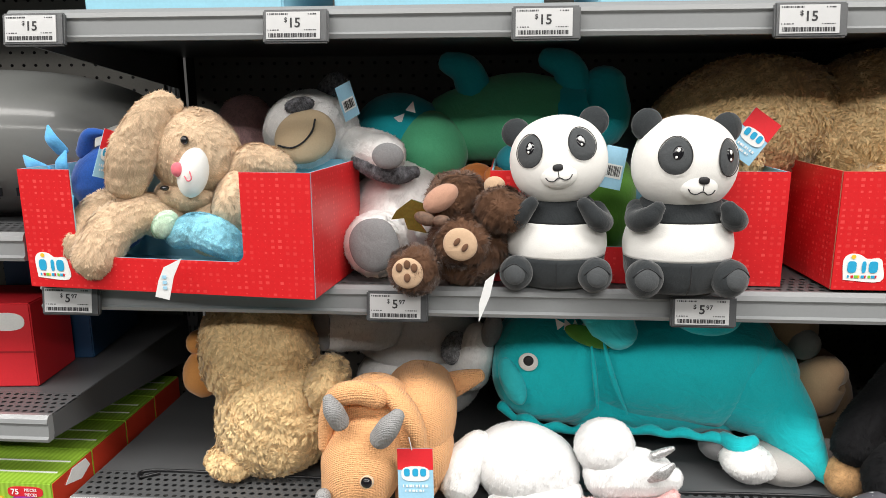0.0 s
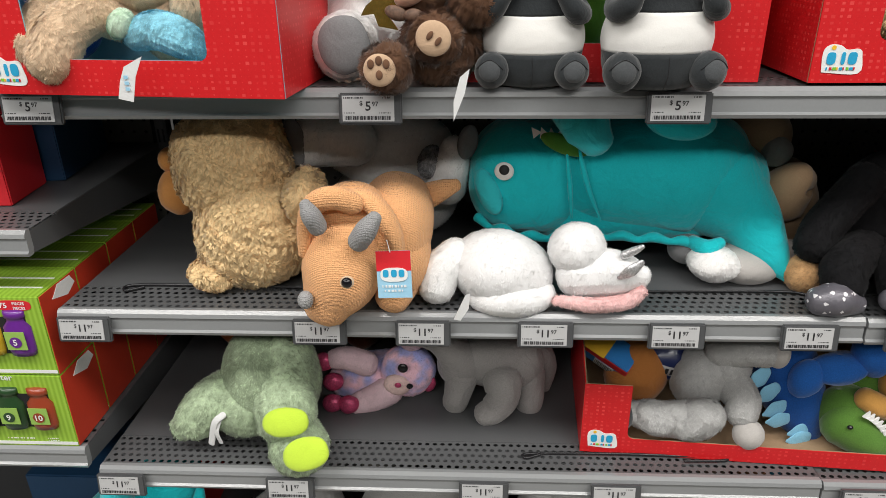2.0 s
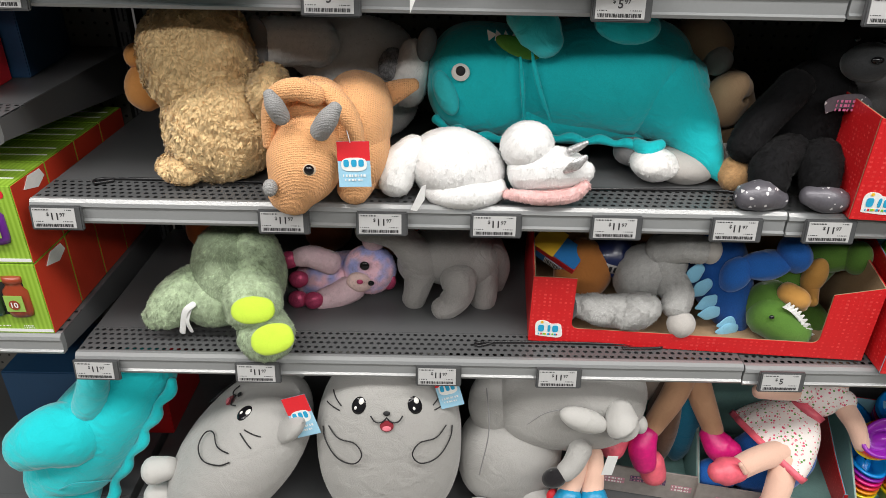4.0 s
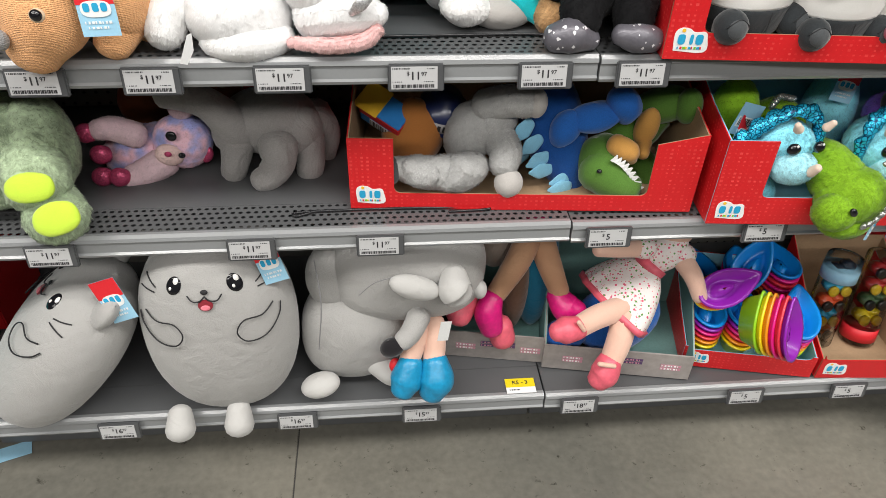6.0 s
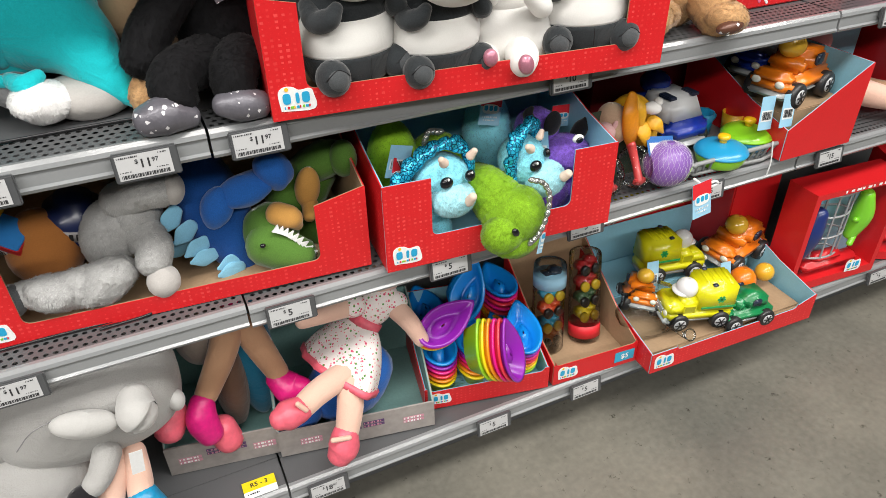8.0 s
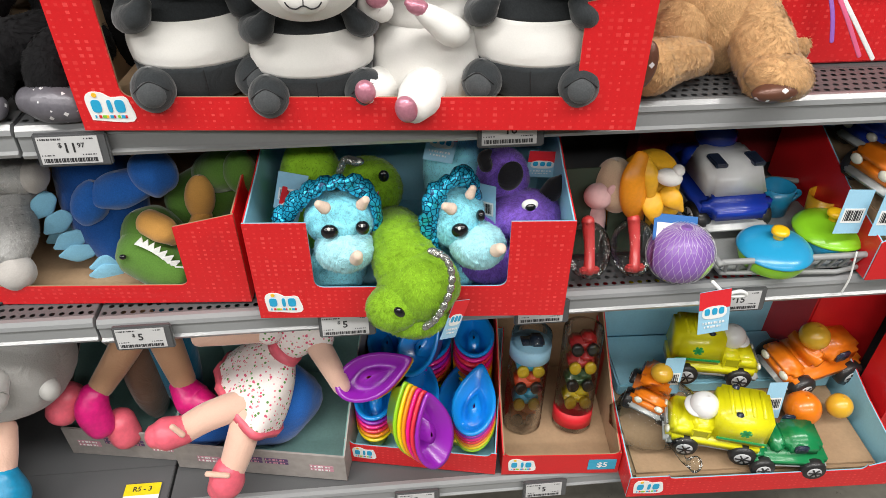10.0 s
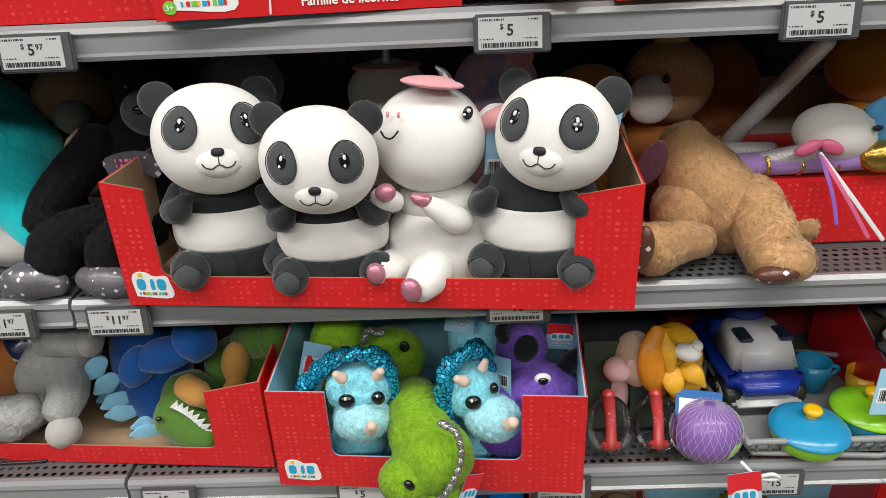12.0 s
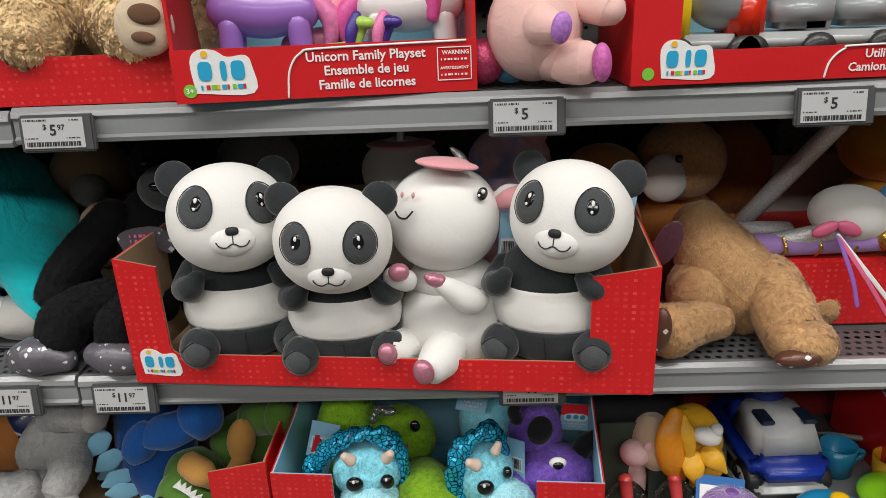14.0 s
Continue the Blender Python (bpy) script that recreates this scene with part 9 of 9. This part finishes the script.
for i, (a, b_) in enumerate((((1.50, 1.12, 1.056), (1.605, 1.10, 1.082)), ((1.45, 1.15, 1.07), (1.57, 1.17, 1.06)), ((1.53, 1.22, 1.06), (1.605, 1.14, 1.215)))):
    wd = thing("unicorn_wand", pose(0, 0, 0), "silver glitter toy wand with pink ribbon", "toy", "glitter wands")
    part("stick", tube([a, tuple((np.array(a) + b_) / 2), b_], [0.013, 0.013, 0.013], n=12), GLIT, wd)
    if i == 0:
        for s, q in ((-1, (-0.04, 0, 0.02)), (1, (0.035, 0, 0.015))):
            part("bow_loop", ell((b_[0] - 0.012 + q[0] * 0.4, b_[1] - 0.018, b_[2] + 0.008), (0.018, 0.006, 0.009), (0, s * 25, 0), 14), RIBP, wd, "pink satin bow")
        for dx, dz, m in ((0.055, -0.125, RIBP), (0.075, -0.13, RIBBON), (0.01, -0.1, mat("purple_satin_ribbon", (0.25, 0.1, 0.4), 0.35))):
            part("streamer", tube([(b_[0] - 0.012, b_[1] - 0.02, b_[2]), (b_[0] + dx * 0.35, b_[1] - 0.04, b_[2] - 0.05), (b_[0] + dx, b_[1] - 0.05, b_[2] + dz * 0.85)], 0.003, n=8, flat=0.15, up=(0, -1, 0)), m, wd, "satin streamer")
uw = thing("unicorn_head_plush", pose(1.628, 1.12, 1.098), "white unicorn head plush on a wand with a blue mane", "plush toy")
part("head", ell((0.0, 0, 0.0), (0.055, 0.04, 0.038), (0, 8, 0), 24), WHITE, uw)
part("ear", tube([(0.04, -0.01, 0.03), (0.055, -0.015, 0.05)], [0.012, 0.004]), SKY, uw, "blue ear")
part("mane", ell((0.055, 0.0, 0.01), (0.02, 0.03, 0.03)), SKY, uw, "blue mane")
part("eye", ell((0.035, -0.034, 0.014), (0.007, 0.003, 0.004), n=10), BLACKSTITCH, uw)
part("post", tube([(-0.01, 0.01, -0.02), (-0.02, 0.02, -0.045)], 0.012, n=10), GLIT, uw)
pr = thing("purple_wand", pose(1.475, 1.115, SC2 + 0.112), "lilac wand with gold marks lying on the shelf", "toy")
part("roll", tube([(0.03, 0.0, 0.0), (0.1, -0.005, 0.003), (0.2, -0.01, 0.008)], 0.016, n=14), velvet("lilac_cloth", (0.36, 0.22, 0.52)), pr)
for i in range(3):
    part("gold_mark", tube([(0.06 + 0.045 * i, -0.012, -0.012), (0.062 + 0.045 * i, -0.022, 0.0), (0.06 + 0.045 * i, -0.014, 0.014)], 0.0025, n=6), GOLD, pr, "gold mark")
part("gold_patch", ell((0.21, -0.02, 0.012), (0.035, 0.02, 0.022)), GOLD, pr, "gold foil end")
og2 = thing("orange_plush", pose(1.74, 1.25, SC2), "orange plush in the shade at the shelf end", "plush toy")
part("body", ell((0, 0, 0.09), (0.07, 0.06, 0.09)), velvet("amber_plush", (0.5, 0.22, 0.02)), og2)
part("head", ell((0, -0.01, 0.22), (0.075, 0.06, 0.06)), velvet("amber_plush", (0.5, 0.22, 0.02)), og2)
solid("card_sheet", box((0, 0, 0.09), (0.34, 0.006, 0.18), 0.001, (-12, 0, 0)), mat("grey_card", (0.3, 0.28, 0.25), 0.8), "plain grey card standing at the shelf back", "card", at=pose(1.66, 1.32, SC2 + 0.004))
solid("black_carton", box((0, 0, 0.13), (0.24, 0.06, 0.26), 0.002), DARK, "black carton at the shelf back", "box", at=pose(1.52, 1.42, SC2))
for x, c, h, lab in ((0.82, SOLE, 0.22, "grey plush behind the pandas"), (1.03, WHITE, 0.2, "white and pink plush behind the pandas"), (1.185, TIEDYE, 0.21, "lavender and pink plush behind the pandas"), (1.32, ORF, 0.18, "orange plush behind the pandas")):
    bh_ = thing("plush_behind", pose(x, 1.22, SC2 + 0.005), lab, "plush toy")
    part("head", ell((0, 0, h), (0.06, 0.05, 0.05), n=20), c, bh_)
    part("body", ell((0, 0.01, h / 2), (0.065, 0.05, h / 2), n=20), c, bh_)
    if x == 1.03:
        part("horn", tube([(0.0, -0.01, 0.24), (0.002, -0.012, 0.275)], [0.009, 0.003]), SILVER, bh_)
        part("brim", ell((0, -0.005, 0.24), (0.05, 0.035, 0.006)), PINK, bh_, "pink brim")
    if x == 1.185:
        part("ear", ell((0.03, -0.02, 0.25), (0.022, 0.015, 0.02)), PINK, bh_)

# ---- upper shelf: playsets ----
SB2 = 1.289
us = thing("playset_box", pose(0.816, 0.975, SB2, 0, 0, 6), "red open playset box with lilac and pink toy unicorns", "toy box")
W, D = 0.322, 0.16
part("front_panel", rect(0, W, 0, 0.055, 0, 0.004), REDPLAIN, us, "", False)
for x in (0, W - 0.004):
    part("side_panel", rect(0, 0.004, 0, 0.2, 0, D), REDPLAIN, us, "", False).matrix_basis = pose(x, 0.0045, 0)
part("back_panel", rect(0.0045, W - 0.0045, 0, 0.2, D - 0.004, 0.004), BLUECARD, us, "", False)
part("base_panel", box((W / 2, D / 2, 0.002), (W - 0.01, D - 0.01, 0.004)), BLUECARD, us, "", False)
badge(us, 0.052, 0.032, 0.06)
part("age_mark", plate(ngon(0.014, 0.014) + (0.016, 0.013), 0.0006, "xz", -0.0008), GREENPRINT, us, "green age mark reading 3+", False)
part("age", lettering("3+", 0.008, (0.016, -0.0016, 0.013)), WHITECARD, us, "", False)
part("curve_line", tube([(0.118, -0.001, 0.002), (0.122, -0.001, 0.03), (0.135, -0.001, 0.047), (0.16, -0.001, 0.051), (0.31, -0.001, 0.053)], 0.0012, n=6), WHITECARD, us, "white curved line")
part("title", [lettering("Unicorn Family Playset", 0.0138, (0.203, -0.0012, 0.042)), lettering("Ensemble de jeu", 0.0138, (0.203, -0.0012, 0.0275)), lettering("Famille de licornes", 0.0138, (0.203, -0.0012, 0.013))], WHITECARD, us, "white lettering", False)
part("warning", [rect(0.279, 0.316, 0.012, 0.013, -0.0012), rect(0.279, 0.316, 0.046, 0.047, -0.0012), rect(0.279, 0.280, 0.012, 0.047, -0.0012), rect(0.315, 0.316, 0.012, 0.047, -0.0012), lettering("WARNING", 0.006, (0.299, -0.0012, 0.041)), lettering("AVERTISSEMENT", 0.0042, (0.2975, -0.0012, 0.025))] + bars(0.283, 0.312, 0.033, 0.035, 8, -0.0012) + bars(0.283, 0.312, 0.017, 0.019, 8, -0.0012), WHITECARD, us, "", False)
for x, y, s_, c, mane in ((0.09, 0.08, 1.25, ("pony_lilac", (0.34, 0.16, 0.55)), ("pony_rose", (0.75, 0.2, 0.42))), (0.255, 0.08, 1.25, ("pony_white", (0.7, 0.66, 0.66)), ("pony_magenta", (0.7, 0.1, 0.35))), (0.175, 0.05, 0.5, ("pony_lime", (0.4, 0.65, 0.1)), ("pony_navy", (0.06, 0.03, 0.25))), (0.205, 0.05, 0.5, ("pony_navy", (0.06, 0.03, 0.25)), ("pony_rose", (0.75, 0.2, 0.42))), (0.15, 0.1, 0.7, ("pony_pink", (0.75, 0.25, 0.35)), ("pony_pink", (0.75, 0.25, 0.35)))):
    po = part("toy_unicorn", [tube([(-0.035, 0, 0.06), (0, 0, 0.058), (0.035, 0, 0.064)], [0.018, 0.022, 0.02]), tube([(0.03, 0, 0.07), (0.045, 0, 0.1), (0.05, -0.005, 0.12)], [0.015, 0.013, 0.018]), ell((0.062, -0.01, 0.118), (0.018, 0.012, 0.013))] + [tube([(x2, y2, 0.05), (x2 * 1.1, y2, 0.012)], [0.011, 0.010]) for x2 in (-0.03, 0.03) for y2 in (-0.009, 0.009)], plastic(c[0], c[1], 0.35), us, "toy unicorn figure")
    po.matrix_basis = pose(x, y, 0.014, 0, 0, 180 if x < 0.1 else 0) @ Matrix.Diagonal((s_, s_, s_, 1))
    part("mane", [tube([(0.04, 0, 0.135), (0.025, -0.012, 0.1), (0.02, -0.018, 0.05)], [0.012, 0.014, 0.006]), tube([(-0.045, 0, 0.07), (-0.06, 0, 0.05), (-0.055, 0, 0.02)], [0.008, 0.01, 0.004])], mat(mane[0] + "_hair", mane[1], 0.4, 0.2, 200), po, "nylon mane and tail")
PALER = velvet("blush_plush", (0.78, 0.50, 0.46), 0.05)
pu = thing("pink_unicorn_plush", pose(1.212, 1.035, SB2), "sitting blush pink velvety plush with lilac soles", "plush toy")
part("body", [ell((-0.011, 0.005, 0.062), (0.0523, 0.062, 0.0583), (0, 4, 0), 32), ell((0.013, -0.005, 0.031), (0.0357, 0.05, 0.0274), n=26)], PALER, pu)
part("head", ell((0.005, 0.0, 0.215), (0.06, 0.055, 0.055), n=26), PALER, pu)
part("arm", tube([(-0.008, -0.050, 0.066), (0.002, -0.065, 0.063)], [0.0226, 0.0155]), PALER, pu)
GRAD = mat("lilac_blue_cloth", (0.42, 0.17, 0.55), 0.6, 0.5, 40)
part("arm_sole", ell((0.006, -0.087, 0.064), (0.0107, 0.008, 0.0155), (0, 10, 20)), GRAD, pu, "lilac sole")
part("leg", tube([(0.018, -0.035, 0.027), (0.035, -0.055, 0.027), (0.040, -0.060, 0.027)], [0.0226, 0.0226, 0.0202]), PALER, pu)
part("leg_sole", ell((0.048, -0.080, 0.029), (0.0101, 0.010, 0.0196), (0, -4, 30)), mat("magenta_sole_cloth", (0.6, 0.13, 0.42), 0.6, 0.4, 40), pu, "magenta sole")
part("arm", tube([(0.043, -0.015, 0.083), (0.060, -0.035, 0.079), (0.065, -0.040, 0.077)], [0.0178, 0.0178, 0.0155]), PALER, pu)
ep = thing("pink_ball_plush", pose(1.145, 1.05, SB2), "shiny rose plush ball beside a box", "plush toy")
part("ball", ell((0, 0, 0.026), (0.025, 0.025, 0.026)), HOTPINK, ep)
part("trim", ell((0.03, 0.01, 0.014), (0.02, 0.018, 0.014)), SKY, ep)
ut = thing("truck_set_box", pose(1.298, 0.99, SB2, 0, 0, 2), "red open box of plastic utility trucks", "toy box")
W = 0.44
part("front_panel", rect(0, W, 0, 0.034, 0, 0.004), REDPLAIN, ut, "", False)
part("corner_panel", rect(0, 0.05, 0.034, 0.2, 0, 0.004), REDPLAIN, ut, "", False)
part("side_panel", plate([(0.0045, 0), (0.16, 0), (0.16, 0.2), (0.0045, 0.2)], 0.004, "yz", 0), REDPLAIN, ut, "", False)
part("side_panel", plate([(0.0045, 0), (0.16, 0), (0.16, 0.2), (0.0045, 0.2)], 0.004, "yz", W - 0.004), REDPLAIN, ut, "", False)
part("back_panel", rect(0.0045, W - 0.0045, 0, 0.2, 0.156, 0.004), BLUECARD, ut, "", False)
part("base_panel", box((W / 2, 0.08, 0.002), (W - 0.01, 0.15, 0.004)), KRAFT, ut, "", False)
badge(ut, 0.058, 0.026, 0.052)
part("round_mark", plate(ngon(0.026, 0.026) + (0.026, 0.108), 0.0006, "xz", -0.0008), TAGBLUE, ut, "pale blue round mark", False)
part("age_mark", plate(ngon(0.013, 0.013) + (0.018, 0.012), 0.0006, "xz", -0.0008), GREENPRINT, ut, "", False)
part("curve_line", tube([(0.205, -0.001, 0.002), (0.209, -0.001, 0.018), (0.222, -0.001, 0.03), (0.245, -0.001, 0.0335), (0.43, -0.001, 0.0335)], 0.0012, n=6), WHITECARD, ut)
part("title", [lettering("Utility", 0.0125, (0.245, -0.0012, 0.0245), "LEFT"), lettering("Camions", 0.0125, (0.229, -0.0012, 0.011), "LEFT")], WHITECARD, ut, "white lettering", False)
for x, y, c in ((1.391, 1.065, ("toy_yellow", (0.75, 0.5, 0.01))), (1.472, 1.065, ("toy_scarlet", (0.65, 0.03, 0.01))), (1.549, 1.075, ("toy_silver", (0.45, 0.47, 0.48)))):
    tk = thing("toy_truck", pose(x, y, SB2 + 0.012), "%s plastic toy truck in an open box" % c[0].split("_")[1], "toy truck", "utility trucks in the box")
    tk.scale = (1.25, 1.25, 1.25)
    part("cab", box((-0.03, 0, 0.045), (0.03, 0.05, 0.05), 0.006), plastic(c[0], c[1]), tk)
    part("chassis", box((0.0, 0, 0.02), (0.09, 0.05, 0.016), 0.004), plastic("toy_grey_trim", (0.38, 0.4, 0.4)), tk)
    part("drum", ell((0.02, 0, 0.06), (0.036, 0.026, 0.03)) if c[0] == "toy_yellow" else box((0.02, 0, 0.045), (0.05, 0.046, 0.03), 0.006), plastic("toy_grey_drum", (0.3, 0.32, 0.33)), tk)
    for wx in (-0.028, 0.03):
        part("wheel", lathe([(0.003, -0.006), (0.014, -0.006), (0.014, 0.006), (0.003, 0.006)], 16, 1, (wx, -0.026, 0.013), (90, 0, 0), 0), plastic("toy_tyre", (0.015, 0.015, 0.016), 0.5), tk, "", True)
fb = thing("bear_plush", pose(0.745, 1.09, SB2 + 0.004), "curly golden tan bear plush with brown soles, in a tray", "plush toy")
fluff("body", ell((0, 0.04, 0.1), (0.1, 0.06, 0.1)), SHERPA, fb, 2600, 0.016, 0.0026, wild=1.0)
fluff("foot", ell((-0.101, -0.060, 0.078), (0.0407, 0.045, 0.0481), (0, 5, 0)), SHERPA, fb, 2600, 0.014, 0.0024, wild=1.0)
fluff("foot", ell((0.018, -0.060, 0.077), (0.0444, 0.04, 0.0444)), SHERPA, fb, 2200, 0.014, 0.0024, wild=1.0)
part("sole", ell((0.043, -0.098, 0.077), (0.0321, 0.012, 0.0321), n=26), velvet("cream_sole_plush", (0.62, 0.50, 0.36)), fb, "cream sole")
part("sole_spot", ell((0.050, -0.110, 0.088), (0.0173, 0.004, 0.0105), (0, 6, 0)), BROWN, fb, "brown spot")
part("sole_spot", ell((0.045, -0.110, 0.065), (0.0129, 0.004, 0.0062), (0, 6, 0)), BROWN, fb, "brown spot")
# ---- goods on the top shelf, out of reach ----
for x in (-0.4, -0.05, 0.3):
    solid("toy_carton", box((0, 0, 0.12), (0.28, 0.3, 0.24), 0.003), BLUECARD, "pale blue toy carton on the top shelf", "box", at=pose(x, 1.22, 1.647))
